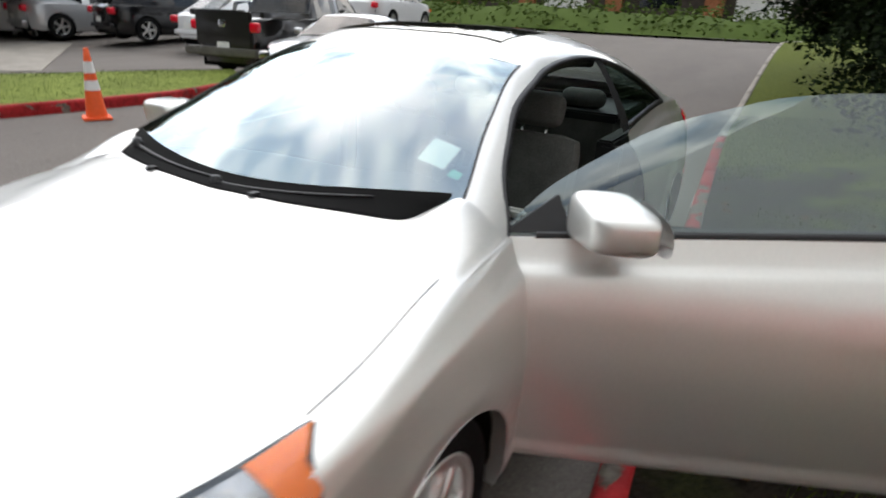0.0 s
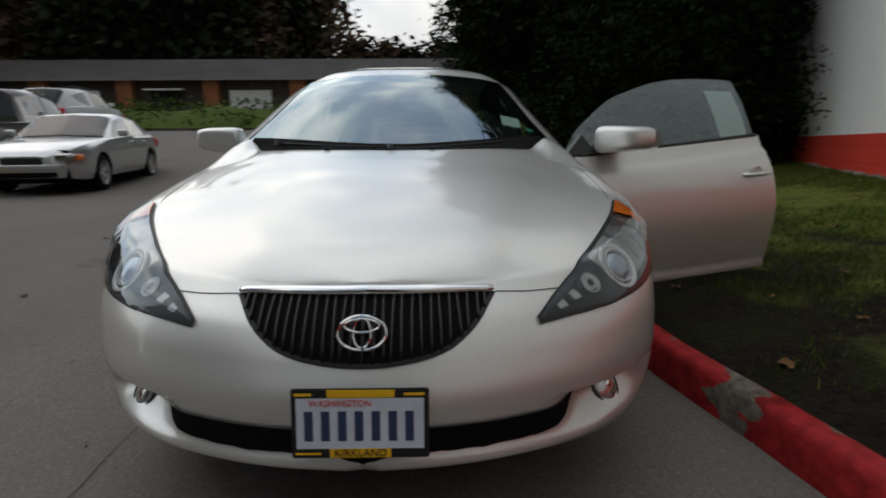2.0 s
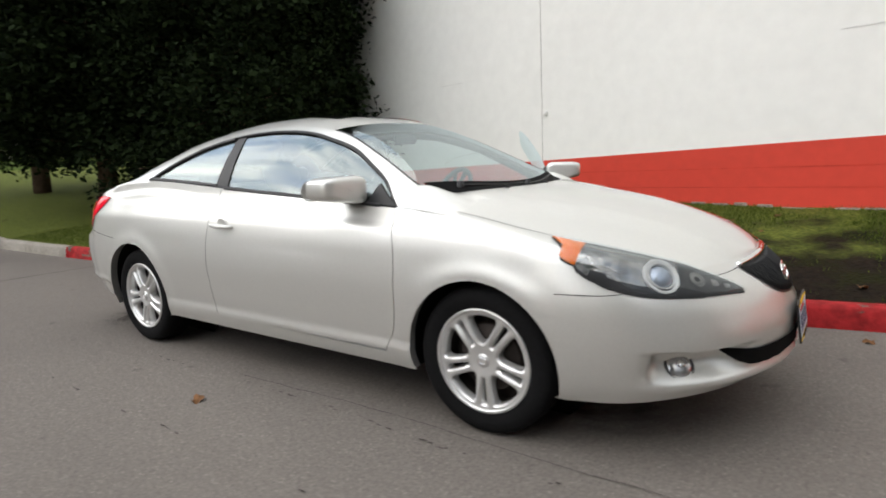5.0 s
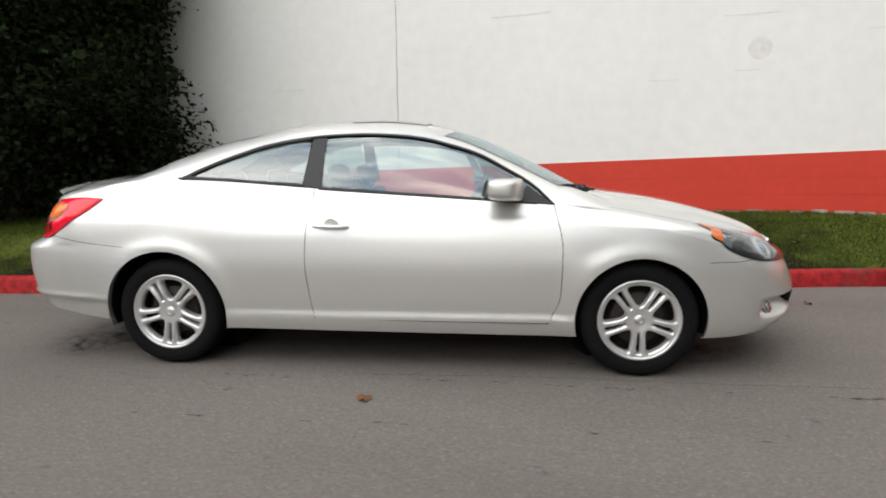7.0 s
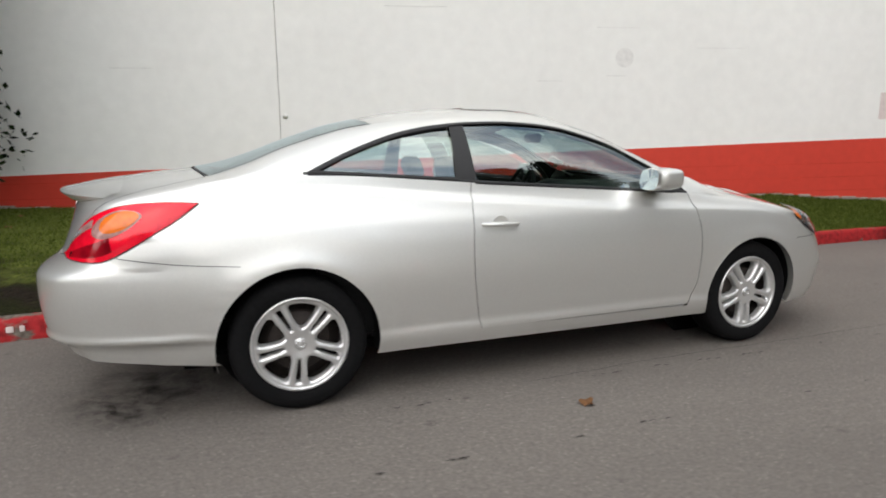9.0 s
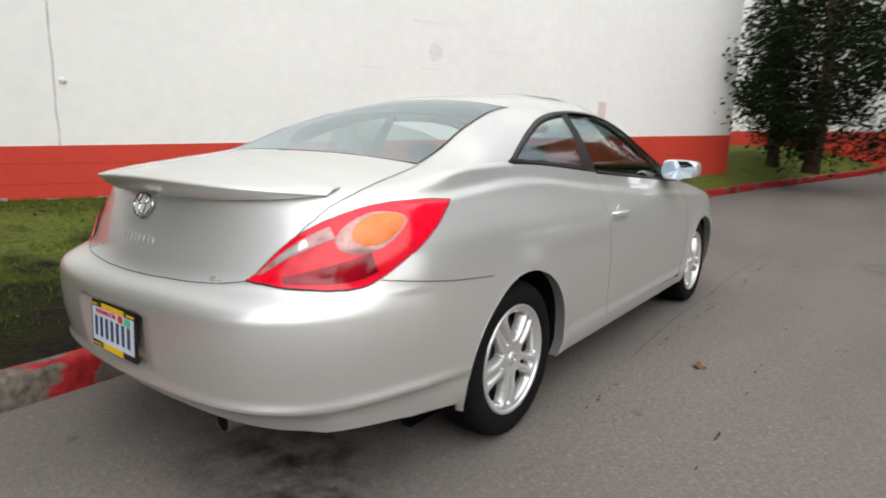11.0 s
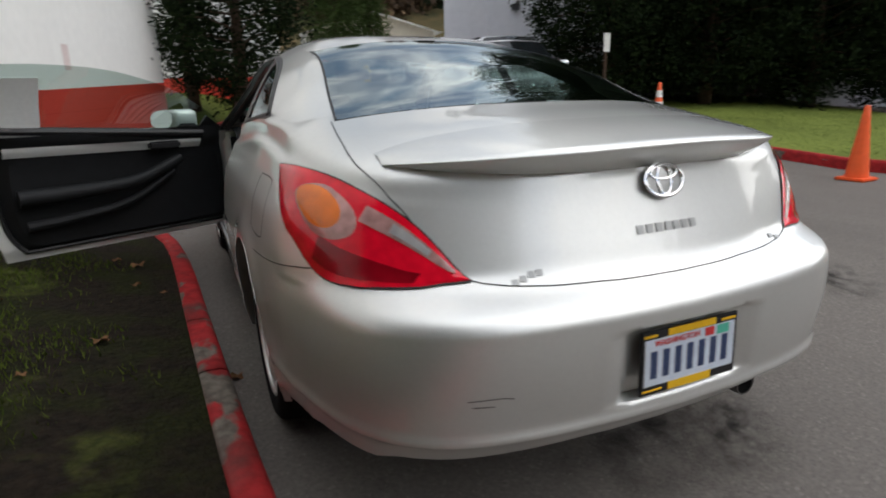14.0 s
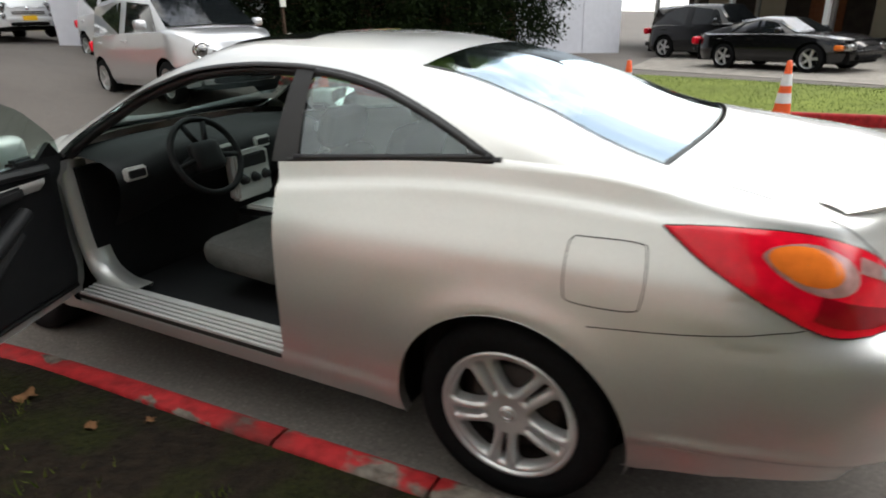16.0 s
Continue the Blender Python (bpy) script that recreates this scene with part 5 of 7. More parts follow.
    # wheel arch lip and liner
    for ax, r0 in ((AXLE_F, 0.352), (AXLE_R, 0.372)):
        angs = np.linspace(radians(-14), radians(194), 50)
        rows, liner = [], []
        for a in angs:
            x, z = ax + r0 * math.cos(a), HUB_Z + r0 * math.sin(a)
            y = side_y(x, max(z, 0.24))
            rows.append([(x, sgn * (y + 0.001), z), (x + 0.004 * math.cos(a), sgn * (y - 0.012), z + 0.004 * math.sin(a)), (x + 0.012 * math.cos(a), sgn * (y - 0.05), z + 0.012 * math.sin(a))])
            liner.append([(x + 0.02 * math.cos(a), sgn * (y - 0.02), z + 0.02 * math.sin(a)), (x, sgn * 0.50, z)])
        part("arch_lip", grid(rows), M["paint"], body)
        lin = part("arch_liner", grid(liner), M["gap"], body)
        bm = bmesh.new()
        cv = [bm.verts.new((ax + 0.40 * math.cos(a), sgn * 0.52, HUB_Z + 0.40 * math.sin(a))) for a in np.linspace(0, 2 * math.pi, 30, endpoint=False)]
        bm.faces.new(cv)
        part("inner_wing", bm, M["gap"], body)
        build_wheel(coupe, ax, sgn)
    build_door(coupe, sgn, 66 if sgn > 0 else 0)
    # fog lamp in its scoop
    at_fog = S((2.10, 0.670, 0.372))
    fog = ring_on(at_fog, 0.048, 0.058, 0.005, M["lamp_dark"], coupe, "fog_light")
    dome_on(at_fog, 0.050, 0.016, M["fog"], fog, "fog_lens")
    loc, n = snap(at_fog)
    part("bulb_shield", turned(lathe([(0.001, 0.019), (0.011, 0.0185), (0.014, 0.0165)], 16, None, "z"), frame_on(loc, n)), M["chrome"], fog)

# front: grille, bar, intake, badge
G_UP = [(2.245, -0.325, 0.703), (2.262, -0.16, 0.698), (2.266, 0, 0.694), (2.262, 0.16, 0.698), (2.245, 0.325, 0.703)]
G_LO = [(2.245, -0.325, 0.703), (2.30, -0.265, 0.615), (2.345, -0.17, 0.560), (2.365, 0, 0.540), (2.345, 0.17, 0.560), (2.30, 0.265, 0.615), (2.245, 0.325, 0.703)]
grille = part("grille", between(G_UP, G_LO, 40, 10, 0.002), M["gap"], coupe, "black slatted grille with chrome top bar")
A, B = spline(G_UP, 101), spline(G_LO, 101)
for k in range(27):
    y = -0.30 + 0.60 * k / 26
    a = min(A, key=lambda p: abs(p.y - y))
    b = min([p for p in B], key=lambda p: abs(p.y - y))
    pts = [snap(a.lerp(b, t)) for t in np.linspace(0.02, 0.98, 7)]
    part("slat", tube([p + n * 0.006 for p, n in pts], 0.0042, None, 5), M["slat"], grille)
pts = [snap(p) for p in spline([(p[0], p[1], p[2] + 0.012) for p in G_UP], 40)]
part("chrome_bar", tube([p + n * 0.004 for p, n in pts], lambda t: 0.015 - 0.004 * (2 * t - 1) ** 2, None, 8), M["chrome"], grille)
part("grille_rim", ribbon(G_LO, 0.012, 0.003, 60), M["black"], grille)
build_emblem(coupe, Vector((2.358, 0, 0.622)), (1, 0, 0.35), 0.058)
intake = part("air_intake", between([(2.20, -0.535, 0.418), (2.30, -0.40, 0.412), (2.40, 0, 0.408), (2.30, 0.40, 0.412), (2.20, 0.535, 0.418)], [(2.20, -0.535, 0.405), (2.29, -0.45, 0.343), (2.38, 0, 0.315), (2.29, 0.45, 0.343), (2.20, 0.535, 0.405)], 60, 12, 0.006), M["gap"], body, "black lower air intake")
build_plate(coupe, frame_on(Vector((2.432, 0, 0.432)), (1, 0, 0.12)), "KIRKLAND")
# rear: spoiler, badges, plate, exhaust
rows = []
for y in np.linspace(-0.645, 0.645, 70):
    k = abs(y) / 0.645
    x0 = -2.415 + 0.27 * k**3
    zt = lerp(1.047, 1.012, k**2)
    face = 0.058 * (1 - k**5)
    chord = 0.28 - 0.22 * k**4
    zs = deck_z(x0 + chord, y) + 0.001
    top = []
    for q in (0, 0.12, 0.3, 0.5, 0.7, 0.88, 1.0):
        x = lerp(x0 + chord, x0, q)
        z = lerp(zs, zt, q) + 0.005 * math.sin(math.pi * q)
        top.append((x, y, max(z, deck_z(max(x, -2.33), y) + 0.0015)))
    zt = top[-1][2]
    zb = min(lerp(0.986, zt, k**6), zt - 0.002)
    deep = 0.05 * step(0, 0.05, zt - zb)
    low = [(x0 - 0.003, y, zt - 0.1 * (zt - zb)), (x0, y, zt - 0.2 * (zt - zb)), (x0 + 0.45 * deep, y, lerp(zt, zb, 0.6)), (x0 + deep, y, zb), (x0 + deep + 0.05, y, zb - 0.004)]
    rows.append(top + low)
part("spoiler", grid(rows), M["paint"], coupe, "low silver boot spoiler")
build_emblem(coupe, Vector((-2.382, 0, 0.952)), (-1, 0, 0.30), 0.060, "rear_emblem", True)
for y0, y1, z, h, nm in ((0.10, -0.10, 0.846, 0.022, 7), (0.445, 0.361, 0.792, 0.016, 4), (-0.404, -0.463, 0.792, 0.014, 2)):
    for k in range(nm):
        ya, yb = lerp(y0, y1, (k + 0.1) / nm), lerp(y0, y1, (k + 0.85) / nm)
        loc, n = snap((-2.42, (ya + yb) / 2, z))
        part("badge_bar", turned(box(bmesh.new(), -abs(yb - ya) / 2, abs(yb - ya) / 2, -h / 2, h / 2, -0.002, 0.003, 0.001), frame_on(loc, n)), M["badge"], coupe)
build_plate(coupe, frame_on(Vector((-2.506, 0.0, 0.540)), (-1, 0, 0.04)), "")
part("exhaust_tip", turned(lathe([(0.033, 0), (0.036, 0.0), (0.038, 0.02), (0.038, 0.16)], 20, None, "x"), Matrix.Translation((-2.375, -0.40, 0.292))), M["steel"], coupe)
part("exhaust_bore", turned(lathe([(0.001, 0.01), (0.034, 0.004)], 20, None, "x"), Matrix.Translation((-2.375, -0.40, 0.292))), M["gap"], coupe)
for pts in ([(-2.40, 0.56, 0.53), (-2.42, 0.50, 0.532), (-2.43, 0.47, 0.528)], [(-2.40, 0.55, 0.515), (-2.42, 0.51, 0.513)], [(-2.36, 0.60, 0.395), (-2.39, 0.54, 0.39)], [(-2.37, 0.585, 0.385), (-2.385, 0.555, 0.382)]):
    part("scuff", ribbon(pts, 0.0028, 0.0010, 14), M["scuff"], body)
fd = [(-1.545, 0.94), (-1.70, 0.94), (-1.728, 0.915), (-1.728, 0.80), (-1.70, 0.77), (-1.555, 0.77), (-1.528, 0.80), (-1.528, 0.915), (-1.545, 0.94)]
part("fuel_flap_seam", ribbon([(x, side_y(x, z), z) for x, z in fd], 0.0034, 0.0012, 90), M["seam"], body)

# ---- ground, kerb, lawn, wall ----
KERB = curve((-34, 2.2), (-25, 0.95), (-15, 0.68), (-8, 0.66), (-3, 0.88), (-1.7, 0.97), (-0.5, 1.035), (0.3, 1.075), (1.1, 1.14), (1.9, 1.31), (3, 1.50), (4.2, 1.64), (6, 1.68), (8, 1.5), (10, 1.15), (16, -0.8), (25, -4.2), (40, -10.5))
ISLE = curve((-6.6, -8.6), (-6.2, -7.9), (-5, -7.35), (-3.5, -7.0), (-2, -7.05), (-0.4, -7.2), (1, -7.15), (3, -6.95), (5, -6.9), (7, -7.0), (8.2, -7.5), (9, -8.6))
ISLE_BACK = curve((-6.6, -9.0), (-5.5, -9.9), (-3.8, -10.4), (-0.8, -12.0), (3, -13.5), (9, -15.5))


def lie(x, y):
    """Height of the asphalt."""
    z = 0.075 * max(0, x - 1.5) * step(-1.5, -5, y) * step(40, 10, x)
    z += 0.05 * max(0, x - 8) + 0.08 * min(max(0, -x - 9), 13)
    return z


def wall_y(x):
    return 4.35 - 0.25 * x


def lawn_z(x, y):
    b, w = KERB(x) + 0.15, max(wall_y(x), KERB(x) + 1.2)
    return lie(x, y) + lerp(0.135, 0.54, min(max((y - b) / (w - b), 0), 1.6) ** 0.85) + 0.02 * noise.noise((x * 0.8, y * 0.8, 0))


def axis(lo, hi, fine, far, n):
    near = list(np.arange(-12, 16.01, fine))
    return [lo + (near[0] - lo) * (1 - (1 - k / n) ** 2.5) for k in range(n)] + near + [near[-1] + (hi - near[-1]) * (k / n) ** 2.5 for k in range(1, n + 1)]


xs, ys = axis(-400, 400, 0.5, 0, 14), axis(-400, 400, 0.5, 0, 14)
ground = part("ground", grid([[(x, y, lie(x, y) - 0.004) for y in ys] for x in xs]), M["asphalt"])
tagged(ground, "worn grey asphalt with oil stains and cracks", "road", kind="structure")

rng = random.Random(77)
crack = thing("road_crack", "broken crack with dark dirt in the asphalt", "crack", kind="structure")
bm = bmesh.new()
for line, x0, x1, n in ((curve((-0.95, -1.02), (0.5, -1.02), (1.2, -1.06), (2.5, -1.085), (4, -1.1)), -0.95, 4.0, 46), (curve((-1.4, -1.55), (0.6, -1.57), (2, -1.6)), -1.4, 2.0, 12)):
    for k in range(n):
        x = rng.uniform(x0, x1)
        w, d = rng.uniform(0.010, 0.036), rng.uniform(0.002, 0.0065)
        c = Vector((x, line(x) + rng.gauss(0, 0.006), 0.0012))
        vs = [bm.verts.new(c + Vector((w * math.cos(a) * rng.uniform(0.6, 1), d * math.sin(a) * rng.uniform(0.5, 1.1), 0))) for a in np.linspace(0, 2 * math.pi, 9, endpoint=False)]
        bm.faces.new(vs)
part("dirt_patch", bm, M["crack_fill"], crack)
for pts, w in (([(-0.2, -0.96), (0.8, -0.925), (1.7, -0.95), (2.6, -0.95), (4.5, -0.99)], 0.0022), ([(-5.4, -3.7), (-5.3, -2.6), (-5.35, -1.7), (-5.25, 0.6)], 0.012), ([(3.8, -1.0), (4.3, -2.2), (4.1, -3.5), (4.6, -5)], 0.003)):
    P = spline([(x, y, 0) for x, y in pts], 60)
    rows = []
    for k, p in enumerate(P):
        t = (P[min(k + 1, 59)] - P[max(k - 1, 0)]).normalized()
        nrm = Vector((-t.y, t.x, 0))
        o = nrm * 0.012 * noise.noise((k * 0.45, w * 900, 0))
        ww = w * (0.6 + 0.8 * abs(noise.noise((k * 0.8, 3, w))))
        rows.append([p + o + nrm * ww * e + Vector((0, 0, lie(p.x, p.y) + 0.001)) for e in (-1, 1)])
    part("crack_line", grid(rows), M["crack_fill"], crack)
for x, y, rx, ry in ((-2.2, -0.57, 0.32, 0.20), (-2.05, -0.30, 0.5, 0.5), (-7.6, -0.4, 0.8, 0.5), (-3.4, -1.9, 0.6, 0.4), (1.6, -0.45, 0.7, 0.35), (3.6, -2.6, 0.9, 0.5), (-1.3, -2.5, 0.5, 0.3)):
    bm = bmesh.new()
    bm.faces.new([bm.verts.new((math.cos(a), math.sin(a), 0)) for a in np.linspace(0, 2 * math.pi, 24, endpoint=False)])
    st = part("oil_stain", bm, M["stain"])
    st.matrix_world = pose(x, y, lie(x, y) + 0.0005, 0, 0, 20 * x) @ Matrix.Diagonal((rx, ry, 1, 1))
    tagged(st, "dark oil stain soaked into the asphalt", "stain", "oil stains", kind="structure")

# lawn beside the kerb
rows = []
for x in list(np.arange(-34, -8, 1.0)) + list(np.arange(-8, 9, 0.25)) + list(np.arange(9, 26, 1.0)):
    y0 = KERB(x) + 0.11
    y1 = wall_y(x) + 0.05 if -9.4 < x < 12.7 else y0 + 16
    if x >= 9:
        y1 = max(y1, y0 + 0.5)
    rows.append([(x, lerp(y0, y1, (k / 22) ** 1.3), lawn_z(x, lerp(y0, y1, (k / 22) ** 1.3))) for k in range(23)])
lawn = part("lawn", grid(rows), M["lawn"])
cover = lawn.data.attributes.new("cover", "FLOAT", "POINT")
for v in lawn.data.vertices:
    cover.data[v.index].value = min(1, max(step(-3.2, -5.5, v.co.x), 0.9 * step(2.8, 4.6, v.co.x), 0.02 + 0.70 * (v.co.y - KERB(v.co.x) - 0.1) / 2.0))
tagged(lawn, "patchy winter lawn with bare soil and fallen leaves", "lawn", kind="structure")
xi = list(np.arange(-6.6, 9.01, 0.3))
rows = [[(x, lerp(ISLE(x) - 0.12, ISLE_BACK(x), k / 12), lie(x, ISLE(x)) + 0.13 + 0.08 * math.sin(math.pi * k / 12) + 0.015 * noise.noise((x, k, 3))) for k in range(13)] for x in xi]
isle = part("lawn", grid(rows), M["lawn_green"])
tagged(isle, "strip of green lawn behind a red kerb", "lawn", kind="structure")


def kerb_run(name, line, x0, x1, side, mat, label, seg=2.4):
    """Kerb stones along a line: rounded top edge, joints between the stones."""
    holder = thing(name, label, "kerb", kind="structure")
    x = x0
    while x < x1:
        xe = min(x + seg, x1)
        rows = []
        for k in range(9):
            xx = lerp(x + 0.006, xe - 0.006, k / 8)
            t = Vector((1, (line(xx + 0.05) - line(xx - 0.05)) / 0.1, 0)).normalized()
            n = Vector((-t.y, t.x, 0)) * side
            z = lie(xx, line(xx))
            p = Vector((xx, line(xx), z))
            w = 0.004 * noise.noise((xx * 6, 0, 1))
            rows.append([p + n * d + Vector((0, 0, h)) for d, h in ((-0.004, -0.06), (0.0, 0.0), (0.012 + w, 0.115), (0.022 + w, 0.138), (0.045, 0.150 + w), (0.105, 0.152), (0.122, 0.145), (0.128, 0.06))])
        bm = grid(rows)
        for r in (0, -1):
            bm.verts.ensure_lookup_table()
            vs = [bm.verts[i] for i in (range(8) if r == 0 else range(64, 72))]
            bm.faces.new(vs)
        part("kerb_stone", bm, mat, holder)
        x = xe
    return holder


kerb_run("kerb", KERB, -0.6, 38, 1, M["kerb_red"], "kerb of concrete stones in worn red paint")
flaked = kerb_run("kerb", KERB, -3.6, -0.6, 1, M["kerb_worn"], "kerb stones with red paint flaked down to concrete")
for k in range(5):
    xk = -3.30 + 0.075 * k
    part("stencil_bar", box(bmesh.new(), xk, xk + 0.03 + 0.012 * (k % 2), KERB(xk) + 0.002, KERB(xk) + 0.014, 0.055, 0.095, 0.003), M["patch_pink"], flaked, "faded white stencil mark")
kerb_run("kerb", KERB, -6.6, -3.6, 1, M["kerb_red"], "kerb of concrete stones in worn red paint")
kerb_run("kerb", KERB, -33, -6.6, 1, M["concrete"], "bare brownish concrete kerb along the lawn")
kerb_run("kerb", ISLE, -6.6, 9, -1, M["kerb_red"], "low red-painted kerb round a grass strip")

# painted block wall
turn = math.degrees(math.atan(-0.25))
ck = 1 / math.cos(math.radians(turn))
wall = thing("wall_1", "white block wall above a red painted base", "wall", kind="structure")
bm = bmesh.new()
box(bm, -9.3 * ck, 12.6 * ck, 0, 0.3, 0.2, 7.5)
wb = part("wall_face", bm, M["white_wall"], wall, smooth=False)
bm = bmesh.new()
for k in range(40):
    a, b = lerp(-9.3, 12.6, k / 40), lerp(-9.3, 12.6, (k + 1) / 40)
    za, zb = 1.10 + 0.033 * a, 1.10 + 0.033 * b
    vs = [bm.verts.new((x * ck, y, z)) for x, y, z in ((a, -0.004, 0.2), (b, -0.004, 0.2), (b, -0.004, zb), (a, -0.004, za), (b, 0.01, zb), (a, 0.01, za))]
    bm.faces.new(vs[:4]); bm.faces.new((vs[3], vs[2], vs[4], vs[5]))
base = part("red_base", bm, M["red_paint"], wall, "red painted base", smooth=False)
for k in range(4):
    bm = bmesh.new()
    grid([[(x * ck, -0.0062, 0.30 + 0.2 * k + 0.012 * x + d) for d in (0.0, 0.007)] for x in np.linspace(-9.2, 12.5, 60)], bm)
    part("mortar_joint", bm, M["joint"], base)

bm = bmesh.new()
for k in range(90):
    a = lerp(-9.0, 11.2, k / 90)
    z = lawn_z(a, wall_y(a)) - 0.02
    box(bm, a * ck, (a + random.uniform(0.12, 0.24)) * ck, -0.03 - random.uniform(0, 0.03), 0.0, z - 0.1, z + random.uniform(0.012, 0.05), 0.008)
part("footing", bm, M["chalk"], wall, "crumbling pale footing")
px = []
for k in range(26):
    px.append((-0.97 * ck + 0.012 * noise.noise((k * 0.7, 0, 0)), -0.003, lerp(1.07, 5.2, k / 25)))
part("crack", tube(px, 0.004, None, 4), M["concrete"], wall)
part("pipe_cap", lathe([(0.001, -0.03), (0.03, -0.028), (0.033, 0.0)], 14, None, "y", (-0.90 * ck, 0, 1.70)), M["white_wall"], wall)
bm = bmesh.new()
lathe([(0.001, -0.004), (0.10, -0.003), (0.13, 0.0)], 20, bm, "y", (3.60 * ck, 0, 2.47))
part("filled_hole", bm, M["patch"], wall, "grey filler patch")
for x0, x1, z in ((2.4, 2.75, 2.15), (3.35, 3.62, 2.22), (3.2, 3.8, 2.86), (4.6, 5.3, 2.6), (-3.0, -2.5, 2.3), (0.4, 1.2, 3.1)):
    part("paint_run", box(bmesh.new(), x0 * ck, x1 * ck, -0.004, 0.002, z, z + 0.012, 0.002), M["patch"], wall)
part("faded_sign", box(bmesh.new(), 7.4 * ck, 7.62 * ck, -0.005, 0.002, 1.62, 2.0, 0.002), M["patch_pink"], wall, "faded pink patch of paint")
wall.matrix_world = pose(0, 4.35, 0, 0, 0, turn)


# ---- trees and planting ----
def leaf_cloud(points, size, rng, droop=0.35, per=5, spread=0.9):
    """Many small leafy sprays at the given points, as one mesh of quads."""
    P = np.repeat(np.array(points), per, axis=0)
    n = len(P)
    P = P + rng.normal(0, size * spread, (n, 3))
    d = rng.normal(0, 1, (n, 3))
    d[:, 2] = d[:, 2] * 0.5 - droop
    d /= np.linalg.norm(d, axis=1)[:, None]
    s = np.cross(d, rng.normal(0, 1, (n, 3)))
    s /= np.linalg.norm(s, axis=1)[:, None]
    L = size * rng.uniform(0.6, 1.5, (n, 1))
    W = L * rng.uniform(0.18, 0.34, (n, 1))
    mid = P + d * L * 0.5
    v = np.stack([P, mid + s * W, P + d * L, mid - s * W], axis=1).reshape(-1, 3)
    f = np.arange(4 * n).reshape(-1, 4)
    me = bpy.data.meshes.new("leaves")
    me.from_pydata(v.tolist(), [], f.tolist())
    return me


def conifer(x, y, z, height, radius, seed, label, shape=1.0, density=1.0, mat=None, size=0.16, base=0.08, lobes=0.25, fine=1.0):
    """A conifer: tapered trunk, limbs and a ragged crown of sprays."""
    rng = np.random.default_rng(seed)
    t = thing("conifer_tree", label, "tree", "conifers", at=(x, y, z))
    part("trunk", tube([(0.05 * math.sin(k * 1.3 + seed), 0.05 * math.cos(k + seed), -0.15 + (height * 0.94) * k / 8) for k in range(9)], lambda q: lerp(0.05 * radius + 0.09, 0.02, q), None, 10), M["bark"], t)
    pts, bm = [], bmesh.new()
    nl = int(46 * density * height / 6)
    for i in range(nl):
        h = base + (1 - base) * (i + rng.uniform(0, 1)) / nl
        prof = (1 - h) ** 0.75 * (1 - math.exp(-h * 9)) if shape < 1.5 else (1 - h**4) ** 0.6 * (0.58 + 0.42 * math.sin(min(h * 6.0, 1.57)))
        r = radius * max(prof, 0.05) * rng.uniform(1 - lobes, 1.12)
        a = i * 2.399 + rng.uniform(-0.4, 0.4)
        zz = h * height
        end = Vector((r * math.cos(a), r * math.sin(a), zz + r * rng.uniform(-0.18, 0.25)))
        start = Vector((0, 0, max(zz - 0.15 * r, 0.2)))
        tube([start, start.lerp(end, 0.5) + Vector((0, 0, 0.06 * r)), start.lerp(end, 0.85)], lambda q: lerp(0.03, 0.008, q) * (0.5 + radius * 0.3), bm, 4, 0, False)
        m = int(10 + 26 * r * density)
        for q in range(m):
            u = rng.uniform(0.25, 1.0) ** 0.6
            c = start.lerp(end, u)
            sp = 0.16 + 0.20 * r * (1 - 0.5 * u)
            g3 = np.clip(rng.normal(0, 1, 3), -1.5, 1.5) * sp
            pts.append((c.x + g3[0], c.y + g3[1], c.z + g3[2] * 0.8))
    tagged(part("branchwork", bm, M["bark"], t), kind="stuff")
    me = leaf_cloud(pts, size * 0.5 / fine, rng, 0.35, int(13 * fine**1.5), 1.15 * fine)
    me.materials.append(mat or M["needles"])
    crown = new("crown", me)
    crown.parent = t
    return t


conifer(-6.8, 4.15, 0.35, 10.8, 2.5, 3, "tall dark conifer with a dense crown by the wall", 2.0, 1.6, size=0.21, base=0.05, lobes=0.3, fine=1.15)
# the narrow one is added, tucked behind the first, to darken the wall
conifer(-6.1, 5.2, 0.4, 10.0, 1.2, 12, "narrow dark conifer added to shade the wall", 2.0, 1.4, size=0.22, base=0.03, lobes=0.2)
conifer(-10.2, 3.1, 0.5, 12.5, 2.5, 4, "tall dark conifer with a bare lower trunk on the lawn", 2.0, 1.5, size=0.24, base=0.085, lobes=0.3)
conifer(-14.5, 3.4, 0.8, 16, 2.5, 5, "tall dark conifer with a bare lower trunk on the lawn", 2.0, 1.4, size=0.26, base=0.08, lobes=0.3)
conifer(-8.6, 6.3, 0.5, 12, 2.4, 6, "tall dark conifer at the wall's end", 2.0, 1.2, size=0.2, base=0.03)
conifer(12.8, -0.6, 0.8, 7.5, 2.4, 7, "open-crowned dark fir with gaps between its limbs", 1.0, 1.0, size=0.2, base=0.06, lobes=0.45)
conifer(14.8, 0.5, 0.9, 8.0, 1.7, 17, "open-crowned dark fir with gaps between its limbs", 1.0, 0.8, size=0.2, base=0.06, lobes=0.45)
conifer(19.4, -4.9, 1.1, 8.5, 0.95, 8, "columnar green cypress beside the drive", 2.0, 1.6, M["cypress"], 0.15, 0.01, 0.1)
conifer(19.8, -6.45, 1.2, 6.4, 0.68, 9, "columnar green cypress beside the drive", 1.0, 1.6, M["cypress"], 0.15, 0.01, 0.1)
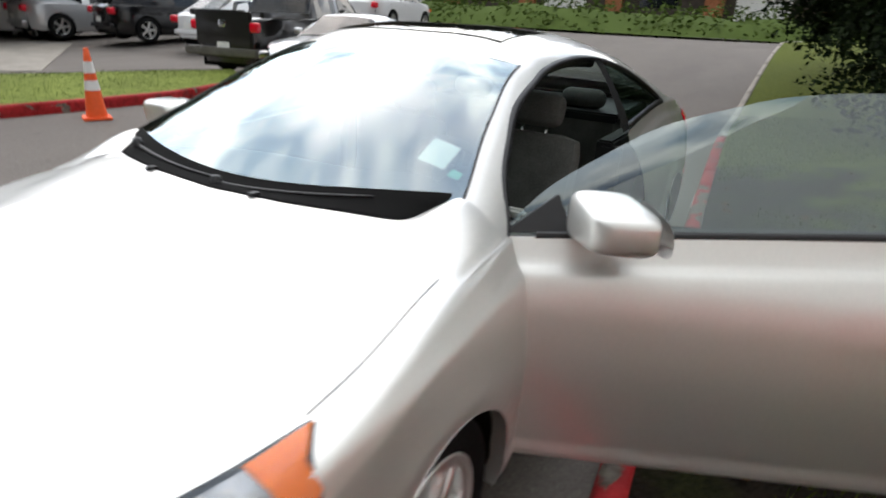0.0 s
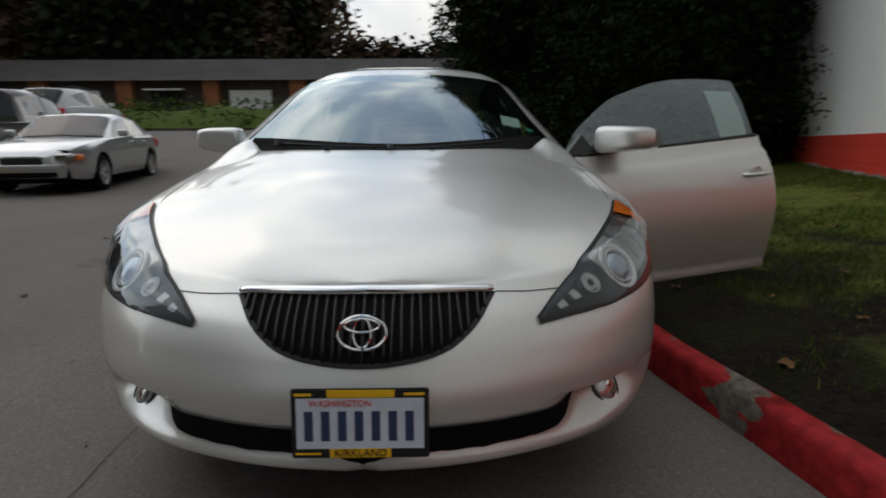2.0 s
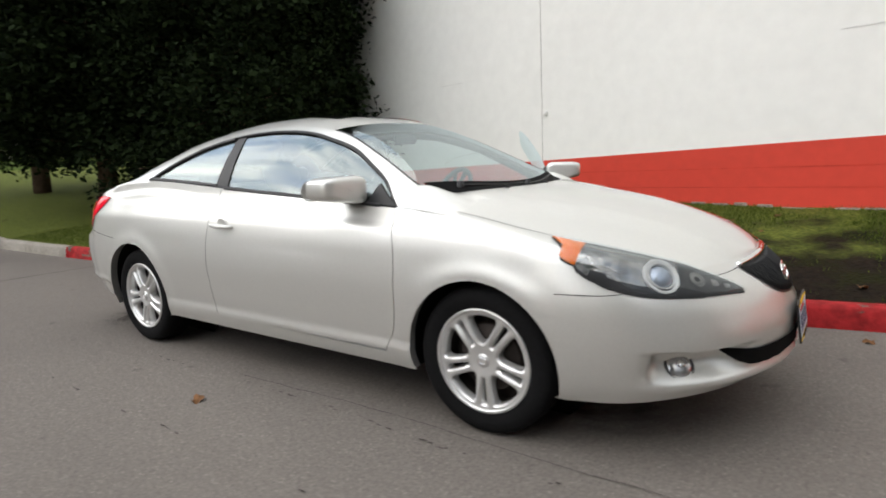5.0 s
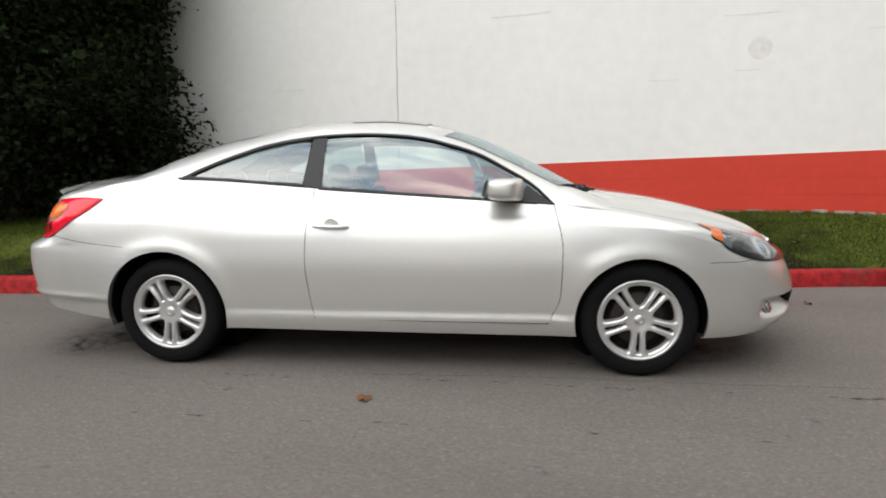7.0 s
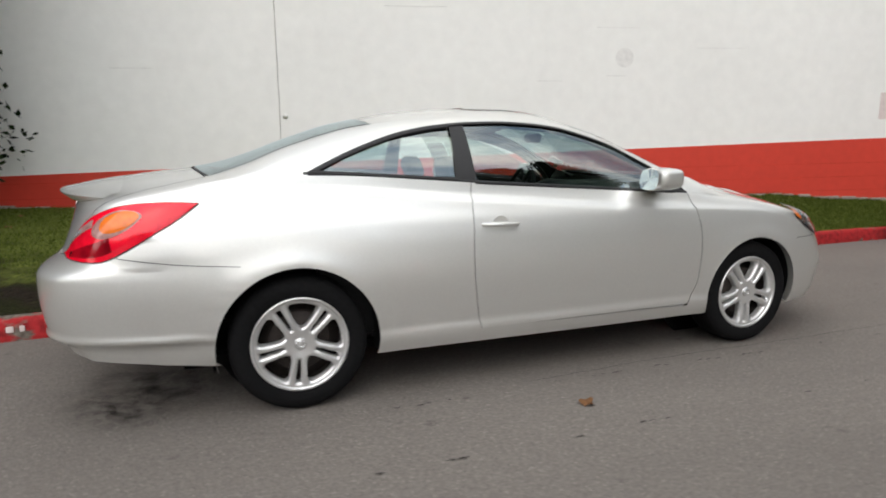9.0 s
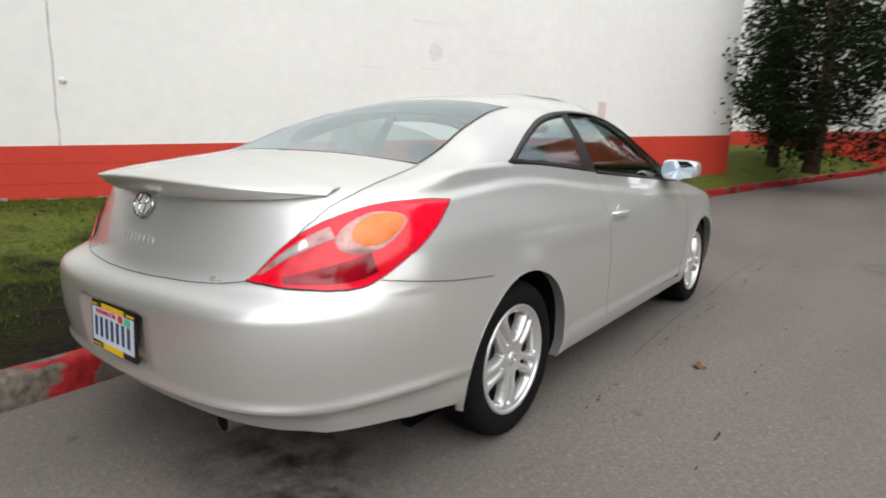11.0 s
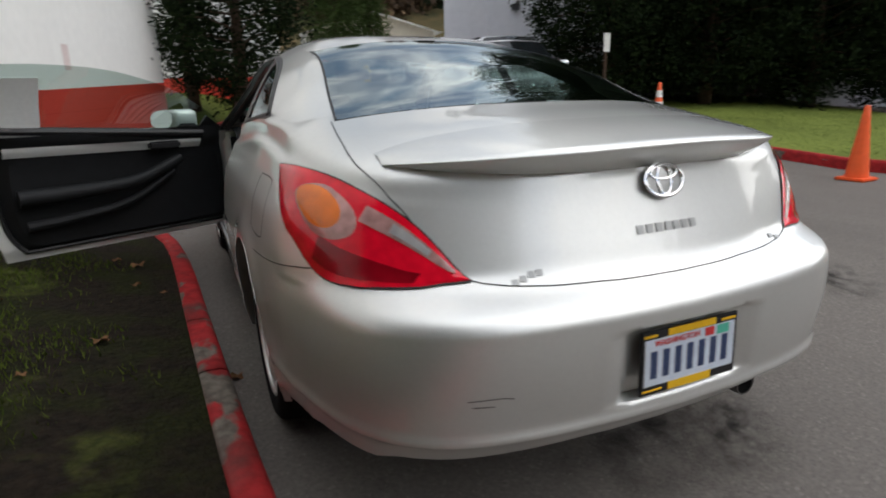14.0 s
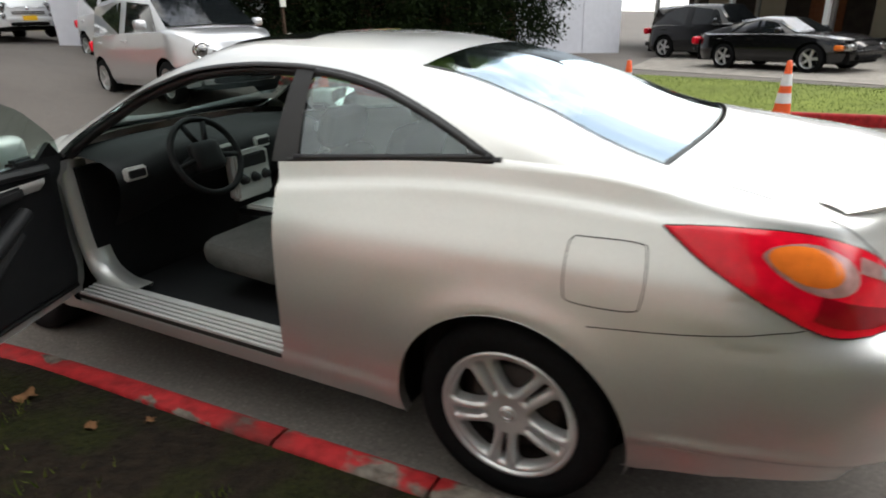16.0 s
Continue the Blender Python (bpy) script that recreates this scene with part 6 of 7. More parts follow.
for k, (x, y, h, r) in enumerate(((8.6, -9.0, 12.0, 1.9), (7.6, -11.2, 13.0, 1.9), (6.4, -13.4, 13.0, 1.9), (5.2, -15.4, 11.5, 1.6), (9.8, -12.0, 13.0, 2.1), (8.2, -14.8, 12.5, 2.0))):
    conifer(x, y, lie(x, y) + 0.1, h, r, 20 + k, "dark evergreen in a dense row behind the grass", 2.0, 1.3, size=0.19, base=0.04, lobes=0.2)


# ---- other vehicles ----
def simple_wheel(parent, x, y, r, mat):
    s = 1 if y > 0 else -1
    w = part("wheel", lathe([(r * 0.62, -0.09 * s), (r * 0.9, -0.10 * s), (r, -0.06 * s), (r, 0.07 * s), (r * 0.92, 0.10 * s), (r * 0.68, 0.10 * s)], 32, None, "y", (x, y, r)), M["rubber"], parent)
    bm = lathe([(0.001, 0.055 * s), (r * 0.18, 0.06 * s), (r * 0.2, 0.04 * s)], 20, None, "y", (x, y, r))
    lathe([(r * 0.62, 0.0), (r * 0.66, 0.09 * s), (r * 0.70, 0.10 * s), (r * 0.69, 0.085 * s)], 32, bm, "y", (x, y, r))
    for k in range(5):
        R = Matrix.Translation((x, y, r)) @ Matrix.Rotation(2 * math.pi * k / 5 + 0.3, 4, "Y")
        box(bm, -r * 0.09, r * 0.09, min(0.03 * s, 0.07 * s), max(0.03 * s, 0.07 * s), r * 0.12, r * 0.66, 0.006, R)
    part("rim", bm, mat, w)
    bm = lathe([(0.001, 0.0), (r * 0.62, -0.01 * s)], 24, None, "y", (x, y, r))
    part("brake_disc", bm, M["gap"], w)


def build_vehicle(label, category, at, heading, mat, L=4.6, W=1.78, H=1.45, front=0.68, hood=0.92, tail=0.95, cowl=0.95, roof_f=0.2, roof_r=-0.9, back=-1.65, r=0.32, axles=(1.38, -1.32), bed=None, name="parked_car", plate=None, roundness=3.0, rails=False, round_lamps=False, group="parked cars"):
    """A parked vehicle: lofted body, cabin with glass, lamps, bumpers and wheels."""
    car = thing(name, label, category, group, at=at, rz=heading)
    hl, hw = L / 2, W / 2
    top = curve((-hl, tail - 0.10), (-hl + 0.12, tail - 0.01), (-hl + 0.5, tail), (back + 0.1, tail + 0.03), (0, (hood + tail) / 2 + 0.04), (cowl, hood + 0.05), (lerp(cowl, hl, 0.6), hood - 0.02), (hl - 0.15, front + 0.10), (hl, front))
    sh = curve((-hl, tail - 0.16), (-hl + 0.5, tail - 0.05), (0, (hood + tail) / 2), (cowl, hood), (hl - 0.3, front + 0.06), (hl, front - 0.06))

    def wide(x):
        k = abs(x) / hl
        return hw * max(1 - max((k - 0.62) / 0.385, 0) ** roundness * 0.55, 0.3)

    def section(x):
        w, zs, zt = wide(x), sh(x), max(top(x), sh(x) + 0.02)
        low = 0.24 + 0.06 * step(hl - 0.5, hl, abs(x))
        return [(w * 0.93, low), (w * 0.985, low + 0.12), (w, lerp(low, zs, 0.45)), (w * 0.985, lerp(low, zs, 0.75)), (w * 0.95, zs), (w * 0.90, zs + 0.6 * (zt - zs)), (w * 0.6, zt - 0.004), (0, zt)]
    xs_ = np.linspace(-hl, hl, 92).tolist()
    bm = bmesh.new()
    rows = []
    for x in xs_:
        coarse, half = section(x), []
        for (ya, za), (yb, zb_) in zip(coarse, coarse[1:]):
            half += [(lerp(ya, yb, q / 3), lerp(za, zb_, q / 3)) for q in range(3)]
        half.append(coarse[-1])
        rows.append([bm.verts.new((x, y, z)) for y, z in half] + [bm.verts.new((x, -y, z)) for y, z in half[-2::-1]])
    for i in range(len(rows) - 1):
        for j in range(len(rows[0]) - 1):
            quad = (rows[i][j], rows[i][j + 1], rows[i + 1][j + 1], rows[i + 1][j])
            c = sum((v.co for v in quad), Vector()) / 4
            if any(math.hypot(c.x - a, c.z - r) < r + 0.055 for a in axles) and abs(c.y) > hw * 0.6:
                continue
            bm.faces.new(quad)
    for e in [e for e in bm.edges if len(e.link_faces) == 1]:
        for v in e.verts:
            for a in axles:
                d = Vector((v.co.x - a, v.co.z - r))
                if d.length < r + 0.12 and v.co.z > 0.30 and abs(v.co.y) > hw * 0.6:
                    d = d.normalized() * (r + 0.055)
                    v.co.x, v.co.z = a + d.x, r + d.y
    bm.faces.new(rows[0]); bm.faces.new(rows[-1][::-1])
    bmesh.ops.recalc_face_normals(bm, faces=bm.faces)
    shell = part("body", bm, mat, car, sharp=45)
    part("underbody", box(bmesh.new(), -hl + 0.15, hl - 0.15, -hw * 0.72, hw * 0.72, 0.2, min(sh(0), 0.75), 0.02), M["gap"], car)
    wr, zb = hw * 0.72, lambda x: sh(x) - 0.01
    b0 = back if bed is None else bed
    prof = [(cowl, top(cowl) - 0.01, 0.86), (roof_f, H - 0.05, 0.73), (lerp(roof_f, roof_r, 0.5), H, 0.72), (roof_r, H - 0.05, 0.70), (b0, top(b0) - 0.01, 0.84)]
    rows = []
    for x, z, k in prof:
        wb = wide(x) * 0.93
        wt = hw * k if z > sh(x) + 0.15 else wb * 0.93
        rows.append([Vector(p) for p in ((x, wb, zb(x)), (x, lerp(wb, wt, 0.85), lerp(zb(x), z, 0.84)), (x, wt * 0.86, z - 0.012), (x, 0, z + 0.012), (x, -wt * 0.86, z - 0.012), (x, -lerp(wb, wt, 0.85), lerp(zb(x), z, 0.84)), (x, -wb, zb(x)))])
    cab = part("cabin", grid(rows), mat, car, sharp=60)
    part("roof_trim", grid([[p + Vector((0, 0, -0.05)) for p in q[2:5]] for q in rows[1:4]]), M["dash"], cab)

    def pane(nm, a, b, c, d, off):
        bm = bmesh.new()
        ctr = (a + b + c + d) / 4
        n = (b - a).cross(d - a).normalized()
        if n.dot(ctr - Vector((ctr.x * 0.4, 0, 0.8))) < 0:
            n = -n
        q = [p.lerp(ctr, 0.055) + n * off for p in (a, b, c, d)]
        v = [bm.verts.new(p) for p in q] + [bm.verts.new(p - n * (off + 0.004)) for p in q]
        bm.faces.new(v[:4])
        for i in range(4):
            bm.faces.new((v[i], v[(i + 1) % 4], v[(i + 1) % 4 + 4], v[i + 4]))
        part(nm, bm, M["dark_glass"], cab, smooth=False)
    for i, nm in ((0, "windscreen"), (3, "rear_window")):
        a, b = rows[i], rows[i + 1]
        lo, hi = (a, b) if i == 0 else (b, a)
        up_ = Vector((0.022 if i == 0 else -0.022, 0, 0.016))
        strip = []
        for q in (0.07, 0.35, 0.65, 0.93):
            line = [lo[j].lerp(hi[j], q) for j in range(1, 6)]
            line[0], line[4] = line[0].lerp(line[1], 0.10), line[4].lerp(line[3], 0.10)
            strip.append([p + up_ for p in line])
        bm = grid(strip)
        bmesh.ops.solidify(bm, geom=bm.faces, thickness=0.006)
        part(nm, bm, M["dark_glass"], cab, smooth=False)
    for s_, (j0, j1) in ((1, (0, 1)), (-1, (6, 5))):
        pane("side_window", rows[0][j0].lerp(rows[1][j0], 0.28), rows[2][j0].lerp(rows[1][j0], 0.3), rows[2][j1].lerp(rows[1][j1], 0.3), rows[1][j1].lerp(rows[0][j1], 0.12), 0.008)
        pane("side_window", rows[2][j0].lerp(rows[1][j0], 0.15), rows[4][j0].lerp(rows[3][j0], 0.6), rows[3][j1].lerp(rows[4][j1], 0.05), rows[2][j1].lerp(rows[1][j1], 0.15), 0.008)
        m = part("wing_mirror", cushion(cowl - 0.42, cowl - 0.28, s_ * (hw + 0.10) - 0.09, s_ * (hw + 0.10) + 0.09, hood + 0.05, hood + 0.19, 0.05), mat, car)
        if round_lamps:
            for y_, z_, r_ in ((0.64, front - 0.02, 0.125), (0.66, front - 0.235, 0.085)):
                hd = part("headlight", lathe([(0.001, 0.03), (r_ * 0.5, 0.025), (r_ * 0.86, 0.0), (r_ * 0.9, -0.10)], 24, None, "x", (hl - 0.10, s_ * hw * y_, z_)), M["reflector"], car)
                part("lamp_ring", turned(torus_oval(r_ * 0.93, r_ * 0.93, 0.014), Matrix.Translation((hl - 0.10, s_ * hw * y_, z_)) @ Matrix.Rotation(math.pi / 2, 4, "Y")), M["chrome"], hd)
                part("bulb_cap", lathe([(0.001, 0.045), (r_ * 0.32, 0.035), (r_ * 0.35, 0.0)], 16, None, "x", (hl - 0.10, s_ * hw * y_, z_)), M["tail_glass"], hd)
        else:
            part("headlight", cushion(hl - 0.30, hl - 0.05, s_ * hw * 0.66 - 0.16, s_ * hw * 0.66 + 0.16, front - 0.12, front + 0.04, 0.06), M["reflector"], car)
        if not round_lamps:
            part("indicator", cushion(hl - 0.42, hl - 0.22, s_ * hw * 0.86 - 0.06, s_ * hw * 0.86 + 0.04, front - 0.10, front + 0.02, 0.04), M["amber"], car)
        part("tail_light", cushion(-hl - 0.015, -hl + 0.16, s_ * hw * 0.72 - 0.12, s_ * hw * 0.72 + 0.12, tail - 0.30, tail - 0.10, 0.05), M["red_lens"], car)
        for a in axles:
            simple_wheel(car, a, s_ * (hw - 0.11), r, M["alloy"])
            lin = [[(a + (r + 0.07) * math.cos(t), s_ * (hw * 0.965), r + (r + 0.07) * math.sin(t)), (a + (r + 0.05) * math.cos(t), s_ * hw * 0.55, r + (r + 0.05) * math.sin(t))] for t in np.linspace(-0.2, math.pi + 0.2, 20)]
            part("arch_liner", grid(lin), M["gap"], car)
        for xh in (lerp(cowl, back, 0.42), lerp(cowl, back, 0.75)):
            part("door_handle", cushion(xh - 0.09, xh + 0.09, s_ * wide(xh) * 0.985 - 0.02, s_ * wide(xh) * 0.985 + 0.025, sh(xh) - 0.13, sh(xh) - 0.09, 0.015), mat, car)
    if round_lamps:
        nose = part("slot_grille", cushion(hl - 0.06, hl + 0.014, -hw * 0.48, hw * 0.48, front - 0.20, front - 0.12, 0.025), M["gap"], car)
        for z_ in (front - 0.205, front - 0.16, front - 0.115):
            part("grille_bar", tube([(hl + 0.012, -hw * 0.49, z_), (hl + 0.022, 0, z_ - 0.004), (hl + 0.012, hw * 0.49, z_)], 0.009, None, 6), M["silver_trim"], nose)
        for s_ in (1, -1):
            part("chrome_strip", tube([(hl + 0.004, s_ * 0.09, front - 0.045), (hl + 0.004, s_ * 0.30, front - 0.035), (hl - 0.01, s_ * 0.46, front - 0.02)], 0.014, None, 6), M["chrome"], car)
        part("badge", lathe([(0.001, 0.022), (0.045, 0.018), (0.055, 0.0)], 18, None, "x", (hl, 0, front - 0.045)), M["chrome"], car)
    else:
        part("grille", cushion(hl - 0.08, hl + 0.012, -hw * 0.36, hw * 0.36, front - 0.16, front - 0.02, 0.03), M["lamp_dark"], car)
    part("lower_grille", cushion(hl - 0.1, hl + 0.018, -hw * 0.55, hw * 0.55, 0.30, 0.40, 0.03), M["gap"], car)
    part("front_bumper", cushion(hl - 0.14, hl + 0.03, -hw * 0.66, hw * 0.66, 0.42, 0.53, 0.04), mat, car)
    part("rear_bumper", cushion(-hl - 0.03, -hl + 0.14, -hw * 0.70, hw * 0.70, 0.38, 0.54, 0.05), mat, car)
    part("number_plate", box(bmesh.new(), -hl - 0.045, -hl - 0.03, -0.155, 0.155, 0.56, 0.71, 0.004), M["white"], car)
    if plate:
        part("number_plate", box(bmesh.new(), hl + 0.03, hl + 0.045, -0.17, 0.17, 0.43, 0.55, 0.004), plate, car)
    if rails:
        for s_ in (1, -1):
            part("roof_rail", tube([(roof_f - 0.1, s_ * hw * 0.60, H + 0.01), (lerp(roof_f, roof_r, 0.5), s_ * hw * 0.60, H + 0.05), (roof_r, s_ * hw * 0.58, H + 0.01)], 0.018, None, 6), M["black"], cab)
    if bed is not None:
        for s_ in (1, -1):
            part("bed_rail", box(bmesh.new(), -hl + 0.1, bed - 0.1, s_ * hw * 0.88 - 0.05, s_ * hw * 0.88 + 0.05, tail - 0.02, tail + 0.10, 0.02), mat, car)
        part("tailgate", box(bmesh.new(), -hl - 0.02, -hl + 0.08, -hw * 0.70, hw * 0.70, 0.62, tail + 0.09, 0.03), mat, car)
        part("step_bumper", box(bmesh.new(), -hl - 0.16, -hl + 0.05, -hw * 0.92, hw * 0.92, 0.44, 0.60, 0.03), M["steel"], car)
        part("badge", cushion(-hl - 0.04, -hl, -0.09, 0.09, tail - 0.22, tail - 0.08, 0.03), M["chrome"], car)
    return car


def on(x, y):
    return (x, y, lie(x, y))


P_WHITE = material("white_car_paint", (0.75, 0.76, 0.77), 0.3, 0.0, 1.0, grain=0.02, scale=50)
P_SILVER = material("silver_car_paint", (0.55, 0.56, 0.57), 0.3, 0.6, 1.0, grain=0.02, scale=50)
P_BLACK = material("black_car_paint", (0.006, 0.006, 0.007), 0.2, 0.0, 0.35, grain=0.1, scale=50)
P_GREY = material("dark_grey_car_paint", (0.018, 0.017, 0.017), 0.3, 0.3, 1.0, grain=0.1, scale=50)
SUV = dict(L=4.75, W=1.9, H=1.74, front=0.86, hood=1.08, tail=1.10, cowl=1.0, roof_f=0.45, roof_r=-1.9, back=-2.25, r=0.37, axles=(1.42, -1.35))
MINI = dict(L=4.2, W=1.78, H=1.66, front=0.80, hood=1.05, tail=1.05, cowl=1.35, roof_f=0.72, roof_r=-1.65, back=-2.0, r=0.32, axles=(1.33, -1.28), plate=M["yellow"], round_lamps=True)
build_vehicle("silver four-door sedan with amber corner lamps", "car", on(-8.35, -7.0), 9, P_SILVER, L=4.75, H=1.42, front=0.66, hood=0.90, tail=0.98, plate=None)
build_vehicle("dark grey pickup truck with its tailgate shut", "truck", on(-9.4, -9.4), 189, P_GREY, L=5.8, W=2.02, H=1.92, front=1.0, hood=1.2, tail=1.22, cowl=1.35, roof_f=0.75, roof_r=-0.75, back=-1.0, bed=-1.0, r=0.40, axles=(1.85, -1.75), name="pickup_truck")
build_vehicle("white sport utility vehicle with roof rails", "car", on(-19, -13.5), 185, P_WHITE, rails=True, **SUV)
build_vehicle("white compact hatchback beside the parked row", "car", on(-11.5, -13.8), 180, P_WHITE, L=4.1, H=1.5, tail=1.0)
build_vehicle("black sport utility vehicle with bright wheels", "car", on(-11.5, -17.2), 172, P_BLACK, **SUV)
build_vehicle("beige sport utility vehicle in a parked row", "car", on(-10.6, -20.4), 172, P_SILVER, **SUV)
build_vehicle("black sport utility vehicle in a parked row", "car", on(-9.8, -23.6), 172, P_BLACK, **SUV)
build_vehicle("silver tall hatchback with a yellow front plate", "car", on(7.2, -5.0), 166, P_SILVER, rails=True, **MINI)
build_vehicle("white tall hatchback with a yellow front plate", "car", on(11.3, -7.35), 167, P_WHITE, **MINI)
build_vehicle("white small hatchback with a yellow front plate", "car", on(17.2, -7.35), 172, P_WHITE, L=3.6, W=1.63, H=1.49, front=0.78, hood=0.98, tail=1.0, cowl=1.1, roof_f=0.45, roof_r=-1.2, back=-1.65, r=0.30, axles=(1.15, -1.15), plate=M["yellow"], round_lamps=True)
build_vehicle("black low sports coupe with silver wheels", "car", on(-2.15, -16.2), 147, P_BLACK, L=4.43, W=1.80, H=1.31, front=0.62, hood=0.86, tail=0.92, cowl=0.85, roof_f=0.2, roof_r=-0.6, back=-1.9, r=0.33, axles=(1.30, -1.05), roundness=2.2)
build_vehicle("black sport utility vehicle under the carport", "car", on(-0.2, -20.6), 150, P_BLACK, **SUV)
build_vehicle("white van beyond the carport", "van", on(-9.0, -23.0), 120, P_WHITE, L=4.9, W=1.95, H=1.9, front=0.95, hood=1.15, tail=1.2, cowl=1.6, roof_f=0.9, roof_r=-2.1, back=-2.35, r=0.35, axles=(1.6, -1.5))


# ---- cones ----
def build_cone(x, y, h=0.91, up=0.0, banded=True):
    c = thing("traffic_cone", "orange traffic cone with two white bands" if banded else "plain orange traffic cone without bands", "traffic cone", "cones along the kerb", at=(x, y, lie(x, y) + up), rz=random.uniform(0, 90))
    part("base", box(bmesh.new(), -0.19 * h, 0.19 * h, -0.19 * h, 0.19 * h, 0, 0.035, 0.012), M["orange"], c)
    r = lambda z: lerp(0.135, 0.030, z / h) * h / 0.91
    part("cone_body", lathe([(r(z), z) for z in (0.03, 0.2 * h, 0.4 * h, 0.6 * h, 0.8 * h, h - 0.01)] + [(0.02, h), (0.001, h)], 24, None, "z"), M["orange"], c)
    for a, b in ((0.42, 0.56), (0.66, 0.82)) if banded else ():
        part("white_band", lathe([(r(a * h) + 0.003, a * h), (r(b * h) + 0.003, b * h)], 24, None, "z"), M["white"], c)
    return c


for x, y, h in ((-2.16, -6.35, 0.88), (-0.2, -6.5, 0.88), (5.4, -6.6, 0.78)):
    build_cone(x, y, h)
build_cone(0.85, -6.35, 0.88, 0.0, False)
build_cone(4.95, -7.12, 0.78, 0.17)


slim = thing("delineator_post", "slim orange plastic post on a flat base by the kerb", "traffic post", at=on(3.5, -6.65))
part("base", lathe([(0.001, 0.03), (0.10, 0.03), (0.115, 0.02), (0.12, 0.0)], 20, None, "z"), M["orange"], slim)
part("post", lathe([(0.055, 0.02), (0.05, 0.10), (0.045, 0.46), (0.03, 0.49), (0.001, 0.495)], 16, None, "z"), M["orange"], slim)


# ---- buildings and distance ----
def slab(name, x0, x1, y0, y1, z0, z1, mat, parent=None, m=None, bevel=0.0):
    ob = part(name, box(bmesh.new(), x0, x1, y0, y1, z0, z1, bevel), mat, parent, smooth=False)
    return ob


hall = thing("building", "pale grey metal-clad hall behind the evergreens", "building", at=(14.2, -7.9, 0.3), rz=231)
slab("wall", -0.8, 17.5, 0.0, 0.3, -0.5, 6.5, M["cladding"], hall)
slab("side_wall", -0.802, -0.5, 0.3, 14, -0.5, 6.5, M["cladding"], hall)
slab("roof", -1.0, 17.7, -0.25, 14, 6.5, 6.7, M["roof_grey"], hall)
for k in range(9):
    slab("seam_strip", 1.9 * k + 0.6, 1.9 * k + 0.65, -0.025, 0.0, -0.4, 6.45, M["cladding"], hall)
part("wall_lamp", box(bmesh.new(), 1.4, 1.65, -0.15, 0.0, 3.2, 3.4, 0.03), M["lamp_dark"], hall)
port = thing("carport", "open carport with white posts and a flat roof", "carport", at=(-2.4, -24.5, 0), rz=147 - 180)
slab("roof", -8, 7.5, -3.5, 3.6, 2.7, 2.95, M["roof_grey"], port)
for px_ in (-6.5, -3.2, 0.1, 3.4, 6.7):
    for py_ in (-3.0, 3.3):
        slab("post", px_ - 0.07, px_ + 0.07, py_ - 0.07, py_ + 0.07, -0.1, 2.72, M["white"], port)
slab("back_wall", -8, 7.5, -3.6, -3.4, -0.1, 2.7, M["dark_wall"], port)
for k in range(6):
    slab("wall_panel", -7.6 + 2.5 * k, -6.2 + 2.5 * k, -3.4, -3.36, 0.3, 2.3, M["beige"] if k % 3 else M["brick"], port)
slab("apron", -8.5, 7.5, -3.2, 9.5, -0.02, 0.012, M["concrete"], port)

shed = thing("shed", "beige shed with a low gable and a grey roller door", "shed", at=(24.5, -8.0, 1.4), rz=168)
bm = bmesh.new()
prof = [(-3.0, -0.5), (3.0, -0.5), (3.0, 2.5), (0, 3.4), (-3.0, 2.5)]
a = [bm.verts.new((0, y, z)) for y, z in prof]
b = [bm.verts.new((-6, y, z)) for y, z in prof]
bm.faces.new(a); bm.faces.new(b[::-1])
for i in range(5):
    bm.faces.new((a[i], b[i], b[(i + 1) % 5], a[(i + 1) % 5]))
part("wall", bm, M["beige"], shed, smooth=False)
for s_ in (1, -1):
    bm = bmesh.new()
    grid([[(0.3, 0, 3.45), (-6.3, 0, 3.45)], [(0.3, s_ * 3.35, 2.44), (-6.3, s_ * 3.35, 2.44)]], bm)
    bmesh.ops.solidify(bm, geom=bm.faces, thickness=0.08)
    part("roof", bm, M["white_wall"], shed, smooth=False)
door = slab("roller_door", 0.0, 0.04, 0.9, 2.6, -0.4, 1.6, M["roof_grey"], shed)
for k in range(8):
    slab("slat", 0.03, 0.055, 0.92, 2.58, -0.35 + 0.24 * k, -0.15 + 0.24 * k, M["roof_grey"], door)
far = thing("building", "white building with a red base beyond the fir", "building", at=(19.5, -0.6, 0.6), rz=0)
slab("wall", 0, 8, -2.2, 6, -0.5, 6, M["white_wall"], far)
slab("red_base", -0.01, 8, -2.21, 6, -0.5, 1.2, M["red_paint"], far)
post = thing("sign_post", "brown wooden post with a small red sign", "sign", at=(16.8, -3.7, lie(16.8, -3.7) + 0.1))
slab("post", -0.09, 0.09, -0.09, 0.09, -0.1, 1.25, M["bark"], post)
slab("sign", -0.11, -0.09, -0.16, 0.16, 0.95, 1.35, M["red_paint"], post)
parking_sign = thing("sign_post", "slim brown post with a small white sign on the grass strip", "sign", at=(7.1, -7.6, lie(7.1, -7.6) + 0.1))
slab("post", -0.025, 0.025, -0.025, 0.025, -0.1, 1.75, M["bark"], parking_sign)
slab("sign", -0.045, -0.025, -0.08, 0.08, 1.36, 1.74, M["patch"], parking_sign)
hyd = thing("hydrant", "small yellow hydrant on the verge", "hydrant", at=(18.0, -5.6, lie(18.0, -5.6)))
part("barrel", lathe([(0.14, 0), (0.12, 0.05), (0.11, 0.45), (0.13, 0.5), (0.08, 0.62), (0.001, 0.66)], 16, None, "z"), M["yellow"], hyd)
part("outlet", lathe([(0.05, -0.2), (0.05, 0.2)], 12, None, "y", (0, 0, 0.38)), M["yellow"], hyd)


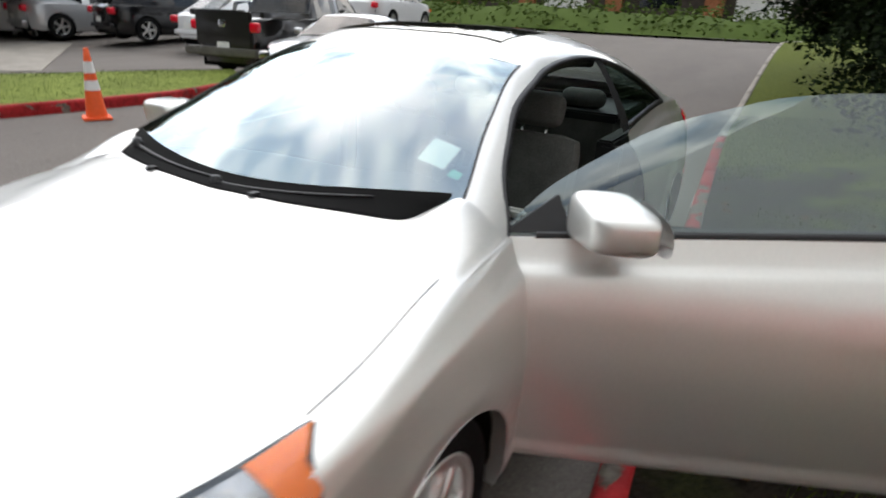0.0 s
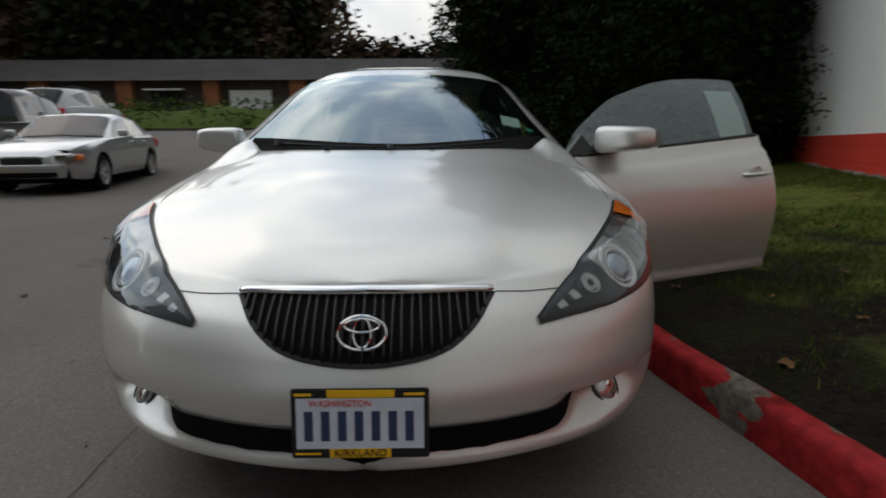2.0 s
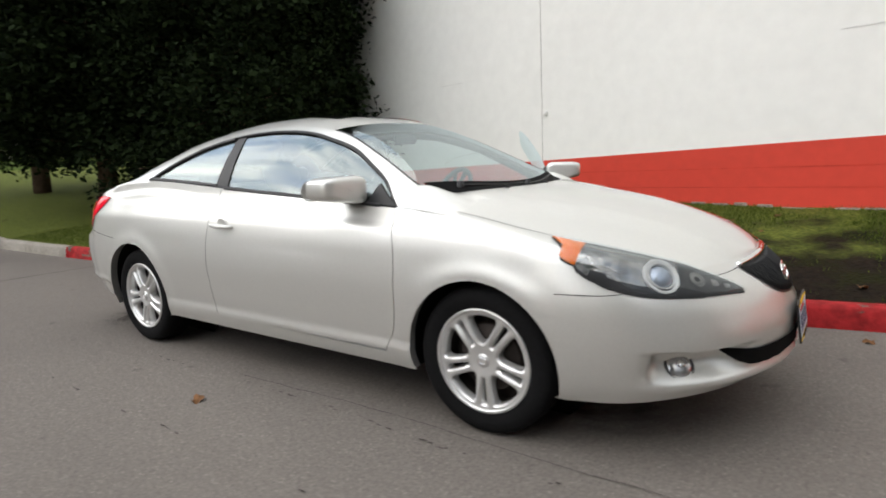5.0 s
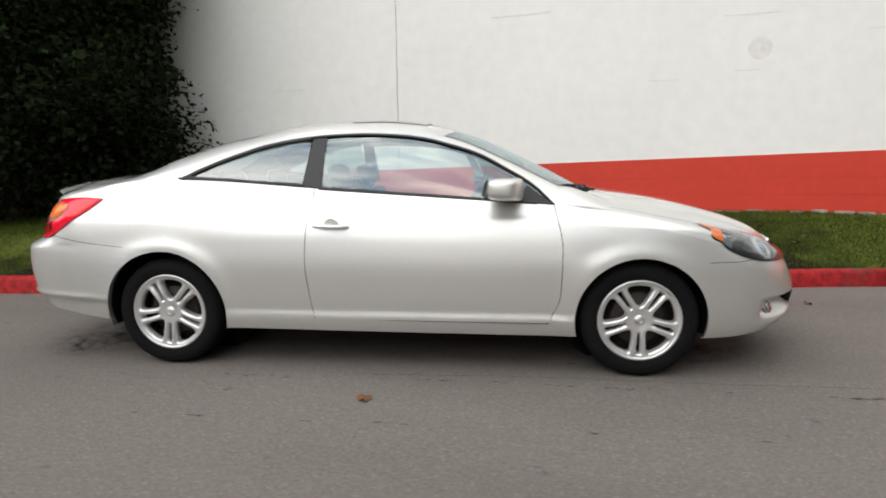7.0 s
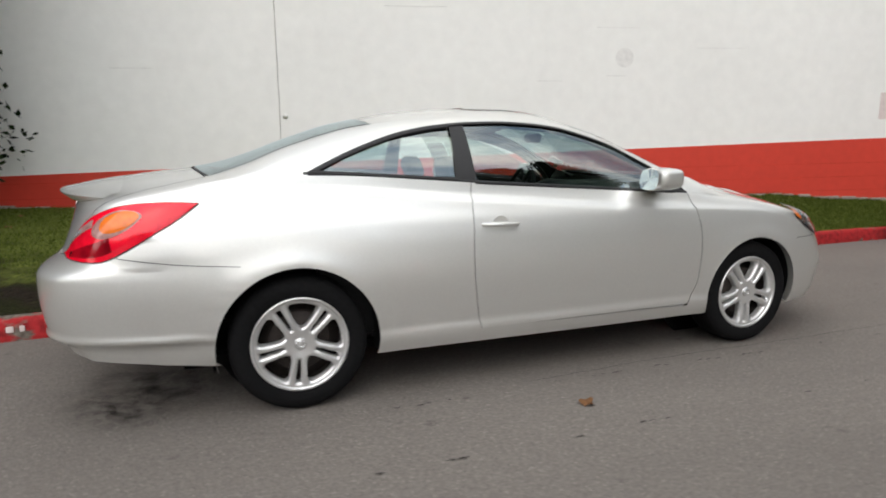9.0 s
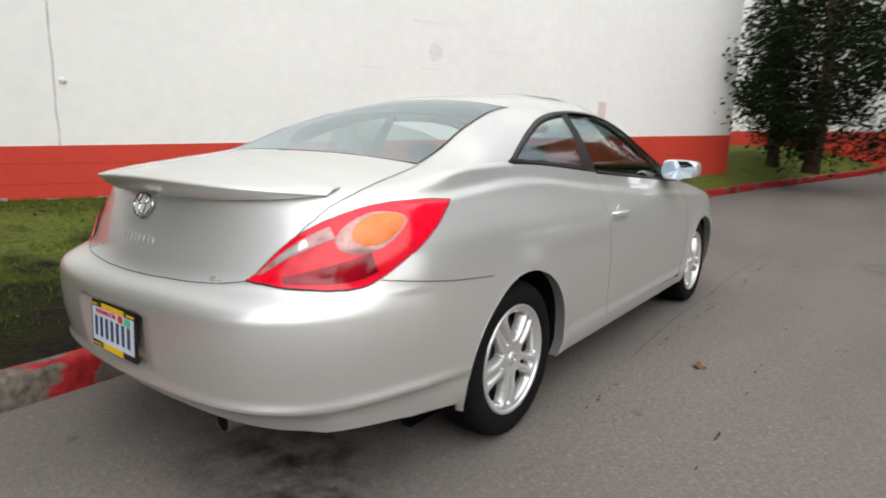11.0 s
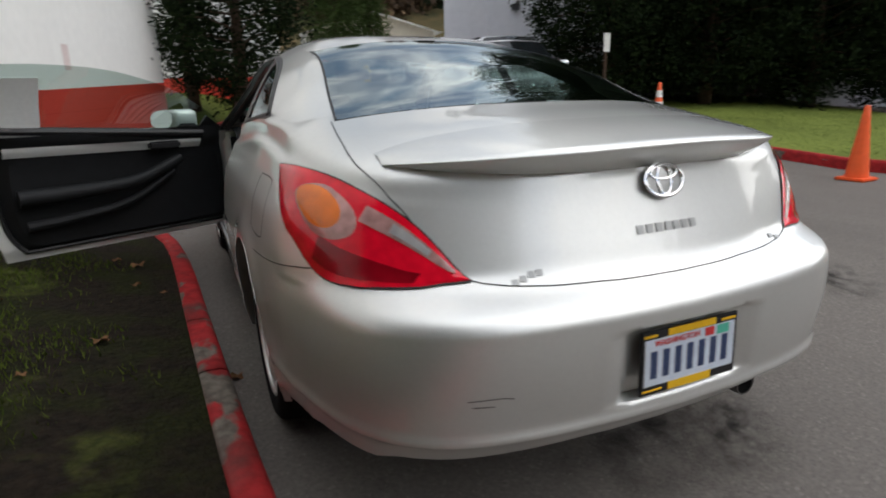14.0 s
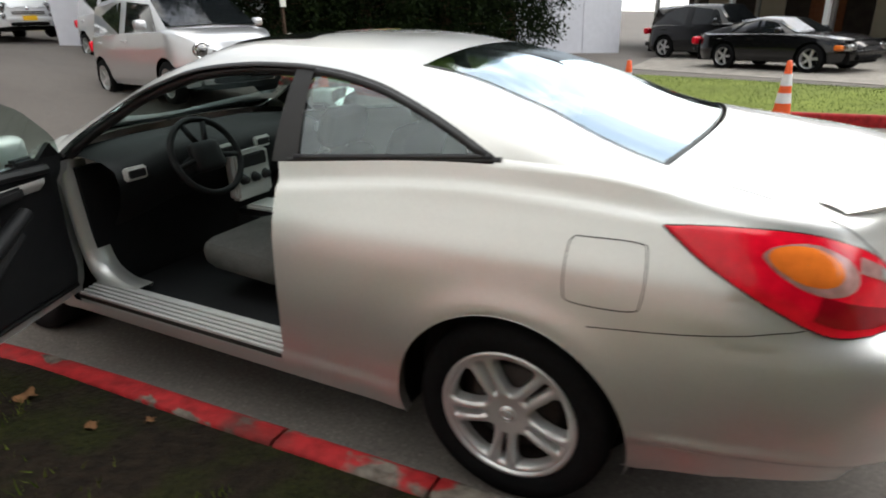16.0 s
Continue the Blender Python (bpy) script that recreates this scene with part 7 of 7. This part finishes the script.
def bank(name, pts, depth, height, mat, label, seed, size, n, mound=1.0):
    """Low ground cover along a line: a mound with many leaves."""
    rng = np.random.default_rng(seed)
    t = thing(name, label, "hedge", kind="stuff")
    P = spline(pts, 40)
    rows = []
    for p in P:
        rows.append([(p.x - depth * q, p.y, p.z + height * mound * math.sin(math.pi * min(q * 0.9 + 0.02, 1)) * (0.8 + 0.4 * noise.noise((p.y * 0.3, q * 2, seed)))) for q in np.linspace(0, 1, 8)])
    part("mound", grid(rows), mat, t)
    pp = []
    for _ in range(n):
        i, q = rng.integers(0, len(P) - 1), rng.uniform(0, 1)
        p = P[i].lerp(P[i + 1], rng.uniform(0, 1))
        pp.append((p.x - depth * q, p.y, p.z + height * math.sin(math.pi * min(q * 0.9 + 0.02, 1)) * rng.uniform(0.75, 1.15)))
    me = leaf_cloud(pp, size, rng, -0.2, 4)
    me.materials.append(mat)
    o = new("leaves", me)
    o.parent = t
    return t


bank("hedge", [(-27, -40, lie(-27, -40)), (-26, -20, lie(-26, -20)), (-27, -4, lie(-27, 0)), (-33, 8, lie(-33, 8)), (-34, 24, lie(-34, 20))], 6, 1.3, M["hedge"], "bank of green ground cover beyond the crossing road", 31, 0.22, 2600)
row = thing("houses", "row of low dark-roofed units with brick piers", "building", at=(-40, -16, 2.0), rz=0)
slab("wall", -8, 0, -34, 34, -1, 2.6, M["dark_wall"], row)
bm = bmesh.new()
grid([[(0.9, -34.5, 2.45), (0.9, 34.5, 2.45)], [(-4, -34.5, 4.4), (-4, 34.5, 4.4)], [(-9, -34.5, 2.45), (-9, 34.5, 2.45)]], bm)
bmesh.ops.solidify(bm, geom=bm.faces, thickness=0.12)
part("roof", bm, M["roof_grey"], row, smooth=False)
for k in range(11):
    y = -31 + 6.2 * k
    slab("brick_pier", -0.2, 0.5, y - 0.55, y + 0.55, -1, 2.5, M["brick"], row)
    if k % 2:
        slab("garage_door", 0.0, 0.06, y + 1.2, y + 4.2, -0.6, 1.8, M["white"], row)
    else:
        w_ = slab("window", 0.0, 0.05, y + 1.6, y + 4.0, 0.6, 1.7, M["dark_glass"], row)
        slab("awning", 0.0, 0.7, y + 1.4, y + 4.2, 1.8, 1.9, M["white"], row)


def forest(name, arc, rad, base_z, hts, n, seed, mat, label, size, bare=0.0):
    """Far trees on an arc: each with a spire of sprays, all in one mesh."""
    rng = np.random.default_rng(seed)
    t = thing(name, label, "woods", kind="stuff")
    pts, pts2 = [], []
    bm = bmesh.new()
    for k in range(n):
        a = radians(lerp(arc[0], arc[1], (k + rng.uniform(0, 1)) / n))
        r = rad * rng.uniform(0.9, 1.25)
        x, y, h = r * math.cos(a), r * math.sin(a), rng.uniform(*hts)
        w = h * rng.uniform(0.16, 0.24)
        tube([(x, y, base_z - 1), (x, y, base_z + h * 0.95)], lambda q: lerp(0.3, 0.05, q), bm, 5, 0, False)
        is_bare = rng.uniform(0, 1) < bare
        for q in range(330):
            u = rng.uniform(0.06, 1) if not is_bare else rng.uniform(0.3, 1)
            rr = w * (1 - u) ** 0.8 * rng.uniform(0.1, 1.1) if not is_bare else w * math.sin(math.pi * u) * rng.uniform(0.1, 1.2)
            b = rng.uniform(0, 6.28)
            (pts2 if is_bare else pts).append((x + rr * math.cos(b), y + rr * math.sin(b), base_z + u * h))
    part("timber", bm, M["bark"], t)
    for pp, m, s in ((pts, mat, size * 0.80), (pts2, M["twigs"], size * 0.55)):
        if pp:
            me = leaf_cloud(pp, s, rng, 0.3, 4)
            me.materials.append(m)
            o = new("foliage", me)
            o.parent = t
    return t


forest("woods", (150, 177), 62, 2.0, (10, 15), 28, 41, M["far_needles"], "far wood of dark firs and bare trees", 1.1, 0.25)
forest("woods", (177, 190), 66, 2.0, (6, 9.5), 18, 43, M["far_needles"], "low stretch of far firs", 1.0, 0.25)
forest("woods", (190, 255), 62, 2.0, (12, 18), 74, 44, M["far_needles"], "far wood of dark firs and bare trees", 1.3, 0.35)
forest("woods", (-62, 22), 75, 5.0, (12, 22), 90, 42, M["far_needles"], "wooded hillside of firs and brown bare trees", 1.5, 0.65)
rows = []
for a in np.linspace(radians(-70), radians(30), 30):
    rows.append([(r * math.cos(a), r * math.sin(a), z + 2 * noise.noise((a * 4, r * 0.03, 2))) for r, z in ((45, 1.8), (60, 5), (80, 14), (110, 24), (150, 30))])
hill = part("hillside", grid(rows), M["hill"])
tagged(hill, "brown and green wooded hillside", "hill", kind="structure")


# ---- grass, leaves, litter ----
def grass(name, n, place, seed, label, hmax=0.06):
    rng = np.random.default_rng(seed)
    v, f = [], []
    while len(f) < n:
        p = place(rng)
        if p is None:
            continue
        x, y, z = p
        a, h, w = rng.uniform(0, 6.28), rng.uniform(0.3, 1) * hmax, rng.uniform(0.002, 0.0045)
        lx, ly = rng.normal(0, 0.4) * h, rng.normal(0, 0.4) * h
        i = len(v)
        v += [(x - w * math.cos(a), y - w * math.sin(a), z), (x + w * math.cos(a), y + w * math.sin(a), z), (x + lx, y + ly, z + h)]
        f.append((i, i + 1, i + 2))
    me = bpy.data.meshes.new("grass")
    me.from_pydata(v, [], f)
    me.materials.append(M["grass"])
    return tagged(new(name, me), label, "grass", kind="stuff")


def near_lawn(rng):
    x = rng.uniform(-9, 7.5)
    y0, y1 = KERB(x) + 0.16, wall_y(x)
    y = lerp(y0, y1, rng.uniform(0, 1))
    d = noise.noise((x * 0.7, y * 0.7, 5)) + 0.35 * noise.noise((x * 3, y * 3, 2)) + max(0.85 * (y - y0) / (y1 - y0), step(-3.2, -5.5, x), step(2.8, 4.6, x)) - 0.27
    if d < rng.uniform(-0.1, 0.25):
        return None
    return (x, y, lawn_z(x, y))


def isle_lawn(rng):
    x = rng.uniform(-6.3, 8.8)
    t = rng.uniform(0.03, 1)
    y = lerp(ISLE(x) - 0.12, ISLE_BACK(x), t)
    return (x, y, lie(x, ISLE(x)) + 0.13 + 0.08 * math.sin(math.pi * t))


grass("grass", 130000, near_lawn, 51, "short patchy grass by the wall", 0.042)
grass("grass", 16000, isle_lawn, 52, "short green grass on the strip", 0.05)

LEAF = None
for k in range(64):
    rng = random.Random(900 + k)
    if k < 9:
        x, y = [(-0.08, -1.30), (-0.12, -2.6), (2.3, -2.2), (-3.4, -2.6), (3.1, 0.9), (-2.2, -3.2), (1.2, -2.9), (2.7, 1.2), (-1.0, 0.98)][k]
        z = lie(x, y) + 0.004
    else:
        x = rng.uniform(-4.5, 5)
        y = lerp(KERB(x) + 0.2, wall_y(x) - 0.3, rng.uniform(0, 1) ** 1.4)
        z = lawn_z(x, y) + 0.012
    if LEAF is None:
        bm = bmesh.new()
        ring_ = []
        for q in range(25):
            a = 2 * math.pi * q / 25
            rr = 0.05 * (0.55 + 0.45 * abs(math.cos(2.5 * a))) * (0.6 if q == 0 else 1)
            ring_.append(bm.verts.new((rr * math.cos(a), rr * math.sin(a), 0.012 * math.sin(3 * a) + 0.006)))
        c = bm.verts.new((0, 0, 0.002))
        for q in range(25):
            bm.faces.new((c, ring_[q], ring_[(q + 1) % 25]))
        LEAF = finish(bm)
        LEAF.materials.append(M["dead_leaf"])
    o = new("leaf", LEAF)
    s_ = rng.uniform(0.40, 0.85)
    o.matrix_world = pose(x, y, z, rng.uniform(-12, 12), rng.uniform(-12, 12), rng.uniform(0, 360)) @ Matrix.Diagonal((s_, s_, s_, 1))
    tagged(o, "dry brown fallen leaf on the ground", "leaf", "fallen leaves")
